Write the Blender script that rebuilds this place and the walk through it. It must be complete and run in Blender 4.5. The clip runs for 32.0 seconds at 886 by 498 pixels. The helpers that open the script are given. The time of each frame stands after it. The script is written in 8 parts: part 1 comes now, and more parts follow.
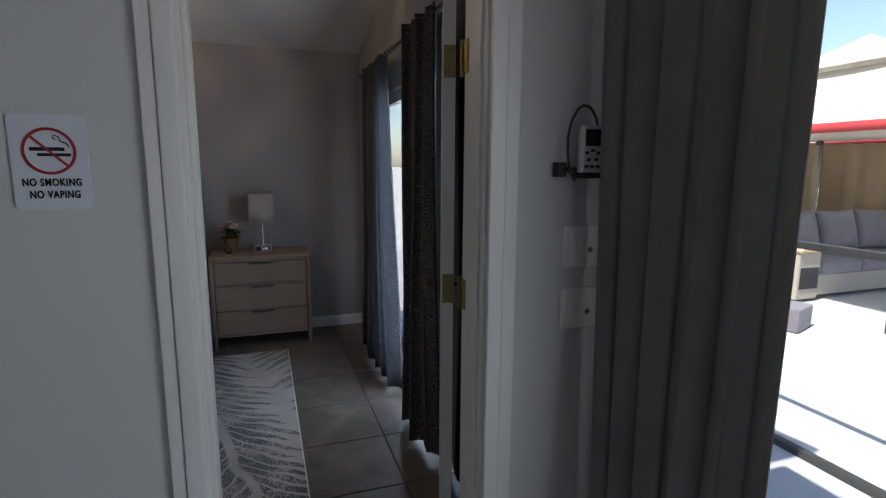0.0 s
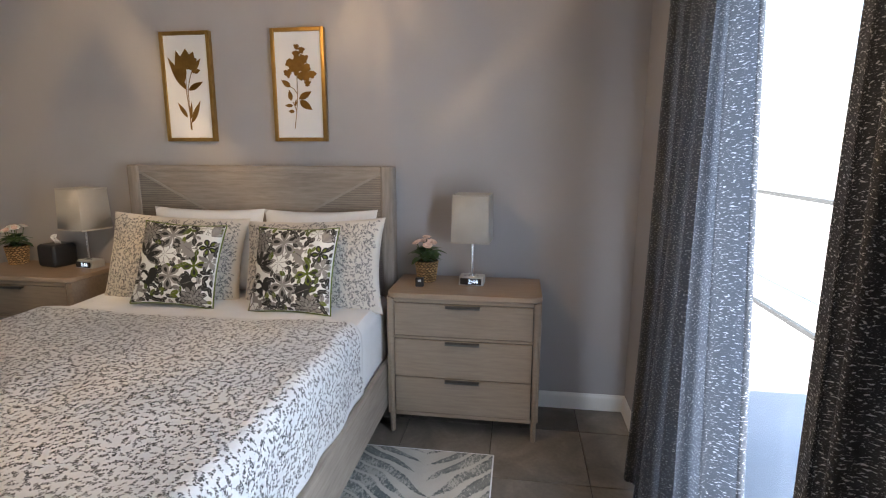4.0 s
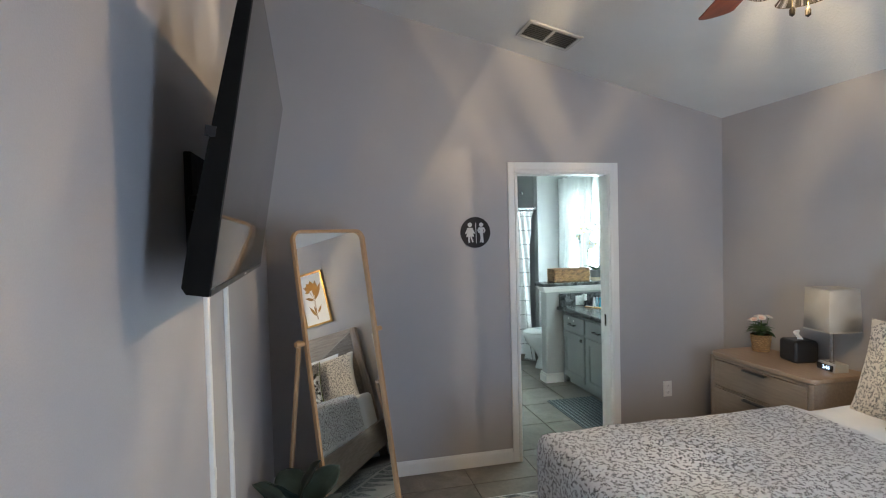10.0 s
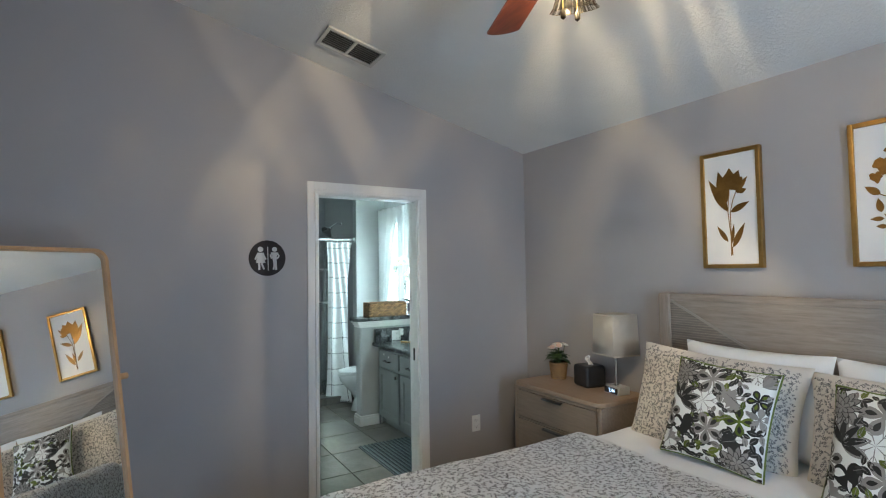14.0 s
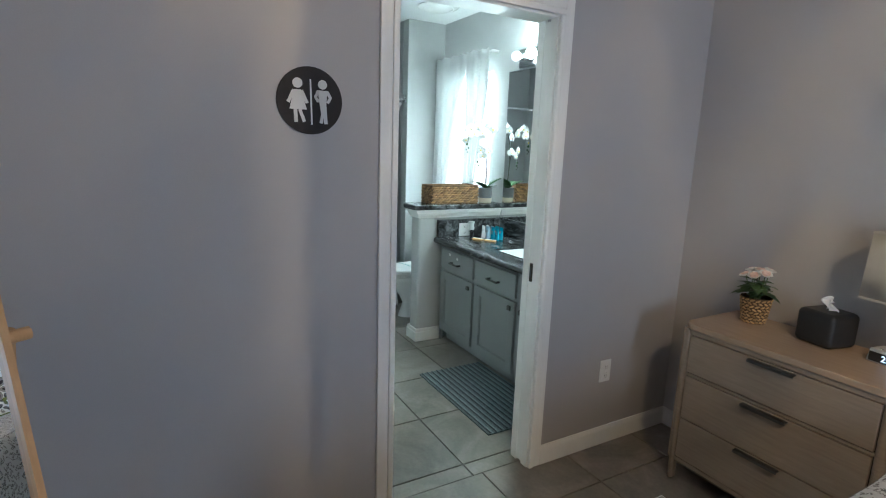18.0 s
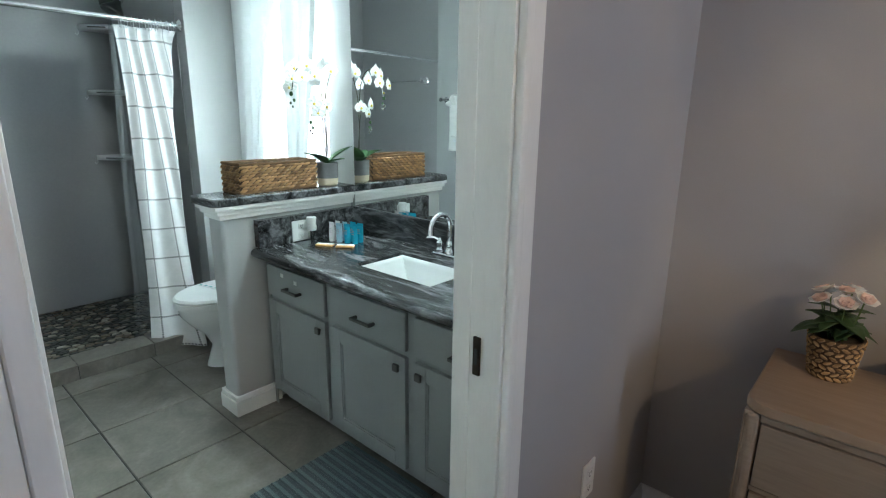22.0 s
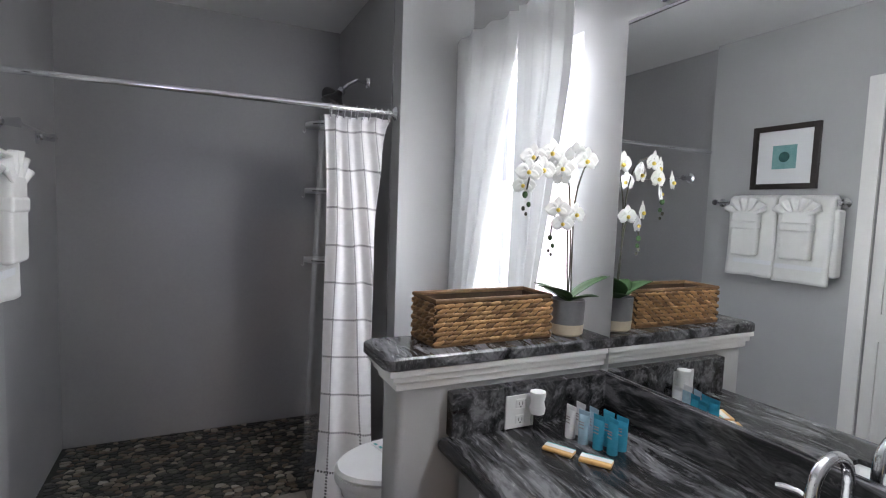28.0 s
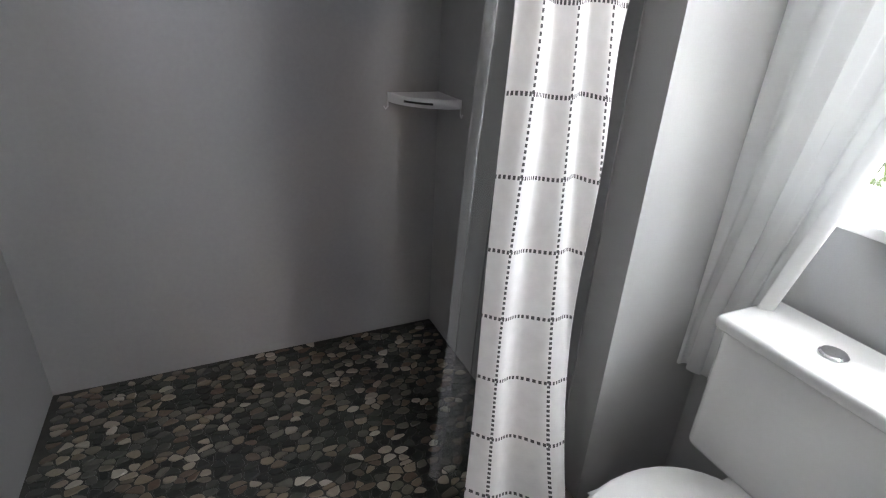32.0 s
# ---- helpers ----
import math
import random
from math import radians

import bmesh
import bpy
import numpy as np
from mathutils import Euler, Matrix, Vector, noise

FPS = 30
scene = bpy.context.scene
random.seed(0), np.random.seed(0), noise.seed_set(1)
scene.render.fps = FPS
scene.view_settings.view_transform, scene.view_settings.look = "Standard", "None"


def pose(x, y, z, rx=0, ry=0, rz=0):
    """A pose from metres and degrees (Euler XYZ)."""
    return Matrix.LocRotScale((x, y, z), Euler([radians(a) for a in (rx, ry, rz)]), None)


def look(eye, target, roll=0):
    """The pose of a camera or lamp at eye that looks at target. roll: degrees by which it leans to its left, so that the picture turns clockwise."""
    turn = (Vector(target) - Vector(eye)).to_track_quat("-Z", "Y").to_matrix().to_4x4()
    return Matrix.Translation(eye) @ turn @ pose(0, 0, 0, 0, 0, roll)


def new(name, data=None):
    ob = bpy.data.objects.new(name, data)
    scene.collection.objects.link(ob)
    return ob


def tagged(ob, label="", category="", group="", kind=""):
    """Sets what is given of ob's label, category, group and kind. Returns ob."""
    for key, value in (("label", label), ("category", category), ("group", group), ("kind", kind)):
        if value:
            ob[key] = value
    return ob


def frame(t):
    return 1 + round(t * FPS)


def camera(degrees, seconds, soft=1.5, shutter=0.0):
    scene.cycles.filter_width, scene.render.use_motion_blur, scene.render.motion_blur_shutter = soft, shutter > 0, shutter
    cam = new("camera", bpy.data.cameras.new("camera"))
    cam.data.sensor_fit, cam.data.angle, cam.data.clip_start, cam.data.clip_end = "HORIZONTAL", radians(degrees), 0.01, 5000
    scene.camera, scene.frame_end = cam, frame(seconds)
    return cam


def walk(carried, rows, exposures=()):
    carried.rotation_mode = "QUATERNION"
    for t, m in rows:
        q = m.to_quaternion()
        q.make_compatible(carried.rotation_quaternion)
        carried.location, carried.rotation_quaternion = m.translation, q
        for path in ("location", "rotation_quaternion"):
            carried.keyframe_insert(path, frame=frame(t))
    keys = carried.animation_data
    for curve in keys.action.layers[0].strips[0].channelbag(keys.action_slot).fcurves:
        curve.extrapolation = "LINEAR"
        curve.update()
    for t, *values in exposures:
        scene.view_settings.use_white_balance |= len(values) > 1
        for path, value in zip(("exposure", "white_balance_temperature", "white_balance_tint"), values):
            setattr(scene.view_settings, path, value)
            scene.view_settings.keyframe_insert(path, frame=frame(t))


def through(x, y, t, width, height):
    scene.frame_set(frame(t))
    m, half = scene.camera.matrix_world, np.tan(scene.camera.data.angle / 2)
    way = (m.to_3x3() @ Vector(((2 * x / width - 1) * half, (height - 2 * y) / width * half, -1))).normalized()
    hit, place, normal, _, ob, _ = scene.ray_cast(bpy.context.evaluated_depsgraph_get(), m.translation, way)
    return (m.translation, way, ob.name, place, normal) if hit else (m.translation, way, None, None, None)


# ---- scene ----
cam = camera(81.7, 32.0, soft=1.15)
PATH = [
    (0, (0.072, -0.384, 1.472), (0.727, 1.478, 1.153), 0.4),
    (0.5, (0.145, -0.037, 1.479), (0.649, 1.87, 1.152), 0.3),
    (1, (0.233, 0.305, 1.49), (0.622, 2.236, 1.142), -0.3),
    (1.5, (0.303, 0.634, 1.422), (0.544, 2.592, 1.096), -0.6),
    (2, (0.301, 0.892, 1.381), (0.547, 2.854, 1.085), -0.4),
    (2.5, (0.314, 1.088, 1.39), (0.577, 3.046, 1.078), 0.3),
    (4.5, (0.259, 1.499, 1.459), (-0.308, 3.378, 1.074), -0.1),
    (5, (0.216, 1.483, 1.467), (-0.605, 3.264, 1.078), -0.2),
    (5.5, (0.182, 1.473, 1.474), (-0.846, 3.144, 1.084), -0.2),
    (6, (0.152, 1.453, 1.469), (-1.059, 2.999, 1.087), -0.4),
    (6.5, (0.133, 1.441, 1.472), (-1.239, 2.848, 1.097), -0.6),
    (7, (0.115, 1.427, 1.478), (-1.397, 2.683, 1.108), -0.6),
    (7.5, (0.091, 1.398, 1.48), (-1.543, 2.491, 1.115), -0.8),
    (8, (0.071, 1.375, 1.477), (-1.668, 2.296, 1.121), -0.9),
    (8.5, (0.068, 1.349, 1.482), (-1.743, 2.121, 1.13), -0.9),
    (9, (0.082, 1.347, 1.501), (-1.784, 1.98, 1.16), -1.0),
    (9.5, (0.099, 1.35, 1.553), (-1.82, 1.854, 1.298), -1.3),
    (10, (0.109, 1.341, 1.604), (-1.841, 1.781, 1.547), -1.4),
    (10.5, (0.118, 1.337, 1.637), (-1.834, 1.749, 1.762), -1.2),
    (11, (0.105, 1.335, 1.637), (-1.843, 1.738, 1.851), -1.0),
    (11.5, (0.102, 1.346, 1.635), (-1.839, 1.754, 1.884), -1.1),
    (12, (0.111, 1.361, 1.634), (-1.811, 1.841, 1.909), -1.1),
    (12.5, (0.101, 1.378, 1.63), (-1.776, 2.008, 1.913), -1.1),
    (13, (0.057, 1.396, 1.595), (-1.738, 2.233, 1.877), -1.1),
    (13.5, (-0.011, 1.498, 1.569), (-1.734, 2.486, 1.799), -1.1),
    (14, (-0.111, 1.66, 1.527), (-1.825, 2.688, 1.608), -0.9),
    (14.5, (-0.208, 1.719, 1.486), (-1.947, 2.704, 1.402), -0.4),
    (15, (-0.398, 1.673, 1.47), (-2.211, 2.49, 1.261), 0.2),
    (15.5, (-0.595, 1.618, 1.463), (-2.458, 2.291, 1.184), 0.5),
    (17.5, (-1.43, 1.757, 1.487), (-3.272, 2.43, 1.095), 1.3),
    (18, (-1.553, 1.874, 1.479), (-3.26, 2.843, 1.092), 2.0),
    (18.5, (-1.624, 1.935, 1.485), (-3.132, 3.193, 1.106), 2.6),
    (19, (-1.715, 1.894, 1.487), (-2.94, 3.428, 1.104), 3.2),
    (19.5, (-1.808, 1.901, 1.437), (-2.867, 3.555, 1.057), 3.2),
    (20, (-1.962, 2.015, 1.451), (-2.961, 3.693, 1.02), 2.7),
    (20.5, (-2.124, 2.153, 1.466), (-3.166, 3.8, 1.02), 2.4),
    (21, (-2.355, 2.284, 1.449), (-3.541, 3.828, 0.991), 1.6),
    (21.5, (-2.561, 2.394, 1.44), (-3.81, 3.886, 0.977), 1.0),
    (22, (-2.728, 2.562, 1.415), (-4.008, 4.016, 0.917), 0.8),
    (22.5, (-2.884, 2.685, 1.397), (-4.222, 4.069, 0.853), 0.3),
    (23, (-3.054, 2.774, 1.386), (-4.421, 4.101, 0.775), 0.4),
    (23.5, (-3.123, 2.825, 1.382), (-4.479, 4.129, 0.702), 0.4),
    (24, (-3.146, 2.857, 1.437), (-4.5, 4.152, 0.739), 0.4),
    (24.5, (-3.136, 2.845, 1.515), (-4.505, 4.166, 0.898), 0.6),
    (25, (-3.115, 2.842, 1.579), (-4.533, 4.192, 1.172), 0.6),
    (25.5, (-3.128, 2.85, 1.624), (-4.575, 4.219, 1.447), 0.6),
    (27.5, (-3.398, 3.074, 1.481), (-5.136, 4.063, 1.426), 1.7),
    (28, (-3.638, 3.078, 1.461), (-5.436, 3.942, 1.306), 2.0),
    (28.5, (-3.809, 3.087, 1.431), (-5.63, 3.873, 1.178), 2.3),
    (29, (-4.043, 3.134, 1.407), (-5.893, 3.801, 1.043), 2.2),
    (29.5, (-4.245, 3.102, 1.386), (-6.137, 3.559, 0.924), 2.1),
    (30, (-4.538, 3.035, 1.375), (-6.439, 3.32, 0.821), 2.3),
    (30.5, (-4.815, 3.009, 1.395), (-6.668, 3.278, 0.692), 1.7),
    (31, (-5.061, 3.055, 1.454), (-6.871, 3.335, 0.651), 0.6),
    (31.5, (-5.14, 3.089, 1.433), (-6.931, 3.456, 0.622), 1.3),
    (32, (-5.114, 3.056, 1.426), (-6.75, 3.829, 0.573), 2.9),
]
EXPOSURES = [(0.0, 0.85, 6600, 13), (0.5, 1.5, 6800, 14), (1.2, 2.45, 7250, 18), (2.5, 2.7, 7000, 17), (4.5, 2.65, 6950, 11), (6.0, 2.55, 6150, 9), (7.5, 2.75, 5900, 8), (9.0, 2.95, 5900, 7), (12.5, 2.95, 6050, 5), (14.0, 2.75, 5700, 2), (15.0, 2.75, 5700, 2),
             (17.5, 2.8, 5750, 5), (20.0, 3.0, 5750, 6), (22.0, 2.72, 5950, 9), (24.5, 2.5, 6250, 20), (25.5, 2.3, 6350, 24), (27.5, 2.05, 6600, 34), (30.0, 2.1, 6650, 34), (31.0, 2.6, 6900, 31), (32.0, 2.7, 6800, 31)]
walk(cam, [(t, look(eye, target, roll)) for t, eye, target, roll in PATH], EXPOSURES)

# ---------------------------------------------------------------- light
world = bpy.data.worlds.new("sky")
scene.world = world
world.use_nodes = True
wn = world.node_tree.nodes
sky = wn.new("ShaderNodeTexSky")
sky.sky_type, sky.sun_disc = "NISHITA", False
sky.sun_elevation, sky.sun_rotation = radians(60), radians(252)
world.node_tree.links.new(sky.outputs[0], wn["Background"].inputs[0])
wn["Background"].inputs[1].default_value = 0.15


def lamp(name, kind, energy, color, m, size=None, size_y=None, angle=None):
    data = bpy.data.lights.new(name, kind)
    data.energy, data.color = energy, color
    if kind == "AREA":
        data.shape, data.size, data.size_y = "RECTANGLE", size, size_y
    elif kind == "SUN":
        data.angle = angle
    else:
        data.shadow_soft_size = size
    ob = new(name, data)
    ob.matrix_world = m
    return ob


lamp("sun", "SUN", 5.0, (1.0, 0.95, 0.87), look((0, 0, 0), (0.45, 0.15, -0.85)), angle=radians(0.5))
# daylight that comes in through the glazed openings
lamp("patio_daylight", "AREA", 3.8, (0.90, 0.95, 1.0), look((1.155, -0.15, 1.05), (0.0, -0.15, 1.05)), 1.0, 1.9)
lamp("bedroom_daylight", "AREA", 15.0, (0.64, 0.79, 1.0), look((0.94, 2.48, 1.05), (0.0, 2.48, 1.0)), 1.1, 1.7)
lamp("bathroom_daylight", "AREA", 5.4, (0.84, 1.0, 0.95), look((-5.45, 4.345, 1.58), (-5.45, 3.0, 1.4)), 0.62, 0.96)

# ---------------------------------------------------------------- mesh helpers
rnd = random.Random(7)


def part(name, bm, material, parent=None, label="", angle=38, thick=0.0, offset=0.0):
    """One bmesh as one mesh object, under a thing or a part."""
    me = bpy.data.meshes.new(name)
    bm.normal_update()
    bm.to_mesh(me)
    bm.free()
    me.shade_smooth()
    me.set_sharp_from_angle(angle=radians(angle))
    weighted = angle == 38 and not thick
    if material:
        me.materials.append(material)
    ob = new(name, me)
    ob.parent = parent
    if label:
        ob["label"] = label
    if weighted:
        mod = ob.modifiers.new("normals", "WEIGHTED_NORMAL")
        mod.keep_sharp = True
    if thick:
        mod = ob.modifiers.new("thickness", "SOLIDIFY")
        mod.thickness, mod.offset = thick, offset
    return ob


def thing(name, label, category, x=0, y=0, z=0, rz=0, rx=0, ry=0, group="", kind=""):
    ob = new(name)
    ob.empty_display_size = 0.05
    ob.matrix_basis = pose(x, y, z, rx, ry, rz)
    return tagged(ob, label, category, group, kind)


def solid(name, bm, material, label, category, kind="", group="", m=None, **k):
    ob = tagged(part(name, bm, material, None, **k), label, category, group, kind)
    if m is not None:
        ob.matrix_basis = m
    return ob


def box(x0, x1, y0, y1, z0, z1, bev=0.0, seg=2, bm=None):
    """A box between the given planes, its edges rounded by bev."""
    bm = bm or bmesh.new()
    vs = [bm.verts.new((x, y, z)) for x in (x0, x1) for y in (y0, y1) for z in (z0, z1)]
    fs = [bm.faces.new([vs[i] for i in f]) for f in ((0, 1, 3, 2), (4, 6, 7, 5), (0, 4, 5, 1), (2, 3, 7, 6), (0, 2, 6, 4), (1, 5, 7, 3))]
    if bev:
        edges = {e for f in fs for e in f.edges}
        bmesh.ops.bevel(bm, geom=list(edges), offset=bev, segments=seg, profile=0.5, affect="EDGES")
    return bm


def boxes(*dims, bev=0.0):
    bm = bmesh.new()
    for d in dims:
        box(*d, bev=bev, bm=bm)
    return bm


def lathe(profile, n=24, bm=None, m=None, wave=None):
    """A body turned round z from (radius, height) pairs; wave(angle, k) scales the radius."""
    bm = bm or bmesh.new()
    m = m or Matrix()
    rings = []
    for k, (r, z) in enumerate(profile):
        if r < 1e-5:
            rings.append([bm.verts.new(m @ Vector((0, 0, z)))])
        else:
            rings.append([bm.verts.new(m @ Vector((r * (wave(a, k) if wave else 1) * math.cos(a), r * (wave(a, k) if wave else 1) * math.sin(a), z))) for a in (2 * math.pi * i / n for i in range(n))])
    for a, b in zip(rings, rings[1:]):
        for i in range(n):
            j = (i + 1) % n
            quad = [a[i % len(a)], a[j % len(a)], b[j % len(b)], b[i % len(b)]]
            quad = list(dict.fromkeys(quad))
            if len(quad) > 2:
                bm.faces.new(quad)
    return bm


def tube(points, radius, n=8, bm=None, caps=True):
    """A round bar along points; radius is a number or one for each point."""
    bm = bm or bmesh.new()
    pts = [Vector(p) for p in points]
    radii = radius if isinstance(radius, (list, tuple)) else [radius] * len(pts)
    side, rings = None, []
    for k, p in enumerate(pts):
        way = (pts[min(k + 1, len(pts) - 1)] - pts[max(k - 1, 0)]).normalized()
        if side is None:
            side = way.orthogonal().normalized()
        side = (side - way * side.dot(way)).normalized()
        up = way.cross(side)
        rings.append([bm.verts.new(p + radii[k] * (math.cos(a) * side + math.sin(a) * up)) for a in (2 * math.pi * i / n for i in range(n))])
    for a, b in zip(rings, rings[1:]):
        for i in range(n):
            bm.faces.new((a[i], a[(i + 1) % n], b[(i + 1) % n], b[i]))
    if caps:
        bm.faces.new(rings[0][::-1]), bm.faces.new(rings[-1])
    return bm


def sheet(fn, nu, nv, uv=None, bm=None):
    """A grid of fn(u, v), u and v from 0 to 1, with uv(u, v) as its map."""
    bm = bm or bmesh.new()
    layer = bm.loops.layers.uv.verify()
    grid = [[bm.verts.new(fn(i / nu, j / nv)) for j in range(nv + 1)] for i in range(nu + 1)]
    for i in range(nu):
        for j in range(nv):
            f = bm.faces.new((grid[i][j], grid[i + 1][j], grid[i + 1][j + 1], grid[i][j + 1]))
            for loop, (a, b) in zip(f.loops, ((i, j), (i + 1, j), (i + 1, j + 1), (i, j + 1))):
                loop[layer].uv = uv(a / nu, b / nv) if uv else (a / nu, b / nv)
    return bm


def prism(outline, depth, bm=None, m=None):
    """A flat shape, its outline (x, z) in the plane y = 0, drawn out to y = -depth."""
    bm = bm or bmesh.new()
    m = m or Matrix()
    front = [bm.verts.new(m @ Vector((x, -depth, z))) for x, z in outline]
    back = [bm.verts.new(m @ Vector((x, 0, z))) for x, z in outline]
    n = len(outline)
    bm.faces.new(front), bm.faces.new(back[::-1])
    for i in range(n):
        bm.faces.new((front[i], back[i], back[(i + 1) % n], front[(i + 1) % n]))
    bmesh.ops.recalc_face_normals(bm, faces=bm.faces)
    return bm


def ball(cx, cy, cz, rx, ry=None, rz=None, n=10, bm=None, m=None):
    bm = bm or bmesh.new()
    q = Matrix.Translation((cx, cy, cz)) @ (m or Matrix()) @ Matrix.Diagonal((rx, ry or rx, rz or rx, 1))
    bmesh.ops.create_uvsphere(bm, u_segments=n, v_segments=max(4, n * 2 // 3), radius=1, matrix=q)
    return bm


def leaf(length, width, bend=0.3, m=None, bm=None, nu=6, cup=0.2, tip=1.0):
    """A pointed blade that grows along x from the origin and bends down."""
    m = m or Matrix()

    def at(u, v):
        w = width / 2 * math.sin(math.pi * min(1, u * 0.97 + 0.03) ** 0.8) ** 0.8 * tip
        s = 2 * v - 1
        return m @ Vector((length * u * (1 - 0.15 * bend * u), s * w, -bend * length * u * u + cup * abs(s) * w))

    return sheet(at, nu, 4, bm=bm)


def text(name, words, size, material, parent, m, depth=0.0006, align="CENTER", bold=0.0, spacing=1.0):
    """Lettering in the built-in font, as a mesh."""
    cu = bpy.data.curves.new(name, "FONT")
    cu.body, cu.size, cu.extrude, cu.align_x, cu.align_y, cu.offset = words, size, depth, align, "CENTER", bold
    cu.space_character = spacing
    tmp = bpy.data.objects.new(name, cu)
    scene.collection.objects.link(tmp)
    me = bpy.data.meshes.new_from_object(tmp.evaluated_get(bpy.context.evaluated_depsgraph_get()))
    bpy.data.objects.remove(tmp)
    me.materials.append(material)
    ob = new(name, me)
    ob.parent, ob.matrix_basis = parent, m
    return ob


# ---------------------------------------------------------------- materials
def material(name, rough=0.6, metal=0.0, **extra):
    ma = bpy.data.materials.new(name)
    ma.use_nodes = True
    bsdf = ma.node_tree.nodes["Principled BSDF"]
    bsdf.inputs["Roughness"].default_value, bsdf.inputs["Metallic"].default_value = rough, metal
    for k, v in extra.items():
        bsdf.inputs[k.replace("_", " ")].default_value = v
    return ma


class Net:
    """Short-hand for the nodes of one material."""

    def __init__(self, ma):
        self.ma, self.nodes, self.links = ma, ma.node_tree.nodes, ma.node_tree.links
        self.bsdf = self.nodes["Principled BSDF"]

    def add(self, kind, **props):
        n = self.nodes.new("ShaderNode" + kind)
        for k, v in props.items():
            if k == "operation":
                n.operation = v
            elif k == "data_type":
                n.data_type = v
            elif k == "feature":
                n.feature = v
            elif k == "dims":
                n.voronoi_dimensions = v
            elif k == "blend":
                n.blend_type = v
        return n

    def put(self, value, socket):
        if isinstance(value, bpy.types.NodeSocket):
            self.links.new(value, socket)
        else:
            socket.default_value = value

    def math(self, op, a, b=0.0, c=None):
        n = self.add("Math", operation=op)
        self.put(a, n.inputs[0]), self.put(b, n.inputs[1])
        if c is not None:
            self.put(c, n.inputs[2])
        return n.outputs[0]

    def coords(self, which="Object", scale=(1, 1, 1), turn=(0, 0, 0)):
        m = self.add("Mapping")
        self.links.new(self.add("TexCoord").outputs[which], m.inputs[0])
        m.inputs["Scale"].default_value = scale
        m.inputs["Rotation"].default_value = turn
        return m.outputs[0]

    def noise(self, vec, scale, detail=4.0, rough=0.55, distort=0.0):
        n = self.add("TexNoise")
        self.links.new(vec, n.inputs["Vector"])
        n.inputs["Scale"].default_value, n.inputs["Detail"].default_value = scale, detail
        n.inputs["Roughness"].default_value, n.inputs["Distortion"].default_value = rough, distort
        return n.outputs[0]

    def ramp(self, fac, *stops):
        n = self.add("ValToRGB")
        self.links.new(fac, n.inputs[0])
        el = n.color_ramp.elements
        while len(el) < len(stops):
            el.new(0.5)
        for e, (p, c) in zip(el, stops):
            e.position, e.color = p, (*c, 1) if len(c) == 3 else c
        return n.outputs[0]

    def step(self, fac, lo, hi):
        n = self.add("MapRange")
        self.put(fac, n.inputs[0])
        n.inputs[1].default_value, n.inputs[2].default_value = lo, hi
        return n.outputs[0]

    def mix(self, fac, a, b, blend="MIX"):
        n = self.add("Mix", data_type="RGBA", blend=blend)
        self.put(fac, n.inputs[0])
        self.put((*a, 1) if isinstance(a, tuple) and len(a) == 3 else a, n.inputs[6])
        self.put((*b, 1) if isinstance(b, tuple) and len(b) == 3 else b, n.inputs[7])
        return n.outputs[2]

    def base(self, value):
        self.put((*value, 1) if isinstance(value, tuple) and len(value) == 3 else value, self.bsdf.inputs["Base Color"])
        return self

    def bump(self, height, strength=0.3, distance=0.002):
        n = self.add("Bump")
        self.put(height, n.inputs["Height"])
        n.inputs["Strength"].default_value, n.inputs["Distance"].default_value = strength, distance
        self.links.new(n.outputs[0], self.bsdf.inputs["Normal"])
        return self


def surface(name, dark, light, scale=6, rough=0.6, fine=120, bump=0.15, depth=0.001, stretch=(1, 1, 1), metal=0.0, detail=5.0, **extra):
    """Two tones mixed by large and small grain, with fine relief."""
    ma = material(name, rough, metal, **extra)
    n = Net(ma)
    v = n.coords("Object", stretch)
    big, small = n.noise(v, scale, detail), n.noise(v, fine, 3.0)
    f = n.math("ADD", n.math("MULTIPLY", big, 0.7), n.math("MULTIPLY", small, 0.3))
    n.base(n.ramp(f, (0.3, dark), (0.7, light)))
    n.put(n.step(n.noise(v, scale * 3), 0.2, 0.8), n.bsdf.inputs["Roughness"])
    mr = n.bsdf.inputs["Roughness"].links[0].from_node
    mr.inputs[3].default_value, mr.inputs[4].default_value = max(0, rough - 0.07), min(1, rough + 0.07)
    if bump:
        n.bump(small, bump, depth)
    return ma


WALL = surface("grey_wall_paint", (0.37, 0.355, 0.36), (0.42, 0.405, 0.41), 1.2, 0.62, 260, 0.35, 0.0012)
BATHWALL = surface("pale_grey_wall_paint", (0.40, 0.405, 0.405), (0.45, 0.455, 0.455), 1.2, 0.55, 260, 0.3, 0.001)
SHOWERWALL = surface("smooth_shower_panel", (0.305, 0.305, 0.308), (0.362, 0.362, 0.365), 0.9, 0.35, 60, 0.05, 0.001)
HALLWALL = surface("light_grey_wall_paint", (0.60, 0.60, 0.59), (0.66, 0.66, 0.65), 1.5, 0.6, 260, 0.3, 0.001)
TRIM = surface("white_trim_paint", (0.74, 0.73, 0.71), (0.82, 0.81, 0.79), 9, 0.35, 180, 0.12, 0.0006, (1, 1, 0.25))
BATHCEIL = surface("white_ceiling_paint", (0.74, 0.75, 0.75), (0.8, 0.81, 0.81), 2, 0.8, 220, 0.5, 0.002)


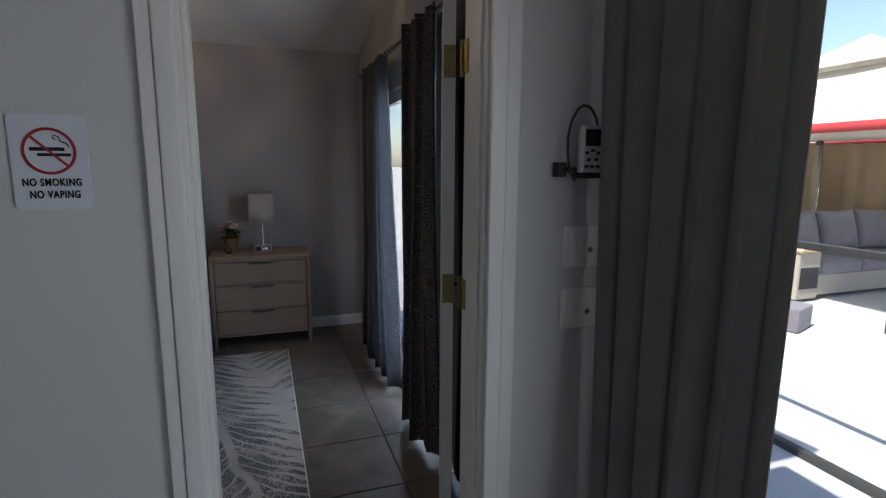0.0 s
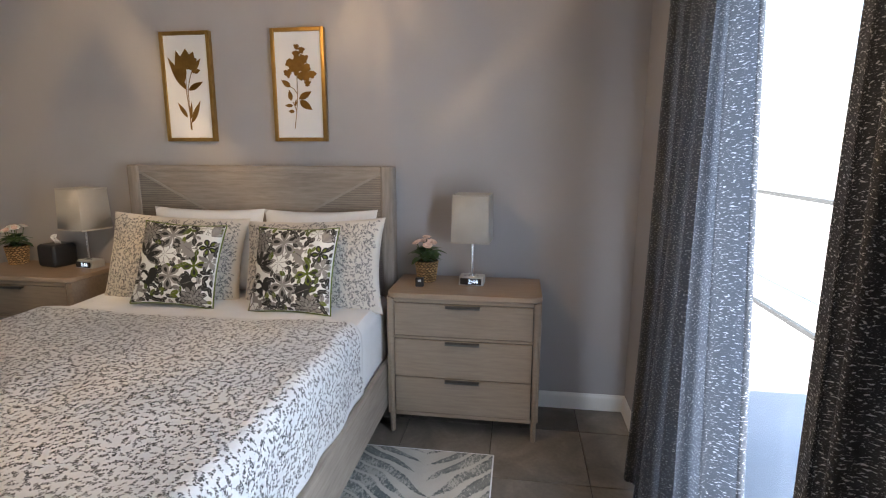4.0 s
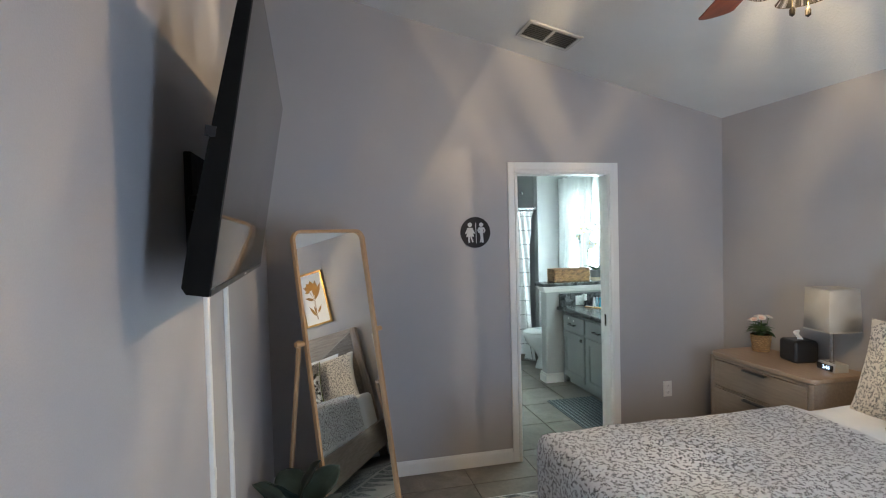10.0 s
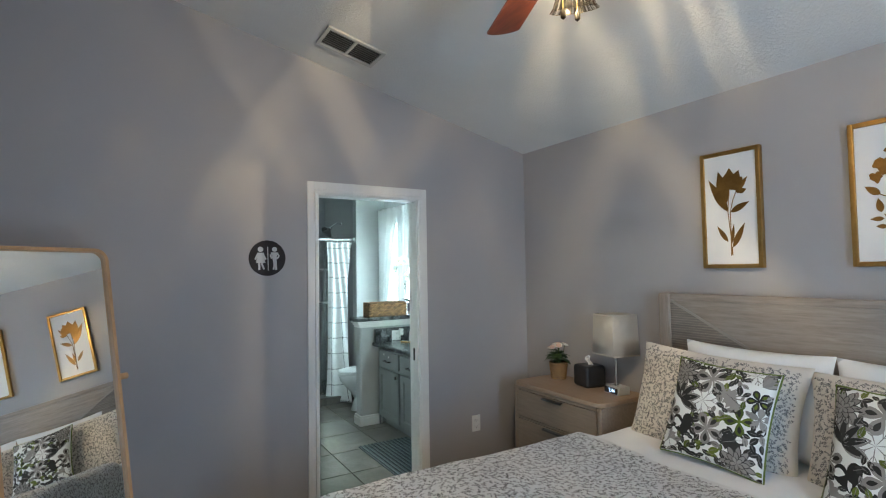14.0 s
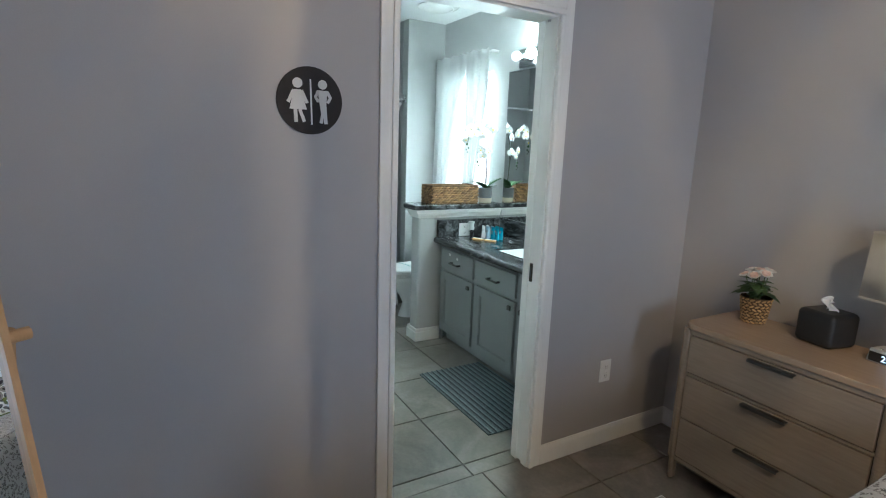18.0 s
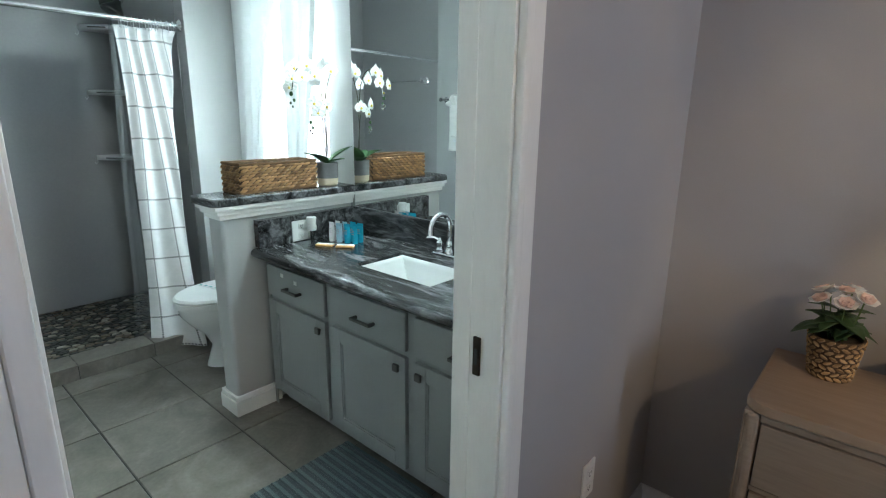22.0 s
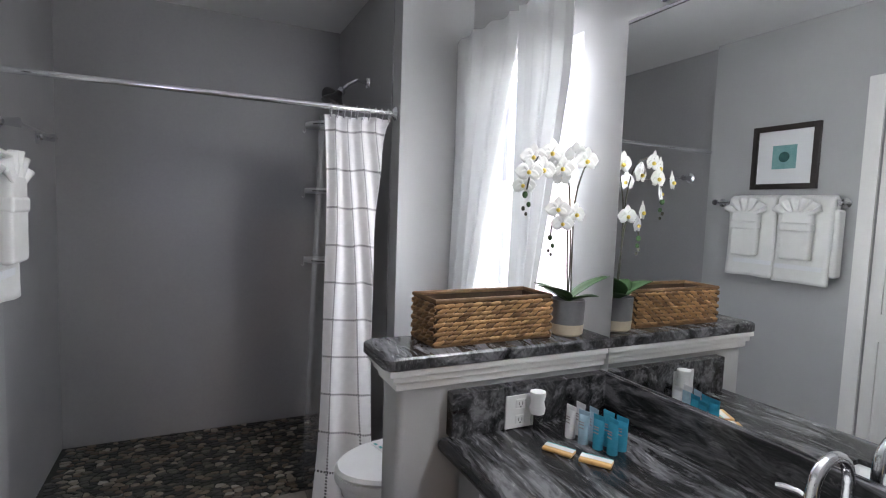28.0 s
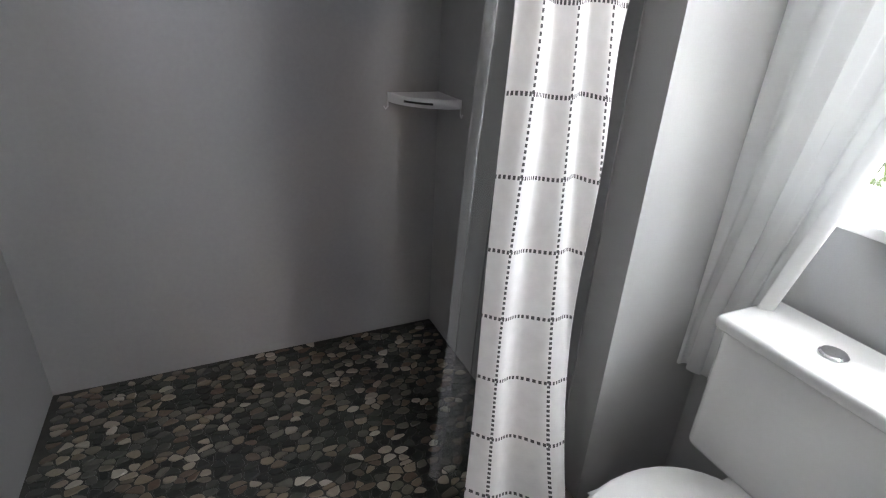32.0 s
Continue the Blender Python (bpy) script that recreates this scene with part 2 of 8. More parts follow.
def ceiling_material():
    ma = material("knockdown_ceiling", 0.85)
    n = Net(ma)
    v = n.coords()
    n.base(n.ramp(n.noise(v, 1.3), (0.3, (0.70, 0.70, 0.69)), (0.7, (0.78, 0.78, 0.77))))
    blobs = n.step(n.noise(v, 70, 5.0, 0.6, 0.5), 0.42, 0.60)
    n.bump(blobs, 0.42, 0.0025)
    return ma


CEIL = ceiling_material()


def tile_material(name, a, b, c):
    ma = material(name, 0.38)
    n = Net(ma)
    info = n.add("ObjectInfo")
    shift = n.add("VectorMath", operation="ADD")
    n.links.new(n.coords(), shift.inputs[0])
    comb = n.add("CombineXYZ")
    for s in comb.inputs:
        n.links.new(n.math("MULTIPLY", info.outputs["Random"], 37.0), s)
    n.links.new(comb.outputs[0], shift.inputs[1])
    cloud = n.noise(shift.outputs[0], 3.2, 5.0, 0.6, 1.2)
    fine = n.noise(shift.outputs[0], 60, 4.0)
    col = n.ramp(n.math("ADD", n.math("MULTIPLY", cloud, 0.8), n.math("MULTIPLY", fine, 0.2)), (0.3, a), (0.52, b), (0.72, c))
    tone = n.math("ADD", 0.85, n.math("MULTIPLY", info.outputs["Random"], 0.3))
    n.base(n.mix(1.0, col, n.ramp(tone, (0.0, (0, 0, 0)), (1.0, (1, 1, 1))), "MULTIPLY"))
    n.put(n.step(cloud, 0.2, 0.8), n.bsdf.inputs["Roughness"])
    mr = n.bsdf.inputs["Roughness"].links[0].from_node
    mr.inputs[3].default_value, mr.inputs[4].default_value = 0.3, 0.5
    n.bump(fine, 0.1, 0.0006)
    return ma


TILE = tile_material("taupe_stone_tile", (0.105, 0.093, 0.079), (0.20, 0.181, 0.157), (0.31, 0.284, 0.252))
TILEBED = tile_material("brown_stone_tile", (0.105, 0.090, 0.075), (0.19, 0.165, 0.14), (0.29, 0.255, 0.22))
GROUTBED = surface("brown_grout", (0.075, 0.064, 0.054), (0.105, 0.091, 0.078), 20, 0.9)
GROUT = surface("dark_grout", (0.035, 0.033, 0.030), (0.055, 0.052, 0.048), 20, 0.9)


def wood(name, a, b, rough=0.5, along=(1.2, 14, 14), scale=5.0, bump=0.25):
    ma = material(name, rough)
    n = Net(ma)
    v = n.coords("Object", along)
    streak = n.noise(v, scale, 6.0, 0.65, 0.4)
    tone = n.noise(n.coords("Object", (1, 1, 1)), 2.2, 3.0)
    f = n.math("ADD", n.math("MULTIPLY", streak, 0.75), n.math("MULTIPLY", tone, 0.25))
    n.base(n.ramp(f, (0.32, a), (0.68, b)))
    n.bump(streak, bump, 0.0008)
    return ma


BEDWOOD = wood("weathered_grey_oak", (0.225, 0.184, 0.153), (0.38, 0.325, 0.278), 0.55)
BEDWOODY = wood("weathered_grey_oak_lengthwise", (0.225, 0.184, 0.153), (0.38, 0.325, 0.278), 0.55, (14, 1.2, 14))
BEDWOODZ = wood("weathered_grey_oak_upright", (0.225, 0.184, 0.153), (0.38, 0.325, 0.278), 0.55, (14, 14, 1.2))
NIGHTWOOD = wood("greige_oak", (0.225, 0.172, 0.130), (0.305, 0.240, 0.185), 0.5)
NIGHTTOP = wood("warm_oak_top", (0.28, 0.20, 0.14), (0.36, 0.265, 0.19), 0.42)
MIRRORWOOD = wood("light_honey_wood", (0.42, 0.25, 0.12), (0.55, 0.35, 0.19), 0.42, (9, 9, 1.5))
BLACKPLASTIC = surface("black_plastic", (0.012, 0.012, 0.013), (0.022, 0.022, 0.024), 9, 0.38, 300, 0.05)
WHITEPLASTIC = surface("white_plastic", (0.72, 0.72, 0.71), (0.8, 0.8, 0.79), 9, 0.35, 200, 0.03)
CHROME = surface("chrome", (0.75, 0.76, 0.78), (0.85, 0.86, 0.88), 8, 0.12, 200, 0.0, metal=1.0)
NICKEL = surface("brushed_nickel", (0.40, 0.38, 0.36), (0.52, 0.50, 0.47), 30, 0.32, 300, 0.05, metal=1.0)
GUNMETAL = surface("gunmetal_pull", (0.10, 0.098, 0.095), (0.16, 0.155, 0.15), 30, 0.35, 300, 0.05, metal=1.0)
BRASS = surface("aged_brass", (0.45, 0.36, 0.16), (0.60, 0.50, 0.26), 30, 0.35, 200, 0.08, metal=1.0)
DARKBRASS = surface("dark_bronze", (0.022, 0.017, 0.013), (0.05, 0.038, 0.026), 25, 0.35, 150, 0.1, metal=0.7)
PORCELAIN = surface("white_porcelain", (0.72, 0.72, 0.715), (0.77, 0.77, 0.765), 4, 0.12, 100, 0.0)
GOLD = surface("gold_leaf_frame", (0.30, 0.175, 0.05), (0.48, 0.31, 0.105), 12, 0.33, 160, 0.15, metal=0.85)
MIRROR = surface("mirror_silver", (0.86, 0.88, 0.875), (0.88, 0.90, 0.895), 1, 0.005, 5, 0.0, metal=1.0)
for _n in MIRROR.node_tree.nodes:
    if _n.bl_idname == "ShaderNodeMapRange":
        _n.inputs[3].default_value = _n.inputs[4].default_value = 0.004


def glass(name, tint=(1, 1, 1), gloss=0.08, rough=0.02):
    """Thin clear glass: it lets light through and mirrors a little."""
    ma = bpy.data.materials.new(name)
    ma.use_nodes = True
    nt = ma.node_tree
    nt.nodes.remove(nt.nodes["Principled BSDF"])
    mixer, clear, shine = nt.nodes.new("ShaderNodeMixShader"), nt.nodes.new("ShaderNodeBsdfTransparent"), nt.nodes.new("ShaderNodeBsdfGlossy")
    face, power, part_ = nt.nodes.new("ShaderNodeLayerWeight"), nt.nodes.new("ShaderNodeMath"), nt.nodes.new("ShaderNodeMath")
    face.inputs[0].default_value = 0.5
    power.operation, part_.operation = "POWER", "MULTIPLY_ADD"
    power.inputs[1].default_value, part_.inputs[1].default_value, part_.inputs[2].default_value = 4.0, 0.7, 0.03
    nt.links.new(face.outputs["Facing"], power.inputs[0]), nt.links.new(power.outputs[0], part_.inputs[0])
    clear.inputs[0].default_value = (*tint, 1)
    shine.inputs["Roughness"].default_value = rough
    nt.links.new(part_.outputs[0], mixer.inputs[0])
    nt.links.new(clear.outputs[0], mixer.inputs[1])
    nt.links.new(shine.outputs[0], mixer.inputs[2])
    nt.links.new(mixer.outputs[0], nt.nodes["Material Output"].inputs[0])
    return ma


GLASS = glass("window_glass", (0.96, 0.98, 0.98))


def cloth(name, dark, light, scale=10, weave=700, rough=0.9, bump=0.3, through=0.0):
    ma = material(name, rough, Sheen_Weight=0.25)
    n = Net(ma)
    v = n.coords()
    threads = n.noise(v, weave, 2.0)
    f = n.math("ADD", n.math("MULTIPLY", n.noise(v, scale), 0.6), n.math("MULTIPLY", threads, 0.4))
    n.base(n.ramp(f, (0.3, dark), (0.7, light)))
    n.bump(threads, bump, 0.0006)
    if through:
        n.bsdf.inputs["Transmission Weight"].default_value = 0.0
        tr = n.add("BsdfTranslucent")
        tr.inputs[0].default_value = (*light, 1)
        mx = n.add("MixShader")
        mx.inputs[0].default_value = through
        n.links.new(n.bsdf.outputs[0], mx.inputs[1])
        n.links.new(tr.outputs[0], mx.inputs[2])
        n.links.new(mx.outputs[0], n.nodes["Material Output"].inputs[0])
    return ma


SHEET = cloth("white_cotton_sheet", (0.74, 0.75, 0.77), (0.82, 0.83, 0.85))
WHITETOWEL = cloth("white_terry", (0.72, 0.72, 0.70), (0.80, 0.80, 0.78), 20, 420, 1.0, 0.9)
SHEER = cloth("sheer_white_voile", (0.78, 0.79, 0.79), (0.86, 0.87, 0.87), 8, 900, 0.9, 0.1, 0.17)
GREYCURTAIN = cloth("grey_linen_curtain", (0.17, 0.17, 0.173), (0.25, 0.25, 0.253), 6, 500, 0.95, 0.4, 0.10)

# ---------------------------------------------------------------- the large structure
X_W, Y_N, X_E, Y_S = -3.25, 4.30, 0.92, 0.97


def wall(name, material, label, *dims):
    return solid(name, boxes(*dims), material, label, "wall", "structure")


wall("wall_west", WALL, "grey painted bedroom wall with a doorway to the bathroom",
     (-3.37, X_W, 0.85, 2.625, 0, 3.45), (-3.37, X_W, 3.345, 4.45, 0, 3.45), (-3.37, X_W, 2.625, 3.345, 2.025, 3.45))
wall("wall_north", WALL, "grey painted wall behind the bed", (X_W, 1.17, Y_N, 4.45, 0, 2.75))
wall("wall_east", WALL, "grey painted outer wall with a tall glazed opening",
     (X_E, 1.02, 0.97, 1.55, 0, 3.45), (X_E, 1.02, 3.55, Y_N, 0, 3.45), (X_E, 1.02, 1.55, 3.55, 1.97, 3.45))
wall("wall_south", WALL, "grey painted wall that carries the television",
     (X_W, -0.09, 0.91, Y_S, 0, 3.45), (0.636, X_E, 0.91, Y_S, 0, 3.45), (-0.09, 0.636, 0.91, Y_S, 2.04, 3.45))
wall("wall_hall_north", HALLWALL, "pale painted hall wall beside the bedroom door",
     (-1.72, -0.09, 0.85, 0.91, 0, 2.72), (0.636, 1.17, 0.85, 0.91, 0, 2.72), (-0.09, 0.636, 0.85, 0.91, 2.04, 2.72))
wall("wall_hall_west", HALLWALL, "pale painted hall wall", (-1.72, -1.6, -2.6, 0.85, 0, 2.72))
wall("wall_hall_south", HALLWALL, "pale painted hall wall", (-1.72, 1.17, -2.72, -2.6, 0, 2.72))
wall("wall_hall_east", HALLWALL, "pale painted hall wall with a glazed patio door",
     (1.05, 1.17, -2.6, -1.50, 0, 2.72), (1.05, 1.17, 0.42, 0.85, 0, 2.72), (1.05, 1.17, -1.50, 0.42, 2.08, 2.72))
wall("wall_bath_north", BATHWALL, "pale grey bathroom wall with a window",
     (-7.2, -5.80, Y_N, 4.45, 0, 2.72), (-5.10, -3.37, Y_N, 4.45, 0, 2.72), (-5.80, -5.10, Y_N, 4.45, 0, 1.06), (-5.80, -5.10, Y_N, 4.45, 2.10, 2.72))
wall("wall_bath_south", BATHWALL, "pale grey bathroom wall with a closet opening",
     (-5.98, -5.03, 2.30, 2.44, 0, 2.72), (-3.50, -3.37, 2.30, 2.44, 0, 2.72), (-5.03, -3.50, 2.30, 2.44, 2.13, 2.72), (-5.03, -3.50, 1.95, 2.0, 0, 2.72))
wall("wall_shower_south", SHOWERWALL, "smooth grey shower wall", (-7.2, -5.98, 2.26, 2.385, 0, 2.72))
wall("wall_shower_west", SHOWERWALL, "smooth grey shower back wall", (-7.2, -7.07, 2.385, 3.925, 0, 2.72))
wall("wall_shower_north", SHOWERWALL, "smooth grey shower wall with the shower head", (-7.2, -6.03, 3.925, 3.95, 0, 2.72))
wall("wall_column", BATHWALL, "pale grey wing wall between shower and toilet", (-7.2, -6.03, 3.95, Y_N, 0, 2.72), (-6.03, -5.92, 3.93, Y_N, 0, 2.72))

bm = bmesh.new()
prof = [(0.85, 3.28), (4.45, 2.40), (4.45, 2.52), (0.85, 3.40)]
ends = [[bm.verts.new((x, y, z)) for y, z in prof] for x in (-3.37, 1.17)]
for i in range(4):
    bm.faces.new((ends[0][i], ends[0][(i + 1) % 4], ends[1][(i + 1) % 4], ends[1][i]))
bm.faces.new(ends[0]), bm.faces.new(ends[1][::-1])
bmesh.ops.recalc_face_normals(bm, faces=bm.faces)
solid("ceiling", bm, CEIL, "white knockdown-textured sloping bedroom ceiling", "ceiling", "structure")
solid("ceiling_bathroom", box(-7.2, -3.37, 2.26, 4.30, 2.585, 2.7), BATHCEIL, "flat white bathroom ceiling", "ceiling", "structure")
solid("ceiling_hall", box(-1.6, 1.05, -2.6, 0.85, 2.6, 2.7), BATHCEIL, "flat white hall ceiling", "ceiling", "structure")

FLOOR = solid("floor", boxes((-3.31, 1.17, 0.91, 4.30, -0.12, -0.006), (-1.6, 1.17, -2.6, 0.91, -0.12, -0.006)), GROUTBED, "brown stone tiles with faint joints", "floor", "structure")
FLOORBATH = solid("floor_bathroom", boxes((-6.0, -3.31, 2.0, 4.30, -0.12, -0.006)), GROUT, "taupe stone bathroom tiles with dark joints", "floor", "structure")


def skirting(name, runs, h=0.095, t=0.014):
    """White skirting along runs of (x0, y0, x1, y1), each with a stepped, rounded top; the room lies to the left of each run."""
    for k, (x0, y0, x1, y1) in enumerate(runs):
        length = math.hypot(x1 - x0, y1 - y0)
        shape = [(0, 0), (0, h), (-t * 0.35, h), (-t * 0.55, h * 0.86), (-t, h * 0.74), (-t, 0)]
        bm = bmesh.new()
        a = [bm.verts.new((0, -d, z)) for d, z in shape]
        b = [bm.verts.new((length, -d, z)) for d, z in shape]
        n = len(shape)
        for i in range(n):
            bm.faces.new((a[i], a[(i + 1) % n], b[(i + 1) % n], b[i]))
        bm.faces.new(a), bm.faces.new(b[::-1])
        bmesh.ops.recalc_face_normals(bm, faces=bm.faces)
        solid(name, bm, TRIM, "white painted skirting board", "baseboard", "structure", m=pose(x0, y0, 0.001, 0, 0, math.degrees(math.atan2(y1 - y0, x1 - x0))))


skirting("baseboard", [(X_W, 2.565, X_W, Y_S), (X_W, Y_N, X_W, 3.405), (X_E, Y_N, X_W, Y_N), (X_E, 3.55, X_E, Y_N), (X_E, Y_S, X_E, 1.55), (X_W, Y_S, -0.15, Y_S), (0.72, Y_S, X_E, Y_S)])
skirting("baseboard", [(-5.98, 2.44, -5.10, 2.44), (-3.37, 3.405, -3.37, 3.73)], 0.1, 0.016)


def casing(name, label, parts_dims):
    t = thing(name, label, "door frame", kind="structure")
    for nm, d, bv in parts_dims:
        part(nm, box(*d, bev=bv), TRIM, t)
    return t


# doorway to the bathroom: flat moulded casing on the bedroom side, lining with the slot of a sliding door
df = casing("door_1", "white painted door casing of a sliding-door opening", [
    ("casing_side", (X_W, X_W + 0.014, 2.565, 2.610, 0, 2.090), 0.004), ("casing_bead", (X_W, X_W + 0.020, 2.610, 2.634, 0, 2.016), 0.006),
    ("casing_side", (X_W, X_W + 0.014, 3.360, 3.405, 0, 2.090), 0.004), ("casing_bead", (X_W, X_W + 0.020, 3.336, 3.360, 0, 2.016), 0.006),
    ("casing_head", (X_W, X_W + 0.014, 2.610, 3.360, 2.040, 2.090), 0.004), ("casing_bead", (X_W, X_W + 0.020, 2.610, 3.360, 2.016, 2.040), 0.006),
    ("lining", (-3.37, X_W, 2.625, 2.640, 0, 2.025), 0.002), ("lining", (-3.292, X_W, 3.330, 3.345, 0, 2.025), 0.002), ("lining", (-3.37, -3.328, 3.330, 3.345, 0, 2.025), 0.002),
    ("lining_head", (-3.37, X_W, 2.640, 3.330, 2.008, 2.025), 0.002),
    ("casing_side", (-3.385, -3.37, 2.560, 2.630, 0, 2.090), 0.005), ("casing_side", (-3.385, -3.37, 3.340, 3.405, 0, 2.090), 0.005), ("casing_head", (-3.385, -3.37, 2.630, 3.340, 2.02, 2.090), 0.005),
])
pocket = part("sliding_door", box(-3.328, -3.292, 3.3322, 3.85, 0.012, 2.0), TRIM, df, "edge of a white sliding door in its slot")
part("latch_plate", box(-3.318, -3.300, 3.3275, 3.334, 0.90, 0.985, bev=0.002), DARKBRASS, pocket, "dark bronze latch plate")
part("latch_slot", box(-3.313, -3.305, 3.326, 3.3272, 0.925, 0.96), BLACKPLASTIC, pocket)

# doorway from the hall
casing("door_2", "white painted door casing between hall and bedroom", [
    ("casing_side", (-0.155, -0.125, 0.836, 0.85, 0, 2.105), 0.004), ("casing_bead", (-0.125, -0.082, 0.830, 0.85, 0, 2.04), 0.007),
    ("casing_side", (0.672, 0.712, 0.836, 0.85, 0, 2.105), 0.004), ("casing_bead", (0.626, 0.672, 0.830, 0.85, 0, 2.04), 0.007),
    ("casing_head", (-0.155, 0.712, 0.834, 0.85, 2.045, 2.105), 0.004),
    ("lining", (-0.09, -0.072, 0.85, 0.97, 0, 2.04), 0.002), ("stop", (-0.072, -0.060, 0.87, 0.925, 0, 2.02), 0.002),
    ("lining", (0.618, 0.654, 0.85, 0.997, 0, 2.04), 0.002), ("stop", (0.608, 0.618, 0.87, 0.91, 0, 2.02), 0.002), ("lining_head", (-0.072, 0.618, 0.85, 0.97, 2.02, 2.04), 0.002),
    ("casing_side", (-0.155, -0.085, 0.97, 0.984, 0, 2.105), 0.005), ("casing_side", (0.655, 0.72, 0.97, 0.984, 0, 2.105), 0.005), ("casing_head", (-0.155, 0.72, 0.97, 0.984, 2.035, 2.105), 0.005),
])


def panel_door(name, label, w, h, thick, cols, rows, material=TRIM, kind="structure", panels_both=True):
    """A leaf of stiles and rails with raised panels set in: local x along the leaf from its hinge, y through it, z up. rows: (z0, z1)."""
    t = thing(name, label, "door", kind=kind)
    d = thick / 2
    stile = 0.105 if cols == 2 else 0.055
    gap = 0.09 if cols == 2 else 0
    pw = (w - 2 * stile - gap * (cols - 1)) / cols
    xs = [stile + k * (pw + gap) for k in range(cols)]
    cuts_z = [0.0]
    for z0, z1 in rows:
        cuts_z += [z0, z1]
    cuts_z.append(h)
    bm = bmesh.new()
    box(0, stile, -d, d, 0, h, bm=bm), box(w - stile, w, -d, d, 0, h, bm=bm)
    if cols == 2:
        box(xs[0] + pw, xs[1], -d, d, 0, h, bm=bm)
    for x in xs:
        for k in range(0, len(cuts_z), 2):
            box(x, x + pw, -d, d, cuts_z[k], cuts_z[k + 1], bm=bm)
    part("frame", bm, material, t)
    for x in xs:
        for z0, z1 in rows:
            bm = bmesh.new()
            box(x, x + pw, -d + 0.012, d - 0.012, z0, z1, bm=bm)
            for s in (-1, 1):
                a, b = 0.012, 0.035
                y1, y2 = s * (d - 0.012), s * (d - 0.004)
                o = [bm.verts.new((x + (a if i in (0, 3) else pw - a), y1, z0 + a if i < 2 else z1 - a)) for i in range(4)]
                q = [bm.verts.new((x + (b if i in (0, 3) else pw - b), y2, z0 + b if i < 2 else z1 - b)) for i in range(4)]
                for i in range(4):
                    bm.faces.new((o[i], o[(i + 1) % 4], q[(i + 1) % 4], q[i]))
                bm.faces.new(q)
            bmesh.ops.recalc_face_normals(bm, faces=bm.faces)
            part("panel", bm, material, t, angle=10)
    return t


SIX = [(0.12, 0.80), (0.95, 1.56), (1.66, 1.90)]
leafdoor = panel_door("bedroom_door", "white six-panel bedroom door standing open", 0.69, 2.01, 0.035, 2, SIX)
leafdoor.matrix_basis = pose(0.598, 1.065, 0.012, 0, 0, 71.4)
HINGE = surface("tarnished_brass", (0.24, 0.19, 0.07), (0.36, 0.29, 0.12), 25, 0.4, 150, 0.1, metal=0.8)
for z in (0.32, 1.10, 1.77):
    hg = thing("door_hinge", "aged brass hinge on the door jamb", "hinge", group="hinges of the bedroom door", kind="structure")
    part("jamb_plate", box(0.6155, 0.6185, 0.968, 0.997, z - 0.045, z + 0.045, bev=0.0008), HINGE, hg)
    plate = box(-0.003, -0.0004, -0.0165, 0.0165, z - 0.057, z + 0.033, bev=0.0008)
    bmesh.ops.transform(plate, matrix=leafdoor.matrix_basis, verts=plate.verts)
    part("door_plate", plate, HINGE, hg)
    part("hinge_pin", lathe([(0, z - 0.05), (0.006, z - 0.05), (0.006, z + 0.05), (0, z + 0.05)], 10, m=Matrix.Translation((0.618, 1.016, 0))), HINGE, hg)
KNOBBRONZE = surface("worn_bronze", (0.10, 0.075, 0.045), (0.17, 0.13, 0.08), 25, 0.3, 150, 0.05, metal=0.9)
for s in (1, -1):
    part("door_knob", lathe([(0.028, 0), (0.028, 0.006), (0.011, 0.01), (0.010, 0.035), (0.024, 0.042), (0.027, 0.055), (0.02, 0.066), (0, 0.068)], 18, m=pose(0.632, s * 0.0175, 0.955, -90 * s)), KNOBBRONZE, leafdoor, "dark bronze knob")

# glazed opening of the bedroom, seen as a bright strip between the curtains
gl = thing("window_1", "tall glazed patio door behind the bedroom curtains", "window", kind="structure")
part("window_frame", boxes((0.955, 1.0, 1.55, 1.61, 0, 1.97), (0.955, 1.0, 3.49, 3.55, 0, 1.97), (0.955, 1.0, 1.61, 3.49, 1.90, 1.97), (0.955, 1.0, 1.61, 3.49, 0, 0.1), (0.955, 1.0, 2.24, 2.29, 0.1, 1.90), bev=0.003), TRIM, gl)
for y0, y1 in ((1.61, 2.24), (2.29, 3.49)):
    pane = part("pane", box(0.975, 0.981, y0, y1, 0.1, 1.90), GLASS, gl)
    pane.visible_shadow = False
# patio door of the hall
gl = thing("window_2", "glazed patio door in a white frame", "window", kind="structure")
part("window_frame", boxes((1.08, 1.13, -1.50, -1.45, 0, 2.08), (1.08, 1.13, 0.39, 0.42, 0, 2.08), (1.08, 1.13, -1.45, 0.39, 2.02, 2.08), (1.08, 1.13, -1.45, 0.39, 0, 0.03), (1.08, 1.13, -0.58, -0.53, 0.03, 2.02), bev=0.003), TRIM, gl)
for y0, y1 in ((-1.45, -0.58), (-0.53, 0.39)):
    pane = part("pane", box(1.102, 1.108, y0, y1, 0.03, 2.02), GLASS, gl)
    pane.visible_shadow = False
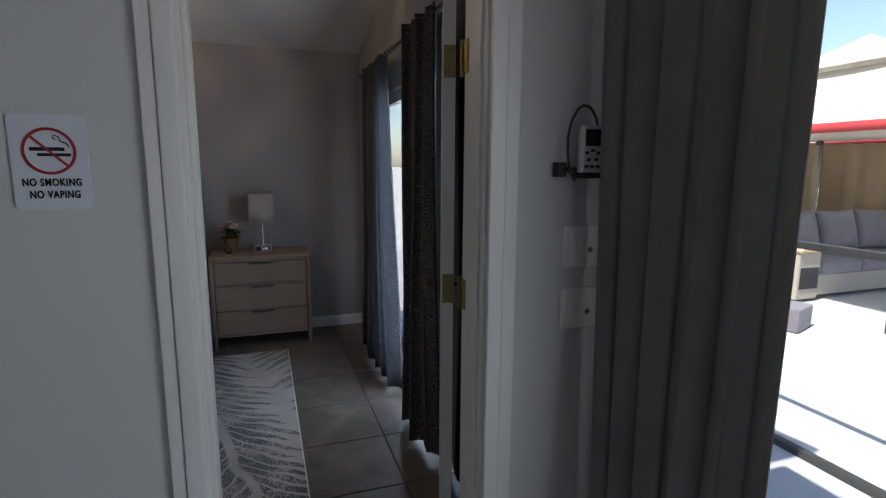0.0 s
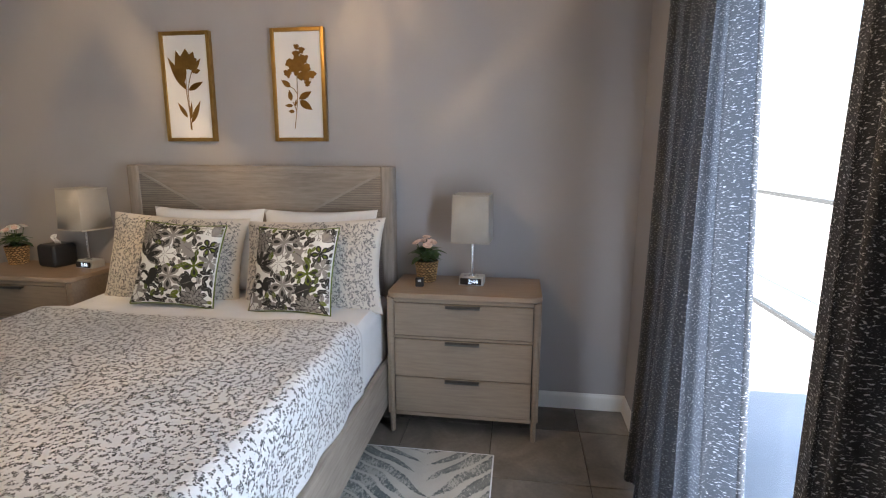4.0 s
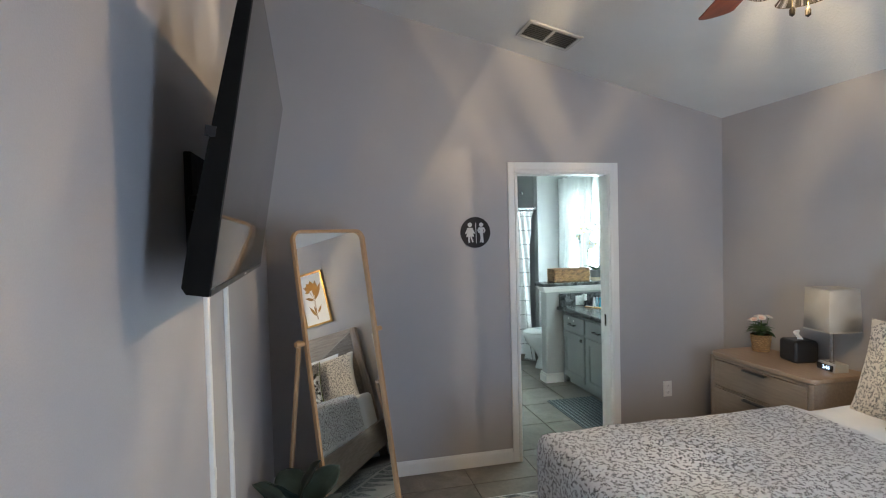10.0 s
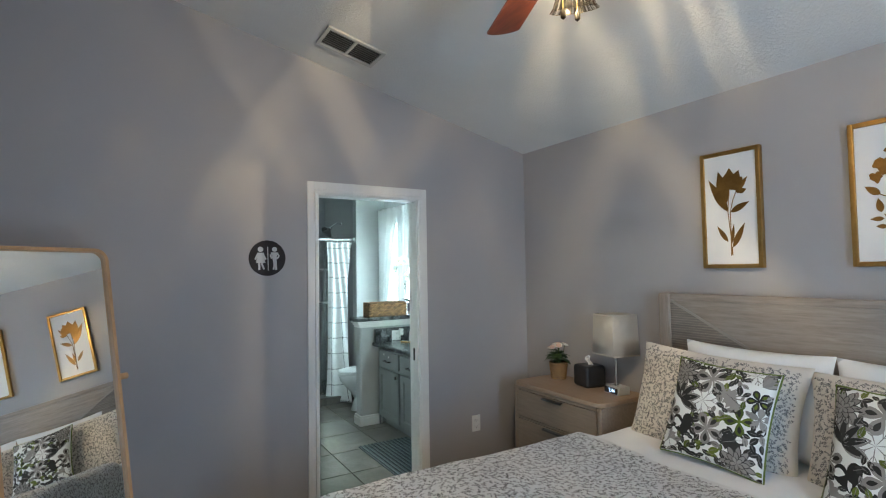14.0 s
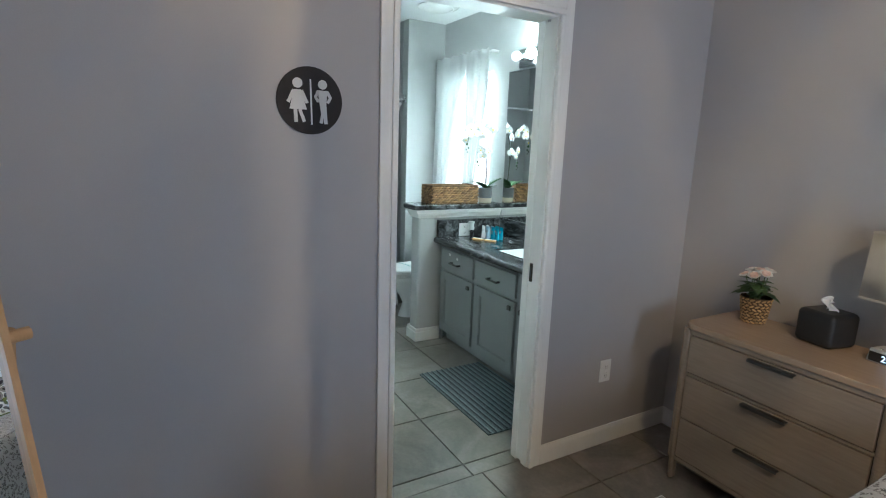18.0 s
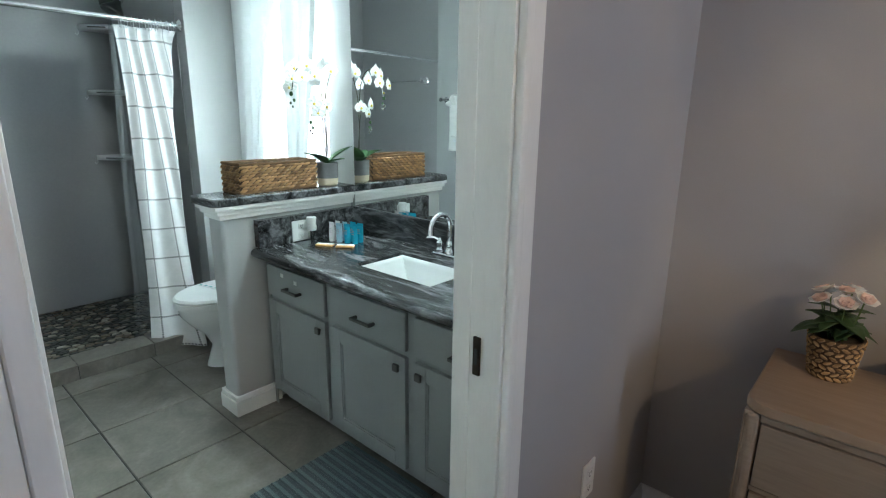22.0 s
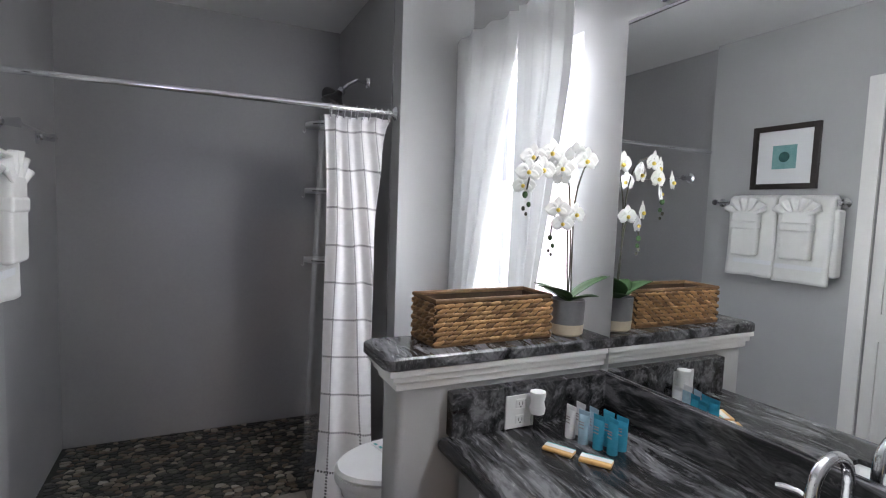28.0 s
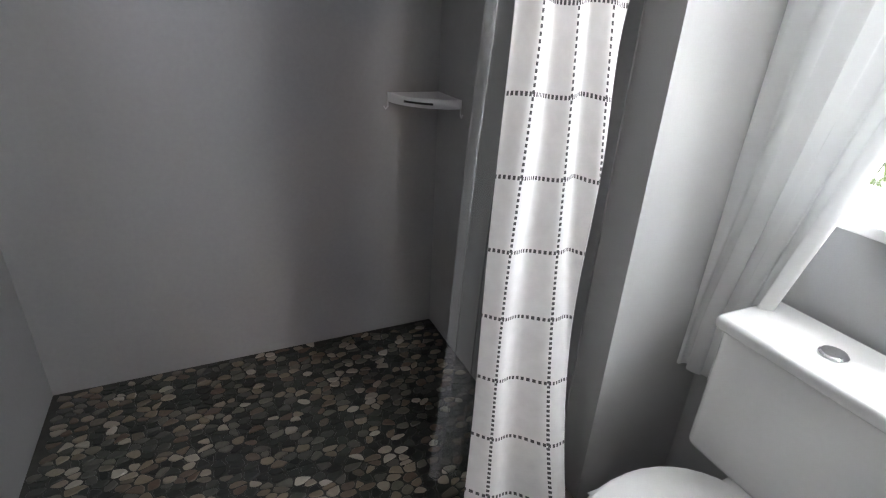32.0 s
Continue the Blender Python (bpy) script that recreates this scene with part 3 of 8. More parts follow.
# bathroom window
gl = thing("window_3", "white-framed bathroom window behind sheer curtains", "window", kind="structure")
part("window_frame", boxes((-5.80, -5.76, 4.36, 4.40, 1.06, 2.10), (-5.14, -5.10, 4.36, 4.40, 1.06, 2.10), (-5.76, -5.14, 4.36, 4.40, 1.06, 1.11), (-5.76, -5.14, 4.36, 4.40, 2.05, 2.10), (-5.76, -5.14, 4.36, 4.40, 1.56, 1.60), bev=0.003), TRIM, gl)
part("window_sill", box(-5.83, -5.07, 4.26, 4.36, 1.037, 1.065, bev=0.005), TRIM, gl)
for z0, z1 in ((1.11, 1.56), (1.60, 2.05)):
    pane = part("pane", box(-5.76, -5.14, 4.378, 4.382, z0, z1), GLASS, gl)
    pane.visible_shadow = False

# half wall between vanity and toilet
kw = thing("wall_half", "pale grey half wall with a stone cap and white moulding", "half wall", kind="structure")
part("half_wall_body", box(-5.05, -4.918, 3.572, Y_N, 0, 1.02, bev=0.020, seg=4), BATHWALL, kw)
part("moulding", boxes((-5.064, -4.908, 3.562, Y_N, 0.962, 0.985), (-5.076, -4.900, 3.550, Y_N, 0.985, 1.005), (-5.090, -4.892, 3.538, Y_N, 1.005, 1.0235), bev=0.004), TRIM, kw, "white stepped moulding")
part("skirting", boxes((-5.066, -4.9025, 3.556, 3.80, 0, 0.075), (-5.061, -4.907, 3.561, 3.80, 0.075, 0.1), bev=0.004), TRIM, kw)

# ---------------------------------------------------------------- bed
def cotton_material():
    ma = material("white_cotton_percale", 0.9, Sheen_Weight=0.2)
    n = Net(ma)
    v = n.coords("Object")
    n.base(n.ramp(n.noise(v, 7, 3.0), (0.3, (0.70, 0.70, 0.715)), (0.7, (0.76, 0.76, 0.77))))
    n.bump(n.noise(v, 700, 2.0), 0.25, 0.0005)
    return ma


def print_material(name, dark, light, rough=0.9):
    """Ink on cloth, each printed shape a little lighter or darker than the next."""
    ma = material(name, rough)
    n = Net(ma)
    n.base(n.ramp(n.add("NewGeometry").outputs["Random Per Island"], (0.0, dark), (1.0, light)))
    n.bump(n.noise(n.coords("Object"), 900, 2.0), 0.2, 0.0005)
    return ma


COTTON = cotton_material()
SHAMCOTTON = cloth("cream_sham_cotton", (0.62, 0.58, 0.53), (0.71, 0.67, 0.62), 12)
SPRIGINK = print_material("grey_sprig_ink", (0.085, 0.085, 0.09), (0.29, 0.285, 0.29))


def sprigs(at, su, sv, pitch, lift, seed, u0=0.0, u1=1.0, v0=0.0, v1=1.0):
    """Small printed sprigs, a bent stem with leaves, all over the cloth at(u, v) of su by sv metres."""
    r = random.Random(seed)
    bm = bmesh.new()
    for i in range(int(su * (u1 - u0) / pitch)):
        for j in range(int(sv * (v1 - v0) / pitch)):
            cx = su * u0 + (i + 0.5 + 0.5 * (j % 2) + r.uniform(-0.35, 0.35)) * pitch
            cy = sv * v0 + (j + 0.5 + r.uniform(-0.35, 0.35)) * pitch
            if not (0.03 < cx < su - 0.03 and 0.025 < cy < sv - 0.025):
                continue
            p = at(cx / su, cy / sv)
            nrm = (at((cx + 0.004) / su, cy / sv) - p).cross(at(cx / su, (cy + 0.004) / sv) - p)
            if nrm.length < 1e-9:
                continue
            nrm = nrm.normalized() * lift
            turn, bend = r.uniform(0, 6.283), r.uniform(-0.7, 0.7)
            size = r.uniform(0.75, 1.25)

            def spot(x, y):
                return bm.verts.new(at((cx + x) / su, (cy + y) / sv) + nrm)

            def blade(x, y, a, l, w):
                c, s = math.cos(a), math.sin(a)
                bm.faces.new([spot(x + c * t * l - s * q * w, y + s * t * l + c * q * w) for t, q in ((0, 0), (0.35, -0.5), (0.72, -0.34), (1, 0), (0.72, 0.34), (0.35, 0.5))])

            x, y, a = -0.011 * size * math.cos(turn), -0.011 * size * math.sin(turn), turn - bend
            for k in range(3):
                blade(x, y, a, 0.0085 * size, 0.0011)
                x, y = x + 0.0066 * size * math.cos(a), y + 0.0066 * size * math.sin(a)
                a += bend * 0.6 + r.uniform(-0.35, 0.35)
                if r.random() < 0.9:
                    blade(x, y, a + r.uniform(0.6, 1.1), r.uniform(0.0055, 0.0090) * size, 0.0037 * size)
                if r.random() < 0.8:
                    blade(x, y, a - r.uniform(0.6, 1.1), r.uniform(0.0055, 0.0090) * size, 0.0037 * size)
            blade(x, y, a, 0.010 * size, 0.0044 * size)
    return bm


BX0, BX1, BY0, BY1 = -2.03, -0.385, 2.14, 4.24
bed = thing("bed", "weathered grey oak platform bed with a low footboard", "bed", (BX0 + BX1) / 2, BY0, 0)
bw = (BX1 - BX0) / 2
bl = BY1 - BY0


def grooved(cx0, cx1, z0, z1):
    """The smooth board behind the ribs of the headboard."""
    return box(cx0 - 0.034, cx1 + 0.034, bl - 0.070, bl - 0.03, z0, z1)


hw, hx, bl = 0.770, 0.018, bl + 0.050
hb = part("headboard", grooved(hx - hw + 0.07, hx + hw - 0.07, 0.30, 1.36), BEDWOOD, bed, "grooved oak headboard with a chevron")
for s in (-1, 1):
    part("headboard_post", box(hx + s * hw - (0.035 if s < 0 else 0.04), hx + s * hw + (0.04 if s < 0 else 0.035), bl - 0.085, bl - 0.0, 0.0, 1.378, bev=0.014, seg=3), BEDWOODZ, bed)
part("headboard_rail", box(hx - hw + 0.04, hx + hw - 0.04, bl - 0.075, bl - 0.02, 1.340, 1.376, bev=0.006), BEDWOOD, bed)
# fine horizontal ribs below the two slanting seams, smooth boards above them
ribs = bmesh.new()
zc1, half = 1.338, hw - 0.040
for k in range(56):
    z = 0.62 + (zc1 - 0.62) * (k + 0.5) / 56
    reach = min(half, (zc1 - z) * 1.9)
    for s in (-1, 1):
        a, b = hx + s * half, hx + s * (half - reach)
        if reach > 0.02:
            box(min(a, b), max(a, b), bl - 0.0732, bl - 0.0698, z - 0.0046, z + 0.0046, bm=ribs)
part("rib", ribs, wood("ribbed_dark_oak", (0.150, 0.127, 0.108), (0.275, 0.240, 0.208), 0.6), hb)["kind"] = "stuff"
PALEOAK = surface("pale_oak_edge", (0.30, 0.265, 0.23), (0.38, 0.335, 0.295), 9, 0.5)
for s in (-1, 1):
    run = math.hypot(half, half / 1.9)
    bm = box(0, run, -0.0045, 0.004, -0.006, 0.006)
    m = Matrix.Translation((hx + s * half, bl - 0.071, zc1)) @ Matrix.Rotation(math.atan(1 / 1.9) if s < 0 else math.pi - math.atan(1 / 1.9), 4, "Y")
    bmesh.ops.transform(bm, matrix=m, verts=bm.verts)
    part("seam_strip", bm, PALEOAK, hb)
bl -= 0.050
for s in (-1, 1):
    part("side_rail", box(min(s * (bw - 0.005), s * (bw + 0.025)), max(s * (bw - 0.005), s * (bw + 0.025)), 0.06, bl - 0.034, 0.13, 0.37, bev=0.006), BEDWOODY, bed)
    part("foot_post", box(s * bw - 0.035, s * bw + 0.035, -0.035, 0.035, 0.0, 0.41, bev=0.016, seg=3), BEDWOODZ, bed)
part("footboard", box(-bw + 0.03, bw - 0.03, -0.012, 0.018, 0.13, 0.375, bev=0.008), BEDWOOD, bed)
part("slat_base", box(-bw + 0.03, bw - 0.03, 0.03, bl - 0.09, 0.24, 0.30), BLACKPLASTIC, bed, "dark slatted base")

MCX = (BX0 + BX1) / 2
solid("mattress", box(-bw + 0.05, bw - 0.05, 0.19, bl - 0.10, 0.305, 0.595, bev=0.06, seg=4), SHEET, "white mattress in a cotton sheet on the bed", "mattress", m=pose(MCX, BY0, 0))


def drape_at(x0, x1, y0, y1, top, drop_side, drop_foot, foot=True, seed=1, puff=0.02, roundness=0.07, fold=0.005):
    """A bedcover over the mattress: flat top, rounded edges, soft folds in the hanging sides."""
    w, l = x1 - x0, y1 - y0

    def at(u, v):
        s = (u * 2 - 1) * (w / 2 + drop_side)
        r = (1 - v) * (l + (drop_foot if foot else 0))
        over = abs(s) - w / 2
        z, x = top, s
        if over > 0:
            a = min(over / roundness, 1) * math.pi / 2
            x = math.copysign(w / 2 + roundness * 0.6 * math.sin(a) + fold * math.sin(19 * r + seed) * min(1, over / 0.12), s)
            z = top - roundness * 0.75 * (1 - math.cos(a)) - max(0, over - roundness)
        y = y1 - r
        far = r - l
        if foot and far > 0:
            a = min(far / roundness, 1) * math.pi / 2
            y = y0 - roundness * 0.6 * math.sin(a) - fold * math.sin(17 * s + seed) * min(1, far / 0.12)
            zz = top - roundness * 0.75 * (1 - math.cos(a)) - max(0, far - roundness)
            if over > 0:
                z = min(z, zz)
                x = math.copysign(min(abs(x), w / 2 + 0.05), s)
            else:
                z = zz
        z += puff * (noise.noise((x * 2.3, y * 2.3, seed)) + 0.5 * noise.noise((x * 6, y * 6, seed)))
        return Vector((x + (x0 + x1) / 2, y, z))

    return at


solid("bed_sheet", sheet(drape_at(BX0 + 0.06, BX1 - 0.06, 3.05, 4.12, 0.672, 0.36, 0, foot=False, seed=5, puff=0.008), 72, 60), SHEET, "white flat sheet folded over at the head of the bed", "sheet", thick=0.006)
cover = drape_at(BX0 + 0.06, BX1 - 0.06, 2.30, 3.55, 0.707, 0.358, 0.387, seed=2, puff=0.016, roundness=0.10)
duvet = thing("duvet", "white duvet with small grey sprigs spread over the bed", "duvet")
part("cover", sheet(cover, 144, 130), COTTON, duvet, thick=0.012, angle=80)
pr = part("sprig_print", sprigs(cover, 2.241, 1.637, 0.0206, 0.0076, 4), SPRIGINK, duvet, "grey printed sprigs")
pr["kind"] = "stuff"


def cushion_at(w, h, t, seed=0, side=1):
    """One face of a stuffed pillow in its own x and z, pinched to pointed corners."""
    def at(u, v):
        a, b = 2 * u - 1, 2 * v - 1
        edge = max(0.0, (1 - a * a) * (1 - b * b)) ** 0.42
        pinch = 1 - 0.07 * (1 - b * b) * abs(a) ** 3
        pinch2 = 1 - 0.07 * (1 - a * a) * abs(b) ** 3
        lump = (0.012 * noise.noise((a * 1.7 + seed, b * 1.7, side)) + 0.003 * noise.noise((a * 5 + seed, b * 5, side))) * edge
        return Vector((a * w / 2 * pinch, side * -(t / 2 * edge + lump), b * h / 2 * pinch2))
    return at


def cushion(w, h, t, seed=0, n=22):
    bm = bmesh.new()
    for side in (1, -1):
        sheet(cushion_at(w, h, t, seed, side), n, n, bm=bm)
    bmesh.ops.remove_doubles(bm, verts=bm.verts, dist=0.0004)
    bmesh.ops.recalc_face_normals(bm, faces=bm.faces)
    return bm


def pillow(name, label, x, y, z, w, h, t, tilt, rz, mat, seed, roll=0):
    return solid(name, cushion(w, h, t, seed), mat, label, "pillow", m=pose(x, y, z, tilt, roll, rz), angle=80)


# ---------------------------------------------------------------- night stands
def rounded_slab(x0, x1, y0, y1, z0, z1, r, bev=0.006):
    """A board whose two front corners are rounded in plan."""
    line = [(x0, y1)] + [(x0 + r - r * math.cos(a), y0 + r - r * math.sin(a)) for a in (math.pi / 16 * k for k in range(9))] + [(x1 - r + r * math.sin(a), y0 + r - r * math.cos(a)) for a in (math.pi / 16 * k for k in range(9))] + [(x1, y1)]
    bm = bmesh.new()
    cx, cy = (x0 + x1) / 2, (y0 + y1) / 2
    rings = [[bm.verts.new((x + math.copysign(d, cx - x), y + math.copysign(d, cy - y), z)) for x, y in line] for z, d in ((z0, bev * 0.6), (z0 + bev * 0.6, 0), (z1 - bev, 0), (z1 - bev * 0.3, bev * 0.3), (z1, bev))]
    for a, b in zip(rings, rings[1:]):
        for i in range(len(a)):
            bm.faces.new((a[i], a[(i + 1) % len(a)], b[(i + 1) % len(a)], b[i]))
    bm.faces.new(rings[0][::-1]), bm.faces.new(rings[-1])
    bmesh.ops.recalc_face_normals(bm, faces=bm.faces)
    return bm


def night_stand(name, label, x, y):
    t = thing(name, label, "nightstand", x, y, 0, group="night stands beside the bed")
    w, d, h = 0.770, 0.40, 0.765
    part("top", rounded_slab(-w / 2 - 0.003, w / 2 + 0.003, -0.006, d, h - 0.030, h, 0.055, 0.009), NIGHTTOP, t, "warm oak top with rounded corners")
    for s in (-1, 1):
        part("side_panel", box(min(s * w / 2, s * (w / 2 - 0.022)), max(s * w / 2, s * (w / 2 - 0.022)), 0.004, d - 0.005, 0.11, h - 0.028, bev=0.004), NIGHTWOOD, t)
        for yy in (0.0, d - 0.04):
            bm = box(min(s * w / 2, s * (w / 2 - 0.038)) , max(s * w / 2, s * (w / 2 - 0.038)), yy, yy + 0.038, 0.0, h - 0.03, bev=0.014, seg=4)
            for v in bm.verts:
                if v.co.z < 0.02:
                    v.co.x -= s * 0.008 if abs(v.co.x) > w / 2 - 0.02 else -s * 0.004
            part("leg", bm, NIGHTWOOD, t)
    part("back_panel", box(-w / 2 + 0.02, w / 2 - 0.02, d - 0.02, d - 0.01, 0.11, h - 0.03), NIGHTWOOD, t)
    # Black body behind the drawers: the gap shade is put into its colour.
    part("carcass", box(-w / 2 + 0.022, w / 2 - 0.022, 0.016, d - 0.02, 0.115, h - 0.03), BLACKPLASTIC, t, "inner carcass coloured black for the drawer gap shade")
    for y0, z0, z1 in ((0.003, h - 0.05, h - 0.028), (0.003, 0.105, 0.125), (0.006, 0.525, 0.538)):
        part("rail", box(-w / 2 + 0.036, w / 2 - 0.036, y0, 0.03, z0, z1, bev=0.003), NIGHTWOOD, t)
    for z0, z1 in ((0.542, 0.711), (0.3225, 0.521), (0.128, 0.318)):
        dr = part("drawer_front", box(-w / 2 + 0.040, w / 2 - 0.040, 0.001, 0.02, z0, z1, bev=0.003), NIGHTWOOD, t)
        bm = box(-0.086, 0.086, -0.020, 0.004, z1 - 0.010, z1 - 0.004, bev=0.002)
        box(-0.086, 0.086, -0.022, -0.018, z1 - 0.016, z1 - 0.004, bev=0.0015, bm=bm)
        part("handle", bm, GUNMETAL, dr, "slim metal edge pull")
    return t


night_stand("nightstand", "greige oak nightstand with three drawers near the bathroom door", -2.525, 3.885)
night_stand("nightstand", "greige oak nightstand with three drawers near the patio window", 0.035, 3.885)

# ---------------------------------------------------------------- pillows
THROW = cloth("white_canvas", (0.74, 0.74, 0.71), (0.80, 0.80, 0.77), 12)
INKDARK = print_material("black_flower_ink", (0.014, 0.014, 0.013), (0.035, 0.034, 0.03))
INKMID = print_material("warm_grey_ink", (0.22, 0.205, 0.19), (0.30, 0.28, 0.26))
INKGREEN = print_material("olive_ink", (0.06, 0.085, 0.008), (0.14, 0.17, 0.02))


class Print:
    """Flat printed shapes laid on the front of a cushion, one mesh for each ink."""
    def __init__(self, w, at):
        self.w, self.at = w, at
        self.ink = {"dark": bmesh.new(), "mid": bmesh.new(), "green": bmesh.new()}

    def shape(self, ink, pts, layer):
        bm = self.ink[ink]

        def spot(x, z):
            q = self.at(min(max(x / self.w, 0.008), 0.992), min(max(z / self.w, 0.008), 0.992))
            return bm.verts.new((q.x, q.y - 0.0010 - 0.0007 * layer, q.z))
        mid = spot(sum(p[0] for p in pts) / len(pts), sum(p[1] for p in pts) / len(pts))
        rim = [spot(*p) for p in pts]
        for k in range(len(rim)):
            bm.faces.new((mid, rim[k], rim[(k + 1) % len(rim)]))

    def blade(self, ink, x, z, a, l, w, layer=0, blunt=0.0):
        """A petal or a leaf from its foot at (x, z)."""
        c, s = math.cos(a), math.sin(a)
        row = [(t, (math.sin(math.pi * t ** (1 + blunt)) ** (0.8 - 0.3 * blunt)) / 2) for t in (0.0, 0.12, 0.3, 0.5, 0.7, 0.86, 0.95, 1.0)]
        out = row + [(t, -q) for t, q in row[-2:0:-1]]
        self.shape(ink, [(x + c * t * l - s * q * w, z + s * t * l + c * q * w) for t, q in out], layer)

    def daisy(self, x, z, r, turn, outer="mid", inner="dark", n=5):
        for k in range(n):
            a = turn + 6.2832 * k / n
            self.blade(outer, x, z, a, r, r * 0.62, 0, 0.6)
            self.blade(inner, x + 0.3 * r * math.cos(a), z + 0.3 * r * math.sin(a), a, r * 0.52, r * 0.26, 1, 0.3)
        self.shape(outer, [(x + 0.16 * r * math.cos(k), z + 0.16 * r * math.sin(k)) for k in range(6)], 2)

    def lily(self, x, z, r, turn):
        for k in range(5):
            a = turn + (k - 2) * 0.62
            self.blade("mid", x, z, a, r, r * 0.40, 0)
            self.blade("dark", x, z, a, r * 0.88, r * 0.25, 1)

    def heart(self, ink, x, z, r, turn):
        pts = []
        for k in range(24):
            t = 6.2832 * k / 24
            px, pz = 16 * math.sin(t) ** 3 / 16, (13 * math.cos(t) - 5 * math.cos(2 * t) - 2 * math.cos(3 * t) - math.cos(4 * t)) / 15
            pts.append((x + r * (px * math.cos(turn) - pz * math.sin(turn)), z + r * (px * math.sin(turn) + pz * math.cos(turn))))
        self.shape(ink, pts, 0)

    def oak(self, ink, x, z, r, turn):
        c, s = math.cos(turn), math.sin(turn)
        pts = []
        for side in (1, -1):
            row = [(t / 14, (0.16 + 0.30 * math.sin(math.pi * min(1, t / 14 + 0.1))) * (1 + 0.28 * math.sin(t * 2.3)) * (1 if 0 < t < 14 else 0)) for t in range(15)]
            pts += [(p, side * q) for p, q in (row if side > 0 else row[-2:0:-1])]
        self.shape(ink, [(x + 2 * r * ((p - 0.5) * c - q * 0.8 * s), z + 2 * r * ((p - 0.5) * s + q * 0.8 * c)) for p, q in pts], 0)
        self.blade("dark" if ink == "mid" else "mid", x - r * c, z - r * s, turn, r * 1.6, 0.0022, 1)

    def mum(self, x, z, r, turn):
        for ring, n, q in ((1.0, 11, 0.34), (0.68, 8, 0.30), (0.40, 5, 0.25)):
            for k in range(n):
                a = turn + 6.2832 * (k + ring) / n
                layer = {1.0: 0, 0.68: 2, 0.40: 4}[ring]
                self.blade("dark", x, z, a, r * ring, r * q * 1.1, layer * 0.5, 0.5)
                self.blade("mid", x, z, a, r * ring * 0.95, r * q * 0.84, layer * 0.5 + 0.5, 0.5)

    def burst(self, x, z, r, turn):
        for k in range(7):
            a = turn + 6.2832 * k / 7
            self.blade("mid", x, z, a, r, 0.0034, 0)
            for s in (-0.5, 0.5):
                bx, bz = x + 0.5 * r * math.cos(a), z + 0.5 * r * math.sin(a)
                self.blade("mid", bx, bz, a + s, r * 0.42, 0.003, 0)
                ex, ez = bx + 0.42 * r * math.cos(a + s), bz + 0.42 * r * math.sin(a + s)
                self.shape("mid", [(ex + 0.0032 * math.cos(q), ez + 0.0032 * math.sin(q)) for q in range(6)], 1)
            self.shape("mid", [(x + r * math.cos(a) + 0.0036 * math.cos(q), z + r * math.sin(a) + 0.0036 * math.sin(q)) for q in range(6)], 1)

    def tulip(self, x, z, r, turn):
        for k in range(5):
            self.blade("dark", x, z, turn + (k - 2) * 0.30, r, r * 0.36, 0, 0.4)
            self.blade("mid", x, z, turn + (k - 2) * 0.30, r * 0.95, r * 0.27, 1, 0.4)

    def leaves(self, rng, kept, count):
        """Loose leaves in the white ground between the flowers."""
        for _ in range(count * 12):
            x, z = rng.uniform(0.004, self.w - 0.004), rng.uniform(0.004, self.w - 0.004)
            if all(math.hypot(x - a, z - b) > q + 0.007 for a, b, q in kept):
                a, l = rng.uniform(0, 6.28), rng.uniform(0.030, 0.048)
                ink = rng.choice(("dark", "dark", "dark", "green", "mid"))
                fx, fz = x - 0.5 * l * math.cos(a), z - 0.5 * l * math.sin(a)
                self.blade(ink, fx, fz, a, l, l * 0.56, 0)
                self.blade("mid" if ink != "mid" else "dark", fx, fz, a, l * 0.8, 0.0018, 1)
                kept.append((x, z, 0.012))
                count -= 1
                if not count:
                    return

    def fill(self, dx, dz, seed):
        w = self.w
        kept = []

        def put(u, v, r):
            u, v = 0.5 + 1.09 * (u - 0.5), 0.5 + 1.09 * (v - 0.5)
            kept.append((u * w + dx, v * w + dz, r * 0.74))
            return u * w + dx, v * w + dz, r * 1.05
        self.daisy(*put(0.42, 0.78, 0.073), 0.5)
        self.daisy(*put(0.47, 0.33, 0.065), 0.9)
        self.daisy(*put(0.05, 0.40, 0.060), 0.2)
        self.daisy(*put(0.87, 0.52, 0.044), 0.3, "mid", "mid")
        self.daisy(*put(0.83, 0.67, 0.044), 0.8, "dark", "green")
        self.daisy(*put(0.72, 0.46, 0.055), 0.2, "green", "dark", 4)
        self.lily(*put(0.16, 0.53, 0.096), 0.9)
        self.heart("dark", *put(0.23, 0.31, 0.052), 0.25)
        self.oak("mid", *put(0.62, 0.64, 0.052), 2.6)
        self.oak("mid", *put(0.11, 0.15, 0.055), 1.9)
        self.oak("dark", *put(0.70, 0.29, 0.047), 0.4)
        self.burst(*put(0.39, 0.56, 0.060), 0.2)
        self.burst(*put(0.76, 0.90, 0.042), 0.6)
        self.mum(*put(0.13, 0.80, 0.065), 0.0)
        self.mum(*put(0.74, 0.11, 0.068), 0.4)
        self.tulip(*put(0.83, 0.80, 0.060), 0.9)
        self.leaves(random.Random(seed), kept, 170)

    def finish(self, cover):
        for ink, mat, lab in (("dark", INKDARK, "black printed flowers and leaves"), ("mid", INKMID, "grey printed petals"), ("green", INKGREEN, "olive printed leaves")):
            part("flower_print", self.ink[ink], mat, cover, lab)["kind"] = "stuff"


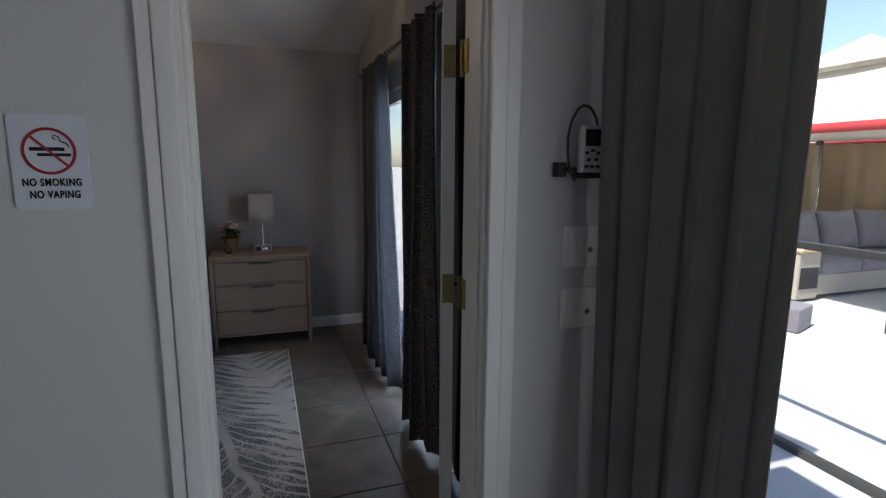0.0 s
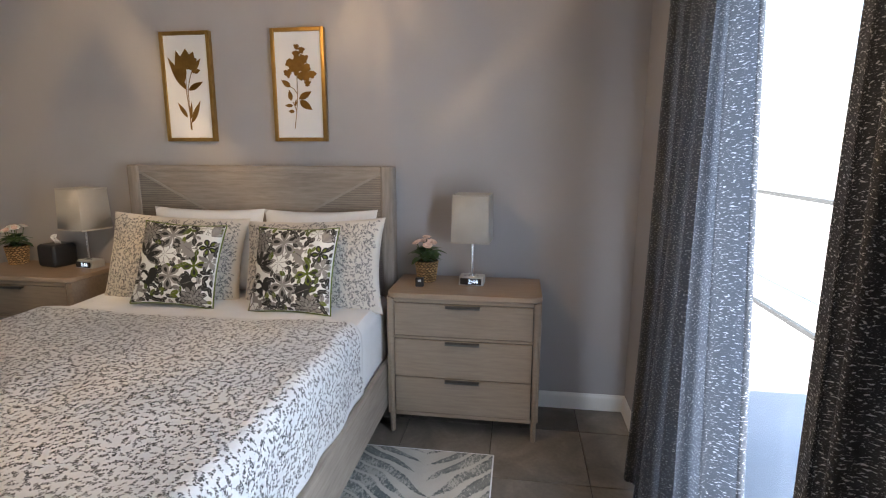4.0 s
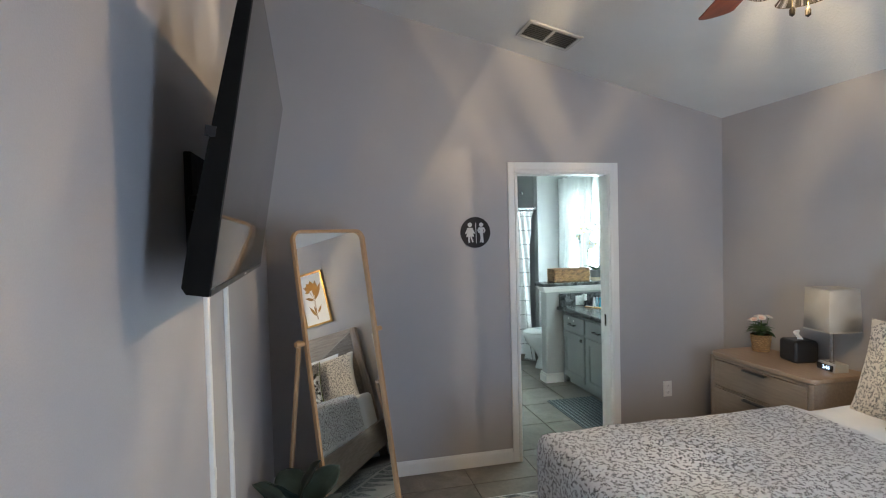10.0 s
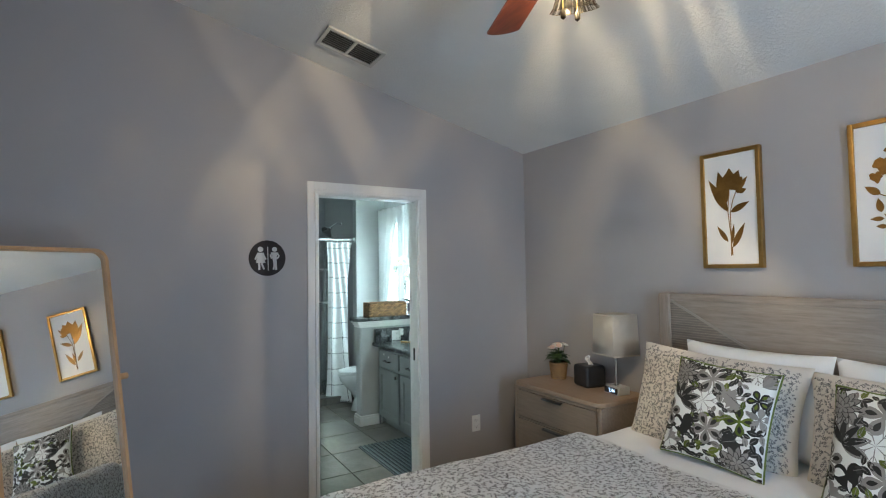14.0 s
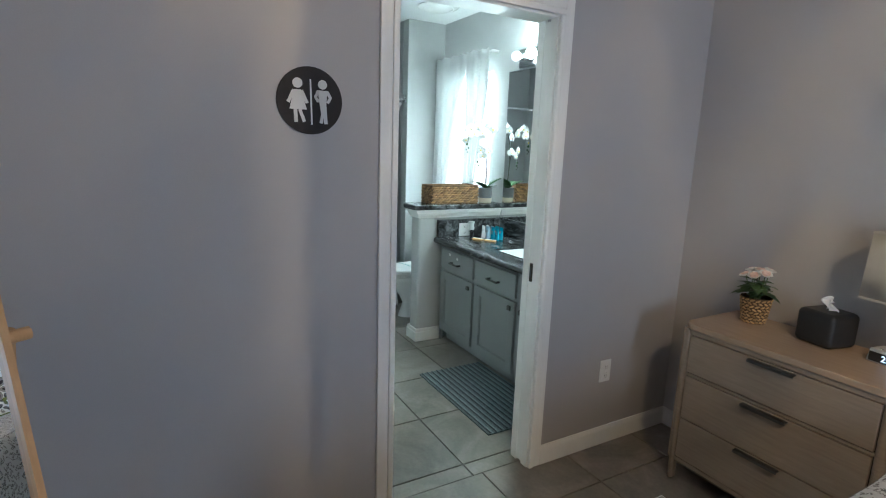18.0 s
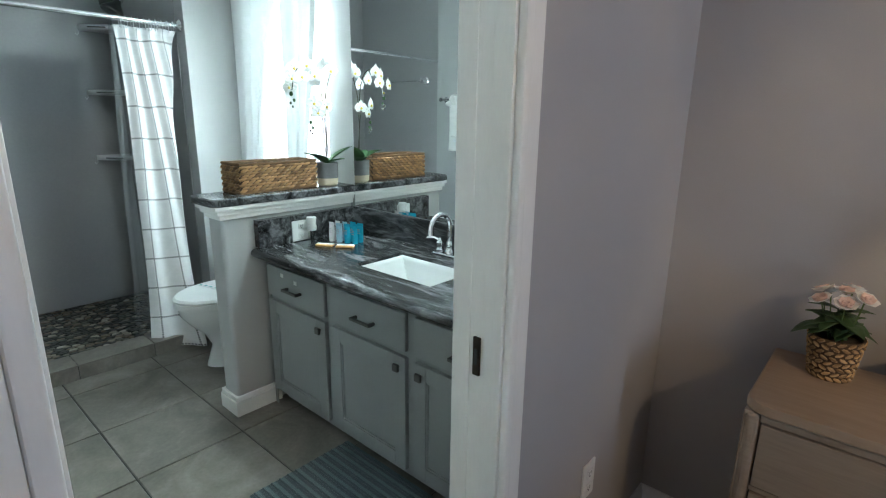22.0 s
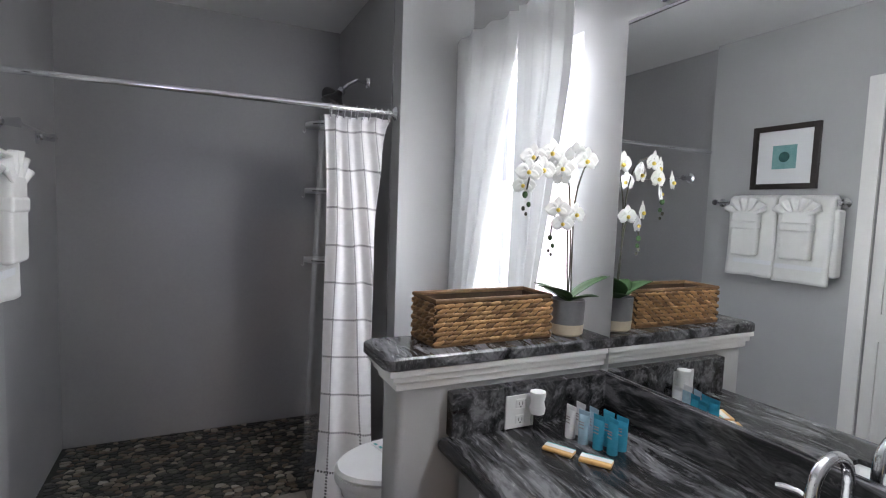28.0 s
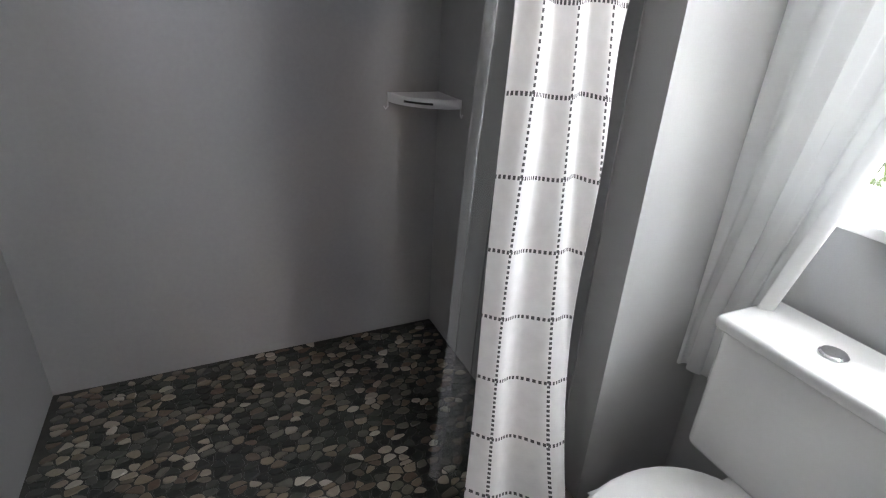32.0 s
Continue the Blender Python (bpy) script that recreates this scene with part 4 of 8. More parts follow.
PIPING = cloth("green_piping", (0.10, 0.14, 0.02), (0.16, 0.21, 0.04), 30)
for x, y, z, rx, ry, rz in ((-1.44, 4.105, 0.912, -9, 0.5, 2), (-0.78, 4.105, 0.912, -9, -1, -2)):
    pillow("bed_pillow", "plain white pillow standing against the headboard", x, y, z, 0.66, 0.47, 0.13, rx, rz, SHEET, x, ry)
for x, z, rz, seed, roll in ((-1.56, 0.870, 2, 1.0, 2), (-0.775, 0.862, -4, 2.0, -3)):
    t = thing("pillow_sham", "sprigged cotton sham leaning on the white pillow", "pillow", x, 3.985, z, rz, -17, roll)
    part("cover", cushion(0.80, 0.50, 0.17, seed, 44), SHAMCOTTON, t, angle=80)
    part("sprig_print", sprigs(cushion_at(0.80, 0.50, 0.17, seed), 0.80, 0.50, 0.0180, 0.0012, int(seed)), SPRIGINK, t, "grey printed sprigs")["kind"] = "stuff"
for x, y, z, rx, rz, roll in ((-1.425, 3.82, 0.884, -22, 4, 3), (-0.80, 3.815, 0.876, -22, -3, -1)):
    t = thing("throw_pillow", "square throw pillow with bold black and grey flowers", "pillow", x, y, z, rz, rx, roll)
    cv = part("cover", cushion(0.435, 0.435, 0.14, x, 48), THROW, t, angle=80)
    pt = Print(0.435, cushion_at(0.435, 0.435, 0.14, x))
    pt.fill(*((0.0, -0.006, 3) if x > -1 else (0.012, 0.008, 8)))
    pt.finish(cv)
    ring = []
    for k in range(60):
        a, b = (k % 15) / 7.5 - 1, k // 15
        px, pz = ((a, -1), (1, a), (-a, 1), (-1, -a))[b]
        ring.append((px * 0.2175 * (1 - 0.07 * (1 - pz * pz) * abs(px) ** 3), 0, pz * 0.2175 * (1 - 0.07 * (1 - px * px) * abs(pz) ** 3)))
    part("piping", tube(ring + ring[:1], 0.0045, 6, caps=False), PIPING, t, "olive green piping")

# ---------------------------------------------------------------- on the night stands
SHADE = cloth("cream_linen_shade", (0.46, 0.425, 0.375), (0.55, 0.515, 0.455), 12, 380, 0.9, 0.3, 0.2)
DIGIT = material("clock_digits", 0.4, Emission_Color=(0.55, 0.75, 1.0, 1), Emission_Strength=0.35)
DIGIT.node_tree.nodes["Principled BSDF"].inputs["Base Color"].default_value = (0.6, 0.8, 1, 1)
SILVER = surface("silver_plastic", (0.50, 0.50, 0.50), (0.60, 0.60, 0.60), 10, 0.35, 250, 0.05, metal=0.3)
TOPZ = 0.765


def table_lamp(x, y, rz, time):
    t = thing("table_lamp", "small lamp with a square linen shade and clock base", "lamp", x, y, TOPZ, rz, group="lamps on the night stands")
    bm = boxes((-0.065, 0.065, -0.045, 0.045, 0, 0.048), bev=0.006)
    for v in bm.verts:
        if v.co.z > 0.02 and v.co.y < 0:
            v.co.y += 0.012
    part("base", bm, SILVER, t, "silver clock base")
    face = part("clock_face", box(-0.056, 0.056, -0.0475, -0.0395, 0.006, 0.040, bev=0.002), BLACKPLASTIC, t, "black clock display")
    text("clock_digits", time, 0.031, DIGIT, face, pose(0.012, -0.0482, 0.023, 90))
    for k in range(4):
        part("button", box(-0.04 + k * 0.022, -0.028 + k * 0.022, -0.022, -0.014, 0.048, 0.051, bev=0.001), CHROME, t)
    part("pole", lathe([(0.016, 0.048), (0.016, 0.054), (0.0085, 0.058), (0.0085, 0.30), (0.012, 0.302), (0.012, 0.34), (0, 0.34)], 16), CHROME, t)
    s, z0, z1, w = 0.096, 0.232, 0.478, 0.089
    bm = bmesh.new()
    for a in range(4):
        m = Matrix.Rotation(a * math.pi / 2, 4, "Z")
        sheet(lambda u, v, m=m: m @ Vector(((2 * u - 1) * (s + (w - s) * v), -(s + (w - s) * v), z0 + (z1 - z0) * v)), 2, 2, bm=bm)
    bmesh.ops.remove_doubles(bm, verts=bm.verts, dist=0.001)
    shade = part("shade", bm, SHADE, t, "cream linen shade", thick=0.003, angle=30)
    for z, h in ((z0, s + 0.001), (z1 - 0.008, w + 0.002)):
        part("shade_trim", boxes((-h - 0.001, h + 0.001, -h - 0.001, -h + 0.001, z, z + 0.008), (-h - 0.001, h + 0.001, h - 0.001, h + 0.001, z, z + 0.008), (-h - 0.001, -h + 0.001, -h, h, z, z + 0.008), (h - 0.001, h + 0.001, -h, h, z, z + 0.008)), SHADE, shade)
    part("shade_ring", tube([(-w, 0, 0.335), (w, 0, 0.335)], 0.0025, 6), CHROME, shade)
    part("bulb", lathe([(0.012, 0.335), (0.014, 0.35), (0.028, 0.385), (0.03, 0.405), (0.02, 0.428), (0, 0.435)], 14), WHITEPLASTIC, t)
    return t


table_lamp(0.060, 4.11, -4, "2:44")
table_lamp(-2.262, 4.16, -10, "2:44")

STRAW = surface("straw_rope", (0.34, 0.20, 0.085), (0.50, 0.33, 0.16), 40, 0.8, 220, 0.4, 0.002)
LEAFGREEN = surface("leaf_green", (0.025, 0.055, 0.018), (0.06, 0.11, 0.035), 14, 0.5, 90, 0.2)
STEMGREEN = surface("stem_green", (0.05, 0.09, 0.02), (0.09, 0.14, 0.04), 14, 0.6)
PETALWHITE = surface("petal_white", (0.76, 0.73, 0.68), (0.84, 0.81, 0.77), 25, 0.7, 90, 0.1)
PETALPINK = surface("petal_peach", (0.72, 0.50, 0.42), (0.82, 0.64, 0.56), 25, 0.7, 90, 0.1)
_n = Net(STRAW)
_n.base(_n.mix(1.0, _n.bsdf.inputs["Base Color"].links[0].from_socket, _n.ramp(_n.add("NewGeometry").outputs["Random Per Island"], (0.0, (0.40, 0.36, 0.30)), (0.6, (0.85, 0.82, 0.78)), (1.0, (1.2, 1.15, 1.05))), "MULTIPLY"))
# Pot body darkened to paint the shade between the straw strands.
STRAWDARK = surface("shaded_gap_straw", (0.05, 0.028, 0.012), (0.10, 0.06, 0.028), 40, 0.9)
SOIL = surface("dark_soil", (0.03, 0.022, 0.016), (0.06, 0.045, 0.03), 40, 0.95, 90, 0.8, 0.004)


def braided_pot(t, r0, r1, h):
    """A small pot of straw rope, row upon row of short slanting strands."""
    body = part("pot", lathe([(0, 0), (r0, 0), (r1, h), (r1 - 0.006, h), (r0 - 0.004, 0.01)], 24), STRAWDARK, t, "woven straw pot")
    bm = bmesh.new()
    rows = 8
    for k in range(rows):
        z = h * (k + 0.5) / rows
        r = r0 + (r1 - r0) * z / h
        n = 17
        for i in range(n):
            a = 2 * math.pi * (i + 0.5 * (k % 2)) / n
            m = Matrix.Translation((r * math.cos(a), r * math.sin(a), z)) @ Matrix.Rotation(a, 4, "Z") @ Matrix.Rotation(0.45 if k % 2 else -0.45, 4, "X")
            bmesh.ops.create_icosphere(bm, subdivisions=1, radius=1, matrix=m @ Matrix.Diagonal((0.0045, 0.0118, 0.0052, 1)))
    st = part("strand", bm, STRAW, body)
    st["kind"] = "stuff"
    part("soil", lathe([(0, h - 0.012), (r1 - 0.006, h - 0.012)], 18), SOIL, t)


def rose(t, x, y, z, r, mats, seed, tilt):
    rr = random.Random(seed)
    flower = None
    for ring, (n, rad, lift, mat) in enumerate(((7, r, 0.15, mats[0]), (6, r * 0.8, 0.5, mats[1]), (5, r * 0.55, 0.9, mats[1]))):
        bm = bmesh.new()
        for i in range(n):
            a = 2 * math.pi * (i + rr.random() * 0.4) / n
            m = Matrix.Translation((x, y, z)) @ Matrix.Rotation(tilt[0], 4, "X") @ Matrix.Rotation(tilt[1], 4, "Y") @ Matrix.Rotation(a, 4, "Z") @ Matrix.Rotation(-lift, 4, "Y")
            leaf(rad, rad * 1.35, -0.3, m, bm, 5, 0.3)
        p = part("blossom" if ring == 0 else "petals", bm, mat, t if ring == 0 else flower, thick=0.0008)
        flower = flower or p


def posy(x, y, label, mats, seed):
    """A little potted plant with round blossoms above dark leaves."""
    t = thing("potted_flowers", label, "plant", x, y, TOPZ, group="potted flowers")
    braided_pot(t, 0.047, 0.062, 0.115)
    rr = random.Random(seed)
    for k in range(34):
        a, up = rr.random() * 6.283, 0.2 + rr.random() * 0.9
        m = Matrix.Translation((rr.uniform(-0.025, 0.025), rr.uniform(-0.025, 0.025), 0.11 + rr.random() * 0.06)) @ Matrix.Rotation(a, 4, "Z") @ Matrix.Rotation(-up * 0.8, 4, "Y")
        part("leaf", leaf(rr.uniform(0.06, 0.095), 0.044, 0.5, m), LEAFGREEN, t, thick=0.0008)
    for k in range(7):
        a = 2 * math.pi * k / 7 + rr.random() * 0.5
        r = 0.052 if k else 0.0
        z = 0.212 + rr.uniform(-0.018, 0.014) + (0.012 if k == 0 else 0)
        px, py = r * math.cos(a), r * math.sin(a)
        part("stem", tube([(px * 0.3, py * 0.3, 0.10), (px * 0.8, py * 0.8, 0.17), (px, py, z)], 0.0018, 5), STEMGREEN, t)
        rose(t, px, py, z, 0.028, mats, seed * 10 + k, (-0.5 * math.sin(a) * (r > 0), 0.5 * math.cos(a) * (r > 0)))


posy(-2.775, 4.175, "straw pot of white and pink artificial roses", (PETALWHITE, PETALPINK), 3)
posy(-0.190, 4.140, "straw pot of peach artificial roses", (PETALPINK, PETALPINK), 4)
t = thing("tissue_box", "black cube tissue box with a white tissue", "tissue box", -2.492, 4.175, TOPZ, -12)
bm = box(-0.074, 0.074, -0.074, 0.074, 0, 0.138, bev=0.020, seg=4)
for v in bm.verts:
    v.co.x *= 1 + 0.05 * math.sin(math.pi * v.co.z / 0.138)
    v.co.y *= 1 + 0.05 * math.sin(math.pi * v.co.z / 0.138)
part("cover", bm, BLACKPLASTIC, t)
part("tissue", sheet(lambda u, v: Vector(((u - 0.5) * (0.055 - 0.01 * v) + 0.012 * math.sin(7 * v) - 0.012 * v, 0.012 * math.sin(9 * u + 3 * v), 0.131 + 0.062 * v - 0.03 * abs(u - 0.4) * v)), 12, 10), SHEET, t, "white tissue", thick=0.001)
t = thing("remote_stand", "small black remote holder on the night stand", "remote", -0.205, 4.015, TOPZ, 8)
part("body", box(-0.022, 0.022, -0.014, 0.014, 0, 0.048, bev=0.006, seg=3), BLACKPLASTIC, t)
part("button", box(-0.008, 0.008, -0.0155, -0.013, 0.028, 0.040, bev=0.001), SILVER, t)

# ---------------------------------------------------------------- pictures over the bed
GOLDPRINT = surface("gold_foil_print", (0.13, 0.065, 0.012), (0.27, 0.15, 0.035), 14, 0.38, 120, 0.1, metal=0.6)
PAPER = surface("white_art_paper", (0.74, 0.74, 0.75), (0.78, 0.78, 0.79), 5, 0.7, 200, 0.05)


def blade(x, z, ang, length, width, n=9):
    """Outline of a leaf from (x, z), ang degrees from upright, leaning right when positive."""
    c, s = math.cos(radians(ang)), math.sin(radians(ang))
    pts = []
    for side in (1, -1):
        rng = range(n + 1) if side > 0 else range(n - 1, 0, -1)
        for i in rng:
            u = i / n
            w = side * width / 2 * math.sin(math.pi * u ** 0.85) * (1 - 0.25 * u)
            pts.append((x + u * length * s + w * c, z + u * length * c - w * s))
    return pts


def framed_flower(x0, x1, z0, z1, label, blades, blobs, stems):
    t = thing("framed_picture", label, "picture", (x0 + x1) / 2, Y_N, z0, group="gold flower pictures over the bed")
    w, h = x1 - x0, z1 - z0
    fr = 0.021
    for a, b, c, d in ((-w / 2, -w / 2 + fr, 0, h), (w / 2 - fr, w / 2, 0, h), (-w / 2 + fr, w / 2 - fr, 0, fr), (-w / 2 + fr, w / 2 - fr, h - fr, h)):
        part("frame", box(a, b, -0.034, -0.004, c, d, bev=0.003), GOLD, t, "gold frame")
    part("print", box(-w / 2 + fr, w / 2 - fr, -0.024, -0.008, fr, h - fr), PAPER, t)
    for k, args in enumerate(blades):
        part("leaf", prism(blade(*args), 0.0010 + 0.0002 * k, m=Matrix.Translation((0, -0.0242, 0))), GOLDPRINT, t)
    for k, (x, z, r) in enumerate(blobs):
        out = [(x + r * q * math.cos(a), z + r * q * math.sin(a)) for a, q in ((2 * math.pi * i / 30, 1 + 0.17 * math.sin(3 * 2 * math.pi * i / 30 + 9 * x) + 0.12 * math.sin(5 * 2 * math.pi * i / 30 + 40 * z) + 0.07 * math.sin(9 * 2 * math.pi * i / 30 + 70 * x)) for i in range(30))]
        part("petal", prism(out, 0.0031 + 0.0002 * k, m=Matrix.Translation((0, -0.0242, 0))), GOLDPRINT, t)
    for pts in stems:
        part("stem", tube([(x, -0.0248, z) for x, z in pts], 0.0022, 5), GOLDPRINT, t)


framed_flower(-1.75, -1.443, 1.512, 2.118, "gold tulip print in a slim gold frame",
              [(-0.014, 0.29, -29, 0.205, 0.052), (0.0, 0.287, 64, 0.105, 0.036), (-0.018, 0.135, -33, 0.102, 0.028), (0.0, 0.125, 8, 0.10, 0.020), (0.006, 0.105, 27, 0.138, 0.034),
               (-0.020, 0.335, -13, 0.175, 0.072), (0.030, 0.388, 40, 0.092, 0.032), (-0.004, 0.40, 2, 0.115, 0.075), (0.005, 0.40, 24, 0.105, 0.070), (0.022, 0.40, 52, 0.062, 0.04), (0.04, 0.385, 75, 0.045, 0.03)],
              [(0.004, 0.452, 0.040), (0.030, 0.435, 0.032), (0.042, 0.405, 0.020)],
              [[(-0.004, 0.064), (-0.003, 0.16), (-0.014, 0.285), (-0.006, 0.39)], [(-0.001, 0.07), (-0.002, 0.29), (0.014, 0.35), (0.030, 0.39)], [(0.003, 0.064), (0.002, 0.11)]])
framed_flower(-1.082, -0.775, 1.512, 2.118, "gold rose print in a slim gold frame",
              [(-0.050, 0.296, -54, 0.066, 0.034), (-0.050, 0.222, -9, 0.060, 0.030), (-0.041, 0.196, -90, 0.048, 0.022), (-0.032, 0.163, -86, 0.038, 0.022), (-0.028, 0.193, 13, 0.038, 0.016), (-0.003, 0.231, 62, 0.084, 0.040), (0.0, 0.223, 126, 0.090, 0.046)],
              [(-0.006, 0.507, 0.014), (0.022, 0.489, 0.017), (-0.009, 0.468, 0.020), (0.030, 0.441, 0.026), (-0.035, 0.416, 0.033), (0.001, 0.427, 0.031), (-0.013, 0.392, 0.030), (-0.062, 0.369, 0.021), (0.038, 0.392, 0.030), (0.046, 0.351, 0.026), (0.080, 0.361, 0.020), (0.050, 0.314, 0.016), (0.012, 0.355, 0.022)],
              [[(-0.035, 0.069), (-0.024, 0.14), (-0.013, 0.22), (-0.010, 0.36)], [(-0.013, 0.26), (-0.030, 0.285), (-0.050, 0.296)], [(-0.020, 0.17), (-0.04, 0.215)]])

# ---------------------------------------------------------------- signs and wall fittings
SIGNGREY = surface("charcoal_sign", (0.020, 0.018, 0.019), (0.032, 0.028, 0.030), 12, 0.6, 200, 0.1, Specular_IOR_Level=0.2)
SIGNPALE = surface("pale_sign_paint", (0.55, 0.54, 0.54), (0.62, 0.61, 0.61), 12, 0.5, 200, 0.05)
REDINK = surface("red_ink", (0.36, 0.02, 0.025), (0.42, 0.03, 0.035), 12, 0.5)
BLACKINK = surface("black_ink", (0.01, 0.01, 0.012), (0.018, 0.018, 0.02), 12, 0.5)
SIGNWHITE = surface("white_sign_plate", (0.66, 0.69, 0.76), (0.70, 0.73, 0.80), 12, 0.35, 200, 0.03)


def disc(x, z, r, n=32):
    return [(x + r * math.cos(2 * math.pi * k / n), z + r * math.sin(2 * math.pi * k / n)) for k in range(n)]


def bar(x0, z0, x1, z1, w):
    d = Vector((x1 - x0, z1 - z0)).normalized() * w / 2
    return [(x0 - d.y, z0 + d.x), (x0 + d.y, z0 - d.x), (x1 + d.y, z1 - d.x), (x1 - d.y, z1 + d.x)]


t = thing("restroom_sign", "round charcoal restroom sign with two pale figures", "sign", X_W, 2.327, 1.612, 90)
plate = part("plate", prism(disc(0, 0, 0.105, 48), 0.008), SIGNGREY, t)
front = Matrix.Translation((0, -0.0085, 0))
figures = [disc(-0.040, 0.052, 0.0155, 20), [(-0.051, 0.032), (-0.029, 0.032), (-0.012, -0.028), (-0.066, -0.028)], bar(-0.052, 0.030, -0.070, -0.008, 0.010), bar(-0.028, 0.030, -0.010, -0.008, 0.010),
           bar(-0.048, -0.028, -0.046, -0.068, 0.011), bar(-0.034, -0.028, -0.027, -0.048, 0.010), bar(-0.027, -0.046, -0.020, -0.066, 0.010),
           disc(0.040, 0.052, 0.0145, 20), [(0.024, 0.034), (0.056, 0.034), (0.051, -0.012), (0.030, -0.012)], bar(0.026, 0.032, 0.016, 0.012, 0.009), bar(0.016, 0.014, 0.026, -0.002, 0.009),
           bar(0.054, 0.032, 0.066, 0.012, 0.009), bar(0.066, 0.014, 0.056, -0.004, 0.009), bar(0.036, -0.010, 0.040, -0.040, 0.011), bar(0.040, -0.038, 0.034, -0.068, 0.010), bar(0.046, -0.010, 0.050, -0.070, 0.011), bar(0.001, 0.066, 0.004, -0.074, 0.0045)]
for f in figures:
    part("figure_shape", prism(f, 0.002, m=front), SIGNPALE, plate)

t = thing("no_smoking_sign", "white plastic no smoking sign with a red ring", "sign", -0.322, 0.85, 1.474)
out = []
for cx, cz, a0 in ((0.053, 0.081, 0), (-0.053, 0.081, 90), (-0.053, -0.081, 180), (0.053, -0.081, 270)):
    out += [(cx + 0.012 * math.cos(radians(a0 + 18 * k)), cz + 0.012 * math.sin(radians(a0 + 18 * k))) for k in range(6)]
plate = part("plate", prism(out, 0.004), SIGNWHITE, t)
front = Matrix.Translation((0, -0.0042, 0))
part("red_ring", lathe([(0.0405, 0), (0.0405, 0.0012), (0.0460, 0.0012), (0.0460, 0)], 48, m=pose(0, -0.0040, 0.022, 90)), REDINK, plate)
part("red_slash", prism(bar(-0.030, 0.051, 0.030, -0.007, 0.0045), 0.0016, m=front), REDINK, plate)
part("cigarette", prism(bar(-0.032, 0.026, 0.026, 0.026, 0.007), 0.0008, m=front), BLACKINK, plate)
part("cigarette", prism(bar(-0.020, 0.015, 0.036, 0.015, 0.006), 0.0008, m=front), BLACKINK, plate)
part("smoke", tube([(0.034, -0.0045, 0.031), (0.030, -0.0045, 0.038), (0.020, -0.0045, 0.041), (0.018, -0.0045, 0.050), (0.010, -0.0045, 0.054), (0.008, -0.0045, 0.047), (0.013, -0.0045, 0.045)], 0.0012, 5), BLACKINK, plate)
text("sign_word", "NO SMOKING", 0.0205, BLACKINK, plate, pose(0, -0.0044, -0.040, 90) @ Matrix.Diagonal((0.70, 1, 1, 1)), bold=0.0007, spacing=1.14)
text("sign_word", "NO VAPING", 0.0205, BLACKINK, plate, pose(0.003, -0.0044, -0.064, 90) @ Matrix.Diagonal((0.70, 1, 1, 1)), bold=0.0007, spacing=1.14)


def outlet(m, label="white wall socket plate", w=0.072, h=0.116):
    t = thing("wall_outlet", label, "outlet")
    t.matrix_basis = m
    part("plate", box(-w / 2, w / 2, -0.006, 0, -h / 2, h / 2, bev=0.002), WHITEPLASTIC, t)
    for z in (-0.024, 0.024):
        s = part("socket", box(-0.017, 0.017, -0.008, -0.004, z - 0.014, z + 0.014, bev=0.004), WHITEPLASTIC, t)
        for x in (-0.006, 0.006):
            part("slot", box(x - 0.001, x + 0.001, -0.0084, -0.0078, z - 0.004, z + 0.006), BLACKINK, s)
        part("slot", lathe([(0, -0.0005), (0.0025, -0.0005), (0.0025, 0.0005), (0, 0.0005)], 8, m=pose(0, -0.008, z - 0.009, 90)), BLACKINK, s)
    return t


outlet(pose(X_W, 3.80, 0.405, 0, 0, 90))

# handset in a holder on the hall wall
t = thing("wall_handset", "pale handset with a small screen in a black wall bracket", "handset", 0.915, 0.85, 1.50)
body = part("body", box(-0.035, 0.035, -0.045, -0.018, -0.055, 0.085, bev=0.012, seg=3), SILVER, t)
part("screen", box(-0.024, 0.024, -0.0465, -0.044, 0.028, 0.072, bev=0.002), BLACKPLASTIC, body)
for x, z in ((-0.018, 0.010), (0, 0.016), (0.018, 0.010), (-0.012, -0.008), (0.012, -0.008), (-0.018, -0.026), (0, -0.026), (0.018, -0.026)):
    part("key", box(x - 0.006, x + 0.006, -0.047, -0.044, z - 0.004, z + 0.004, bev=0.001), BLACKPLASTIC, body)
part("bracket", boxes((-0.095, -0.068, -0.03, 0, -0.055, -0.015), (-0.068, 0.04, -0.022, -0.010, -0.042, -0.028), (-0.04, 0.04, -0.05, -0.012, -0.058, -0.042), bev=0.003), BLACKPLASTIC, t, "black wall bracket")
loop = [(-0.02 + 0.055 * math.sin(a) * (1.0 if a < 3.1 else 0.9), -0.03, 0.03 + 0.105 * math.cos(a)) for a in (3.6 + 0.32 * k for k in range(16))]
part("cable", tube(loop, 0.004, 7), BLACKPLASTIC, t, "black cable loop")
for z in (1.25, 1.07):
    t = thing("wall_box", "white cover plate on the hall wall", "cover plate", 0.925, 0.85, z)
    part("plate", box(-0.065, 0.065, -0.010, 0, -0.06, 0.06, bev=0.004), TRIM, t)
    part("knob", lathe([(0, -0.012), (0.008, -0.012), (0.008, 0.0), (0, 0.0)], 12, m=pose(0.02, -0.016, -0.01, 90)), CHROME, t)

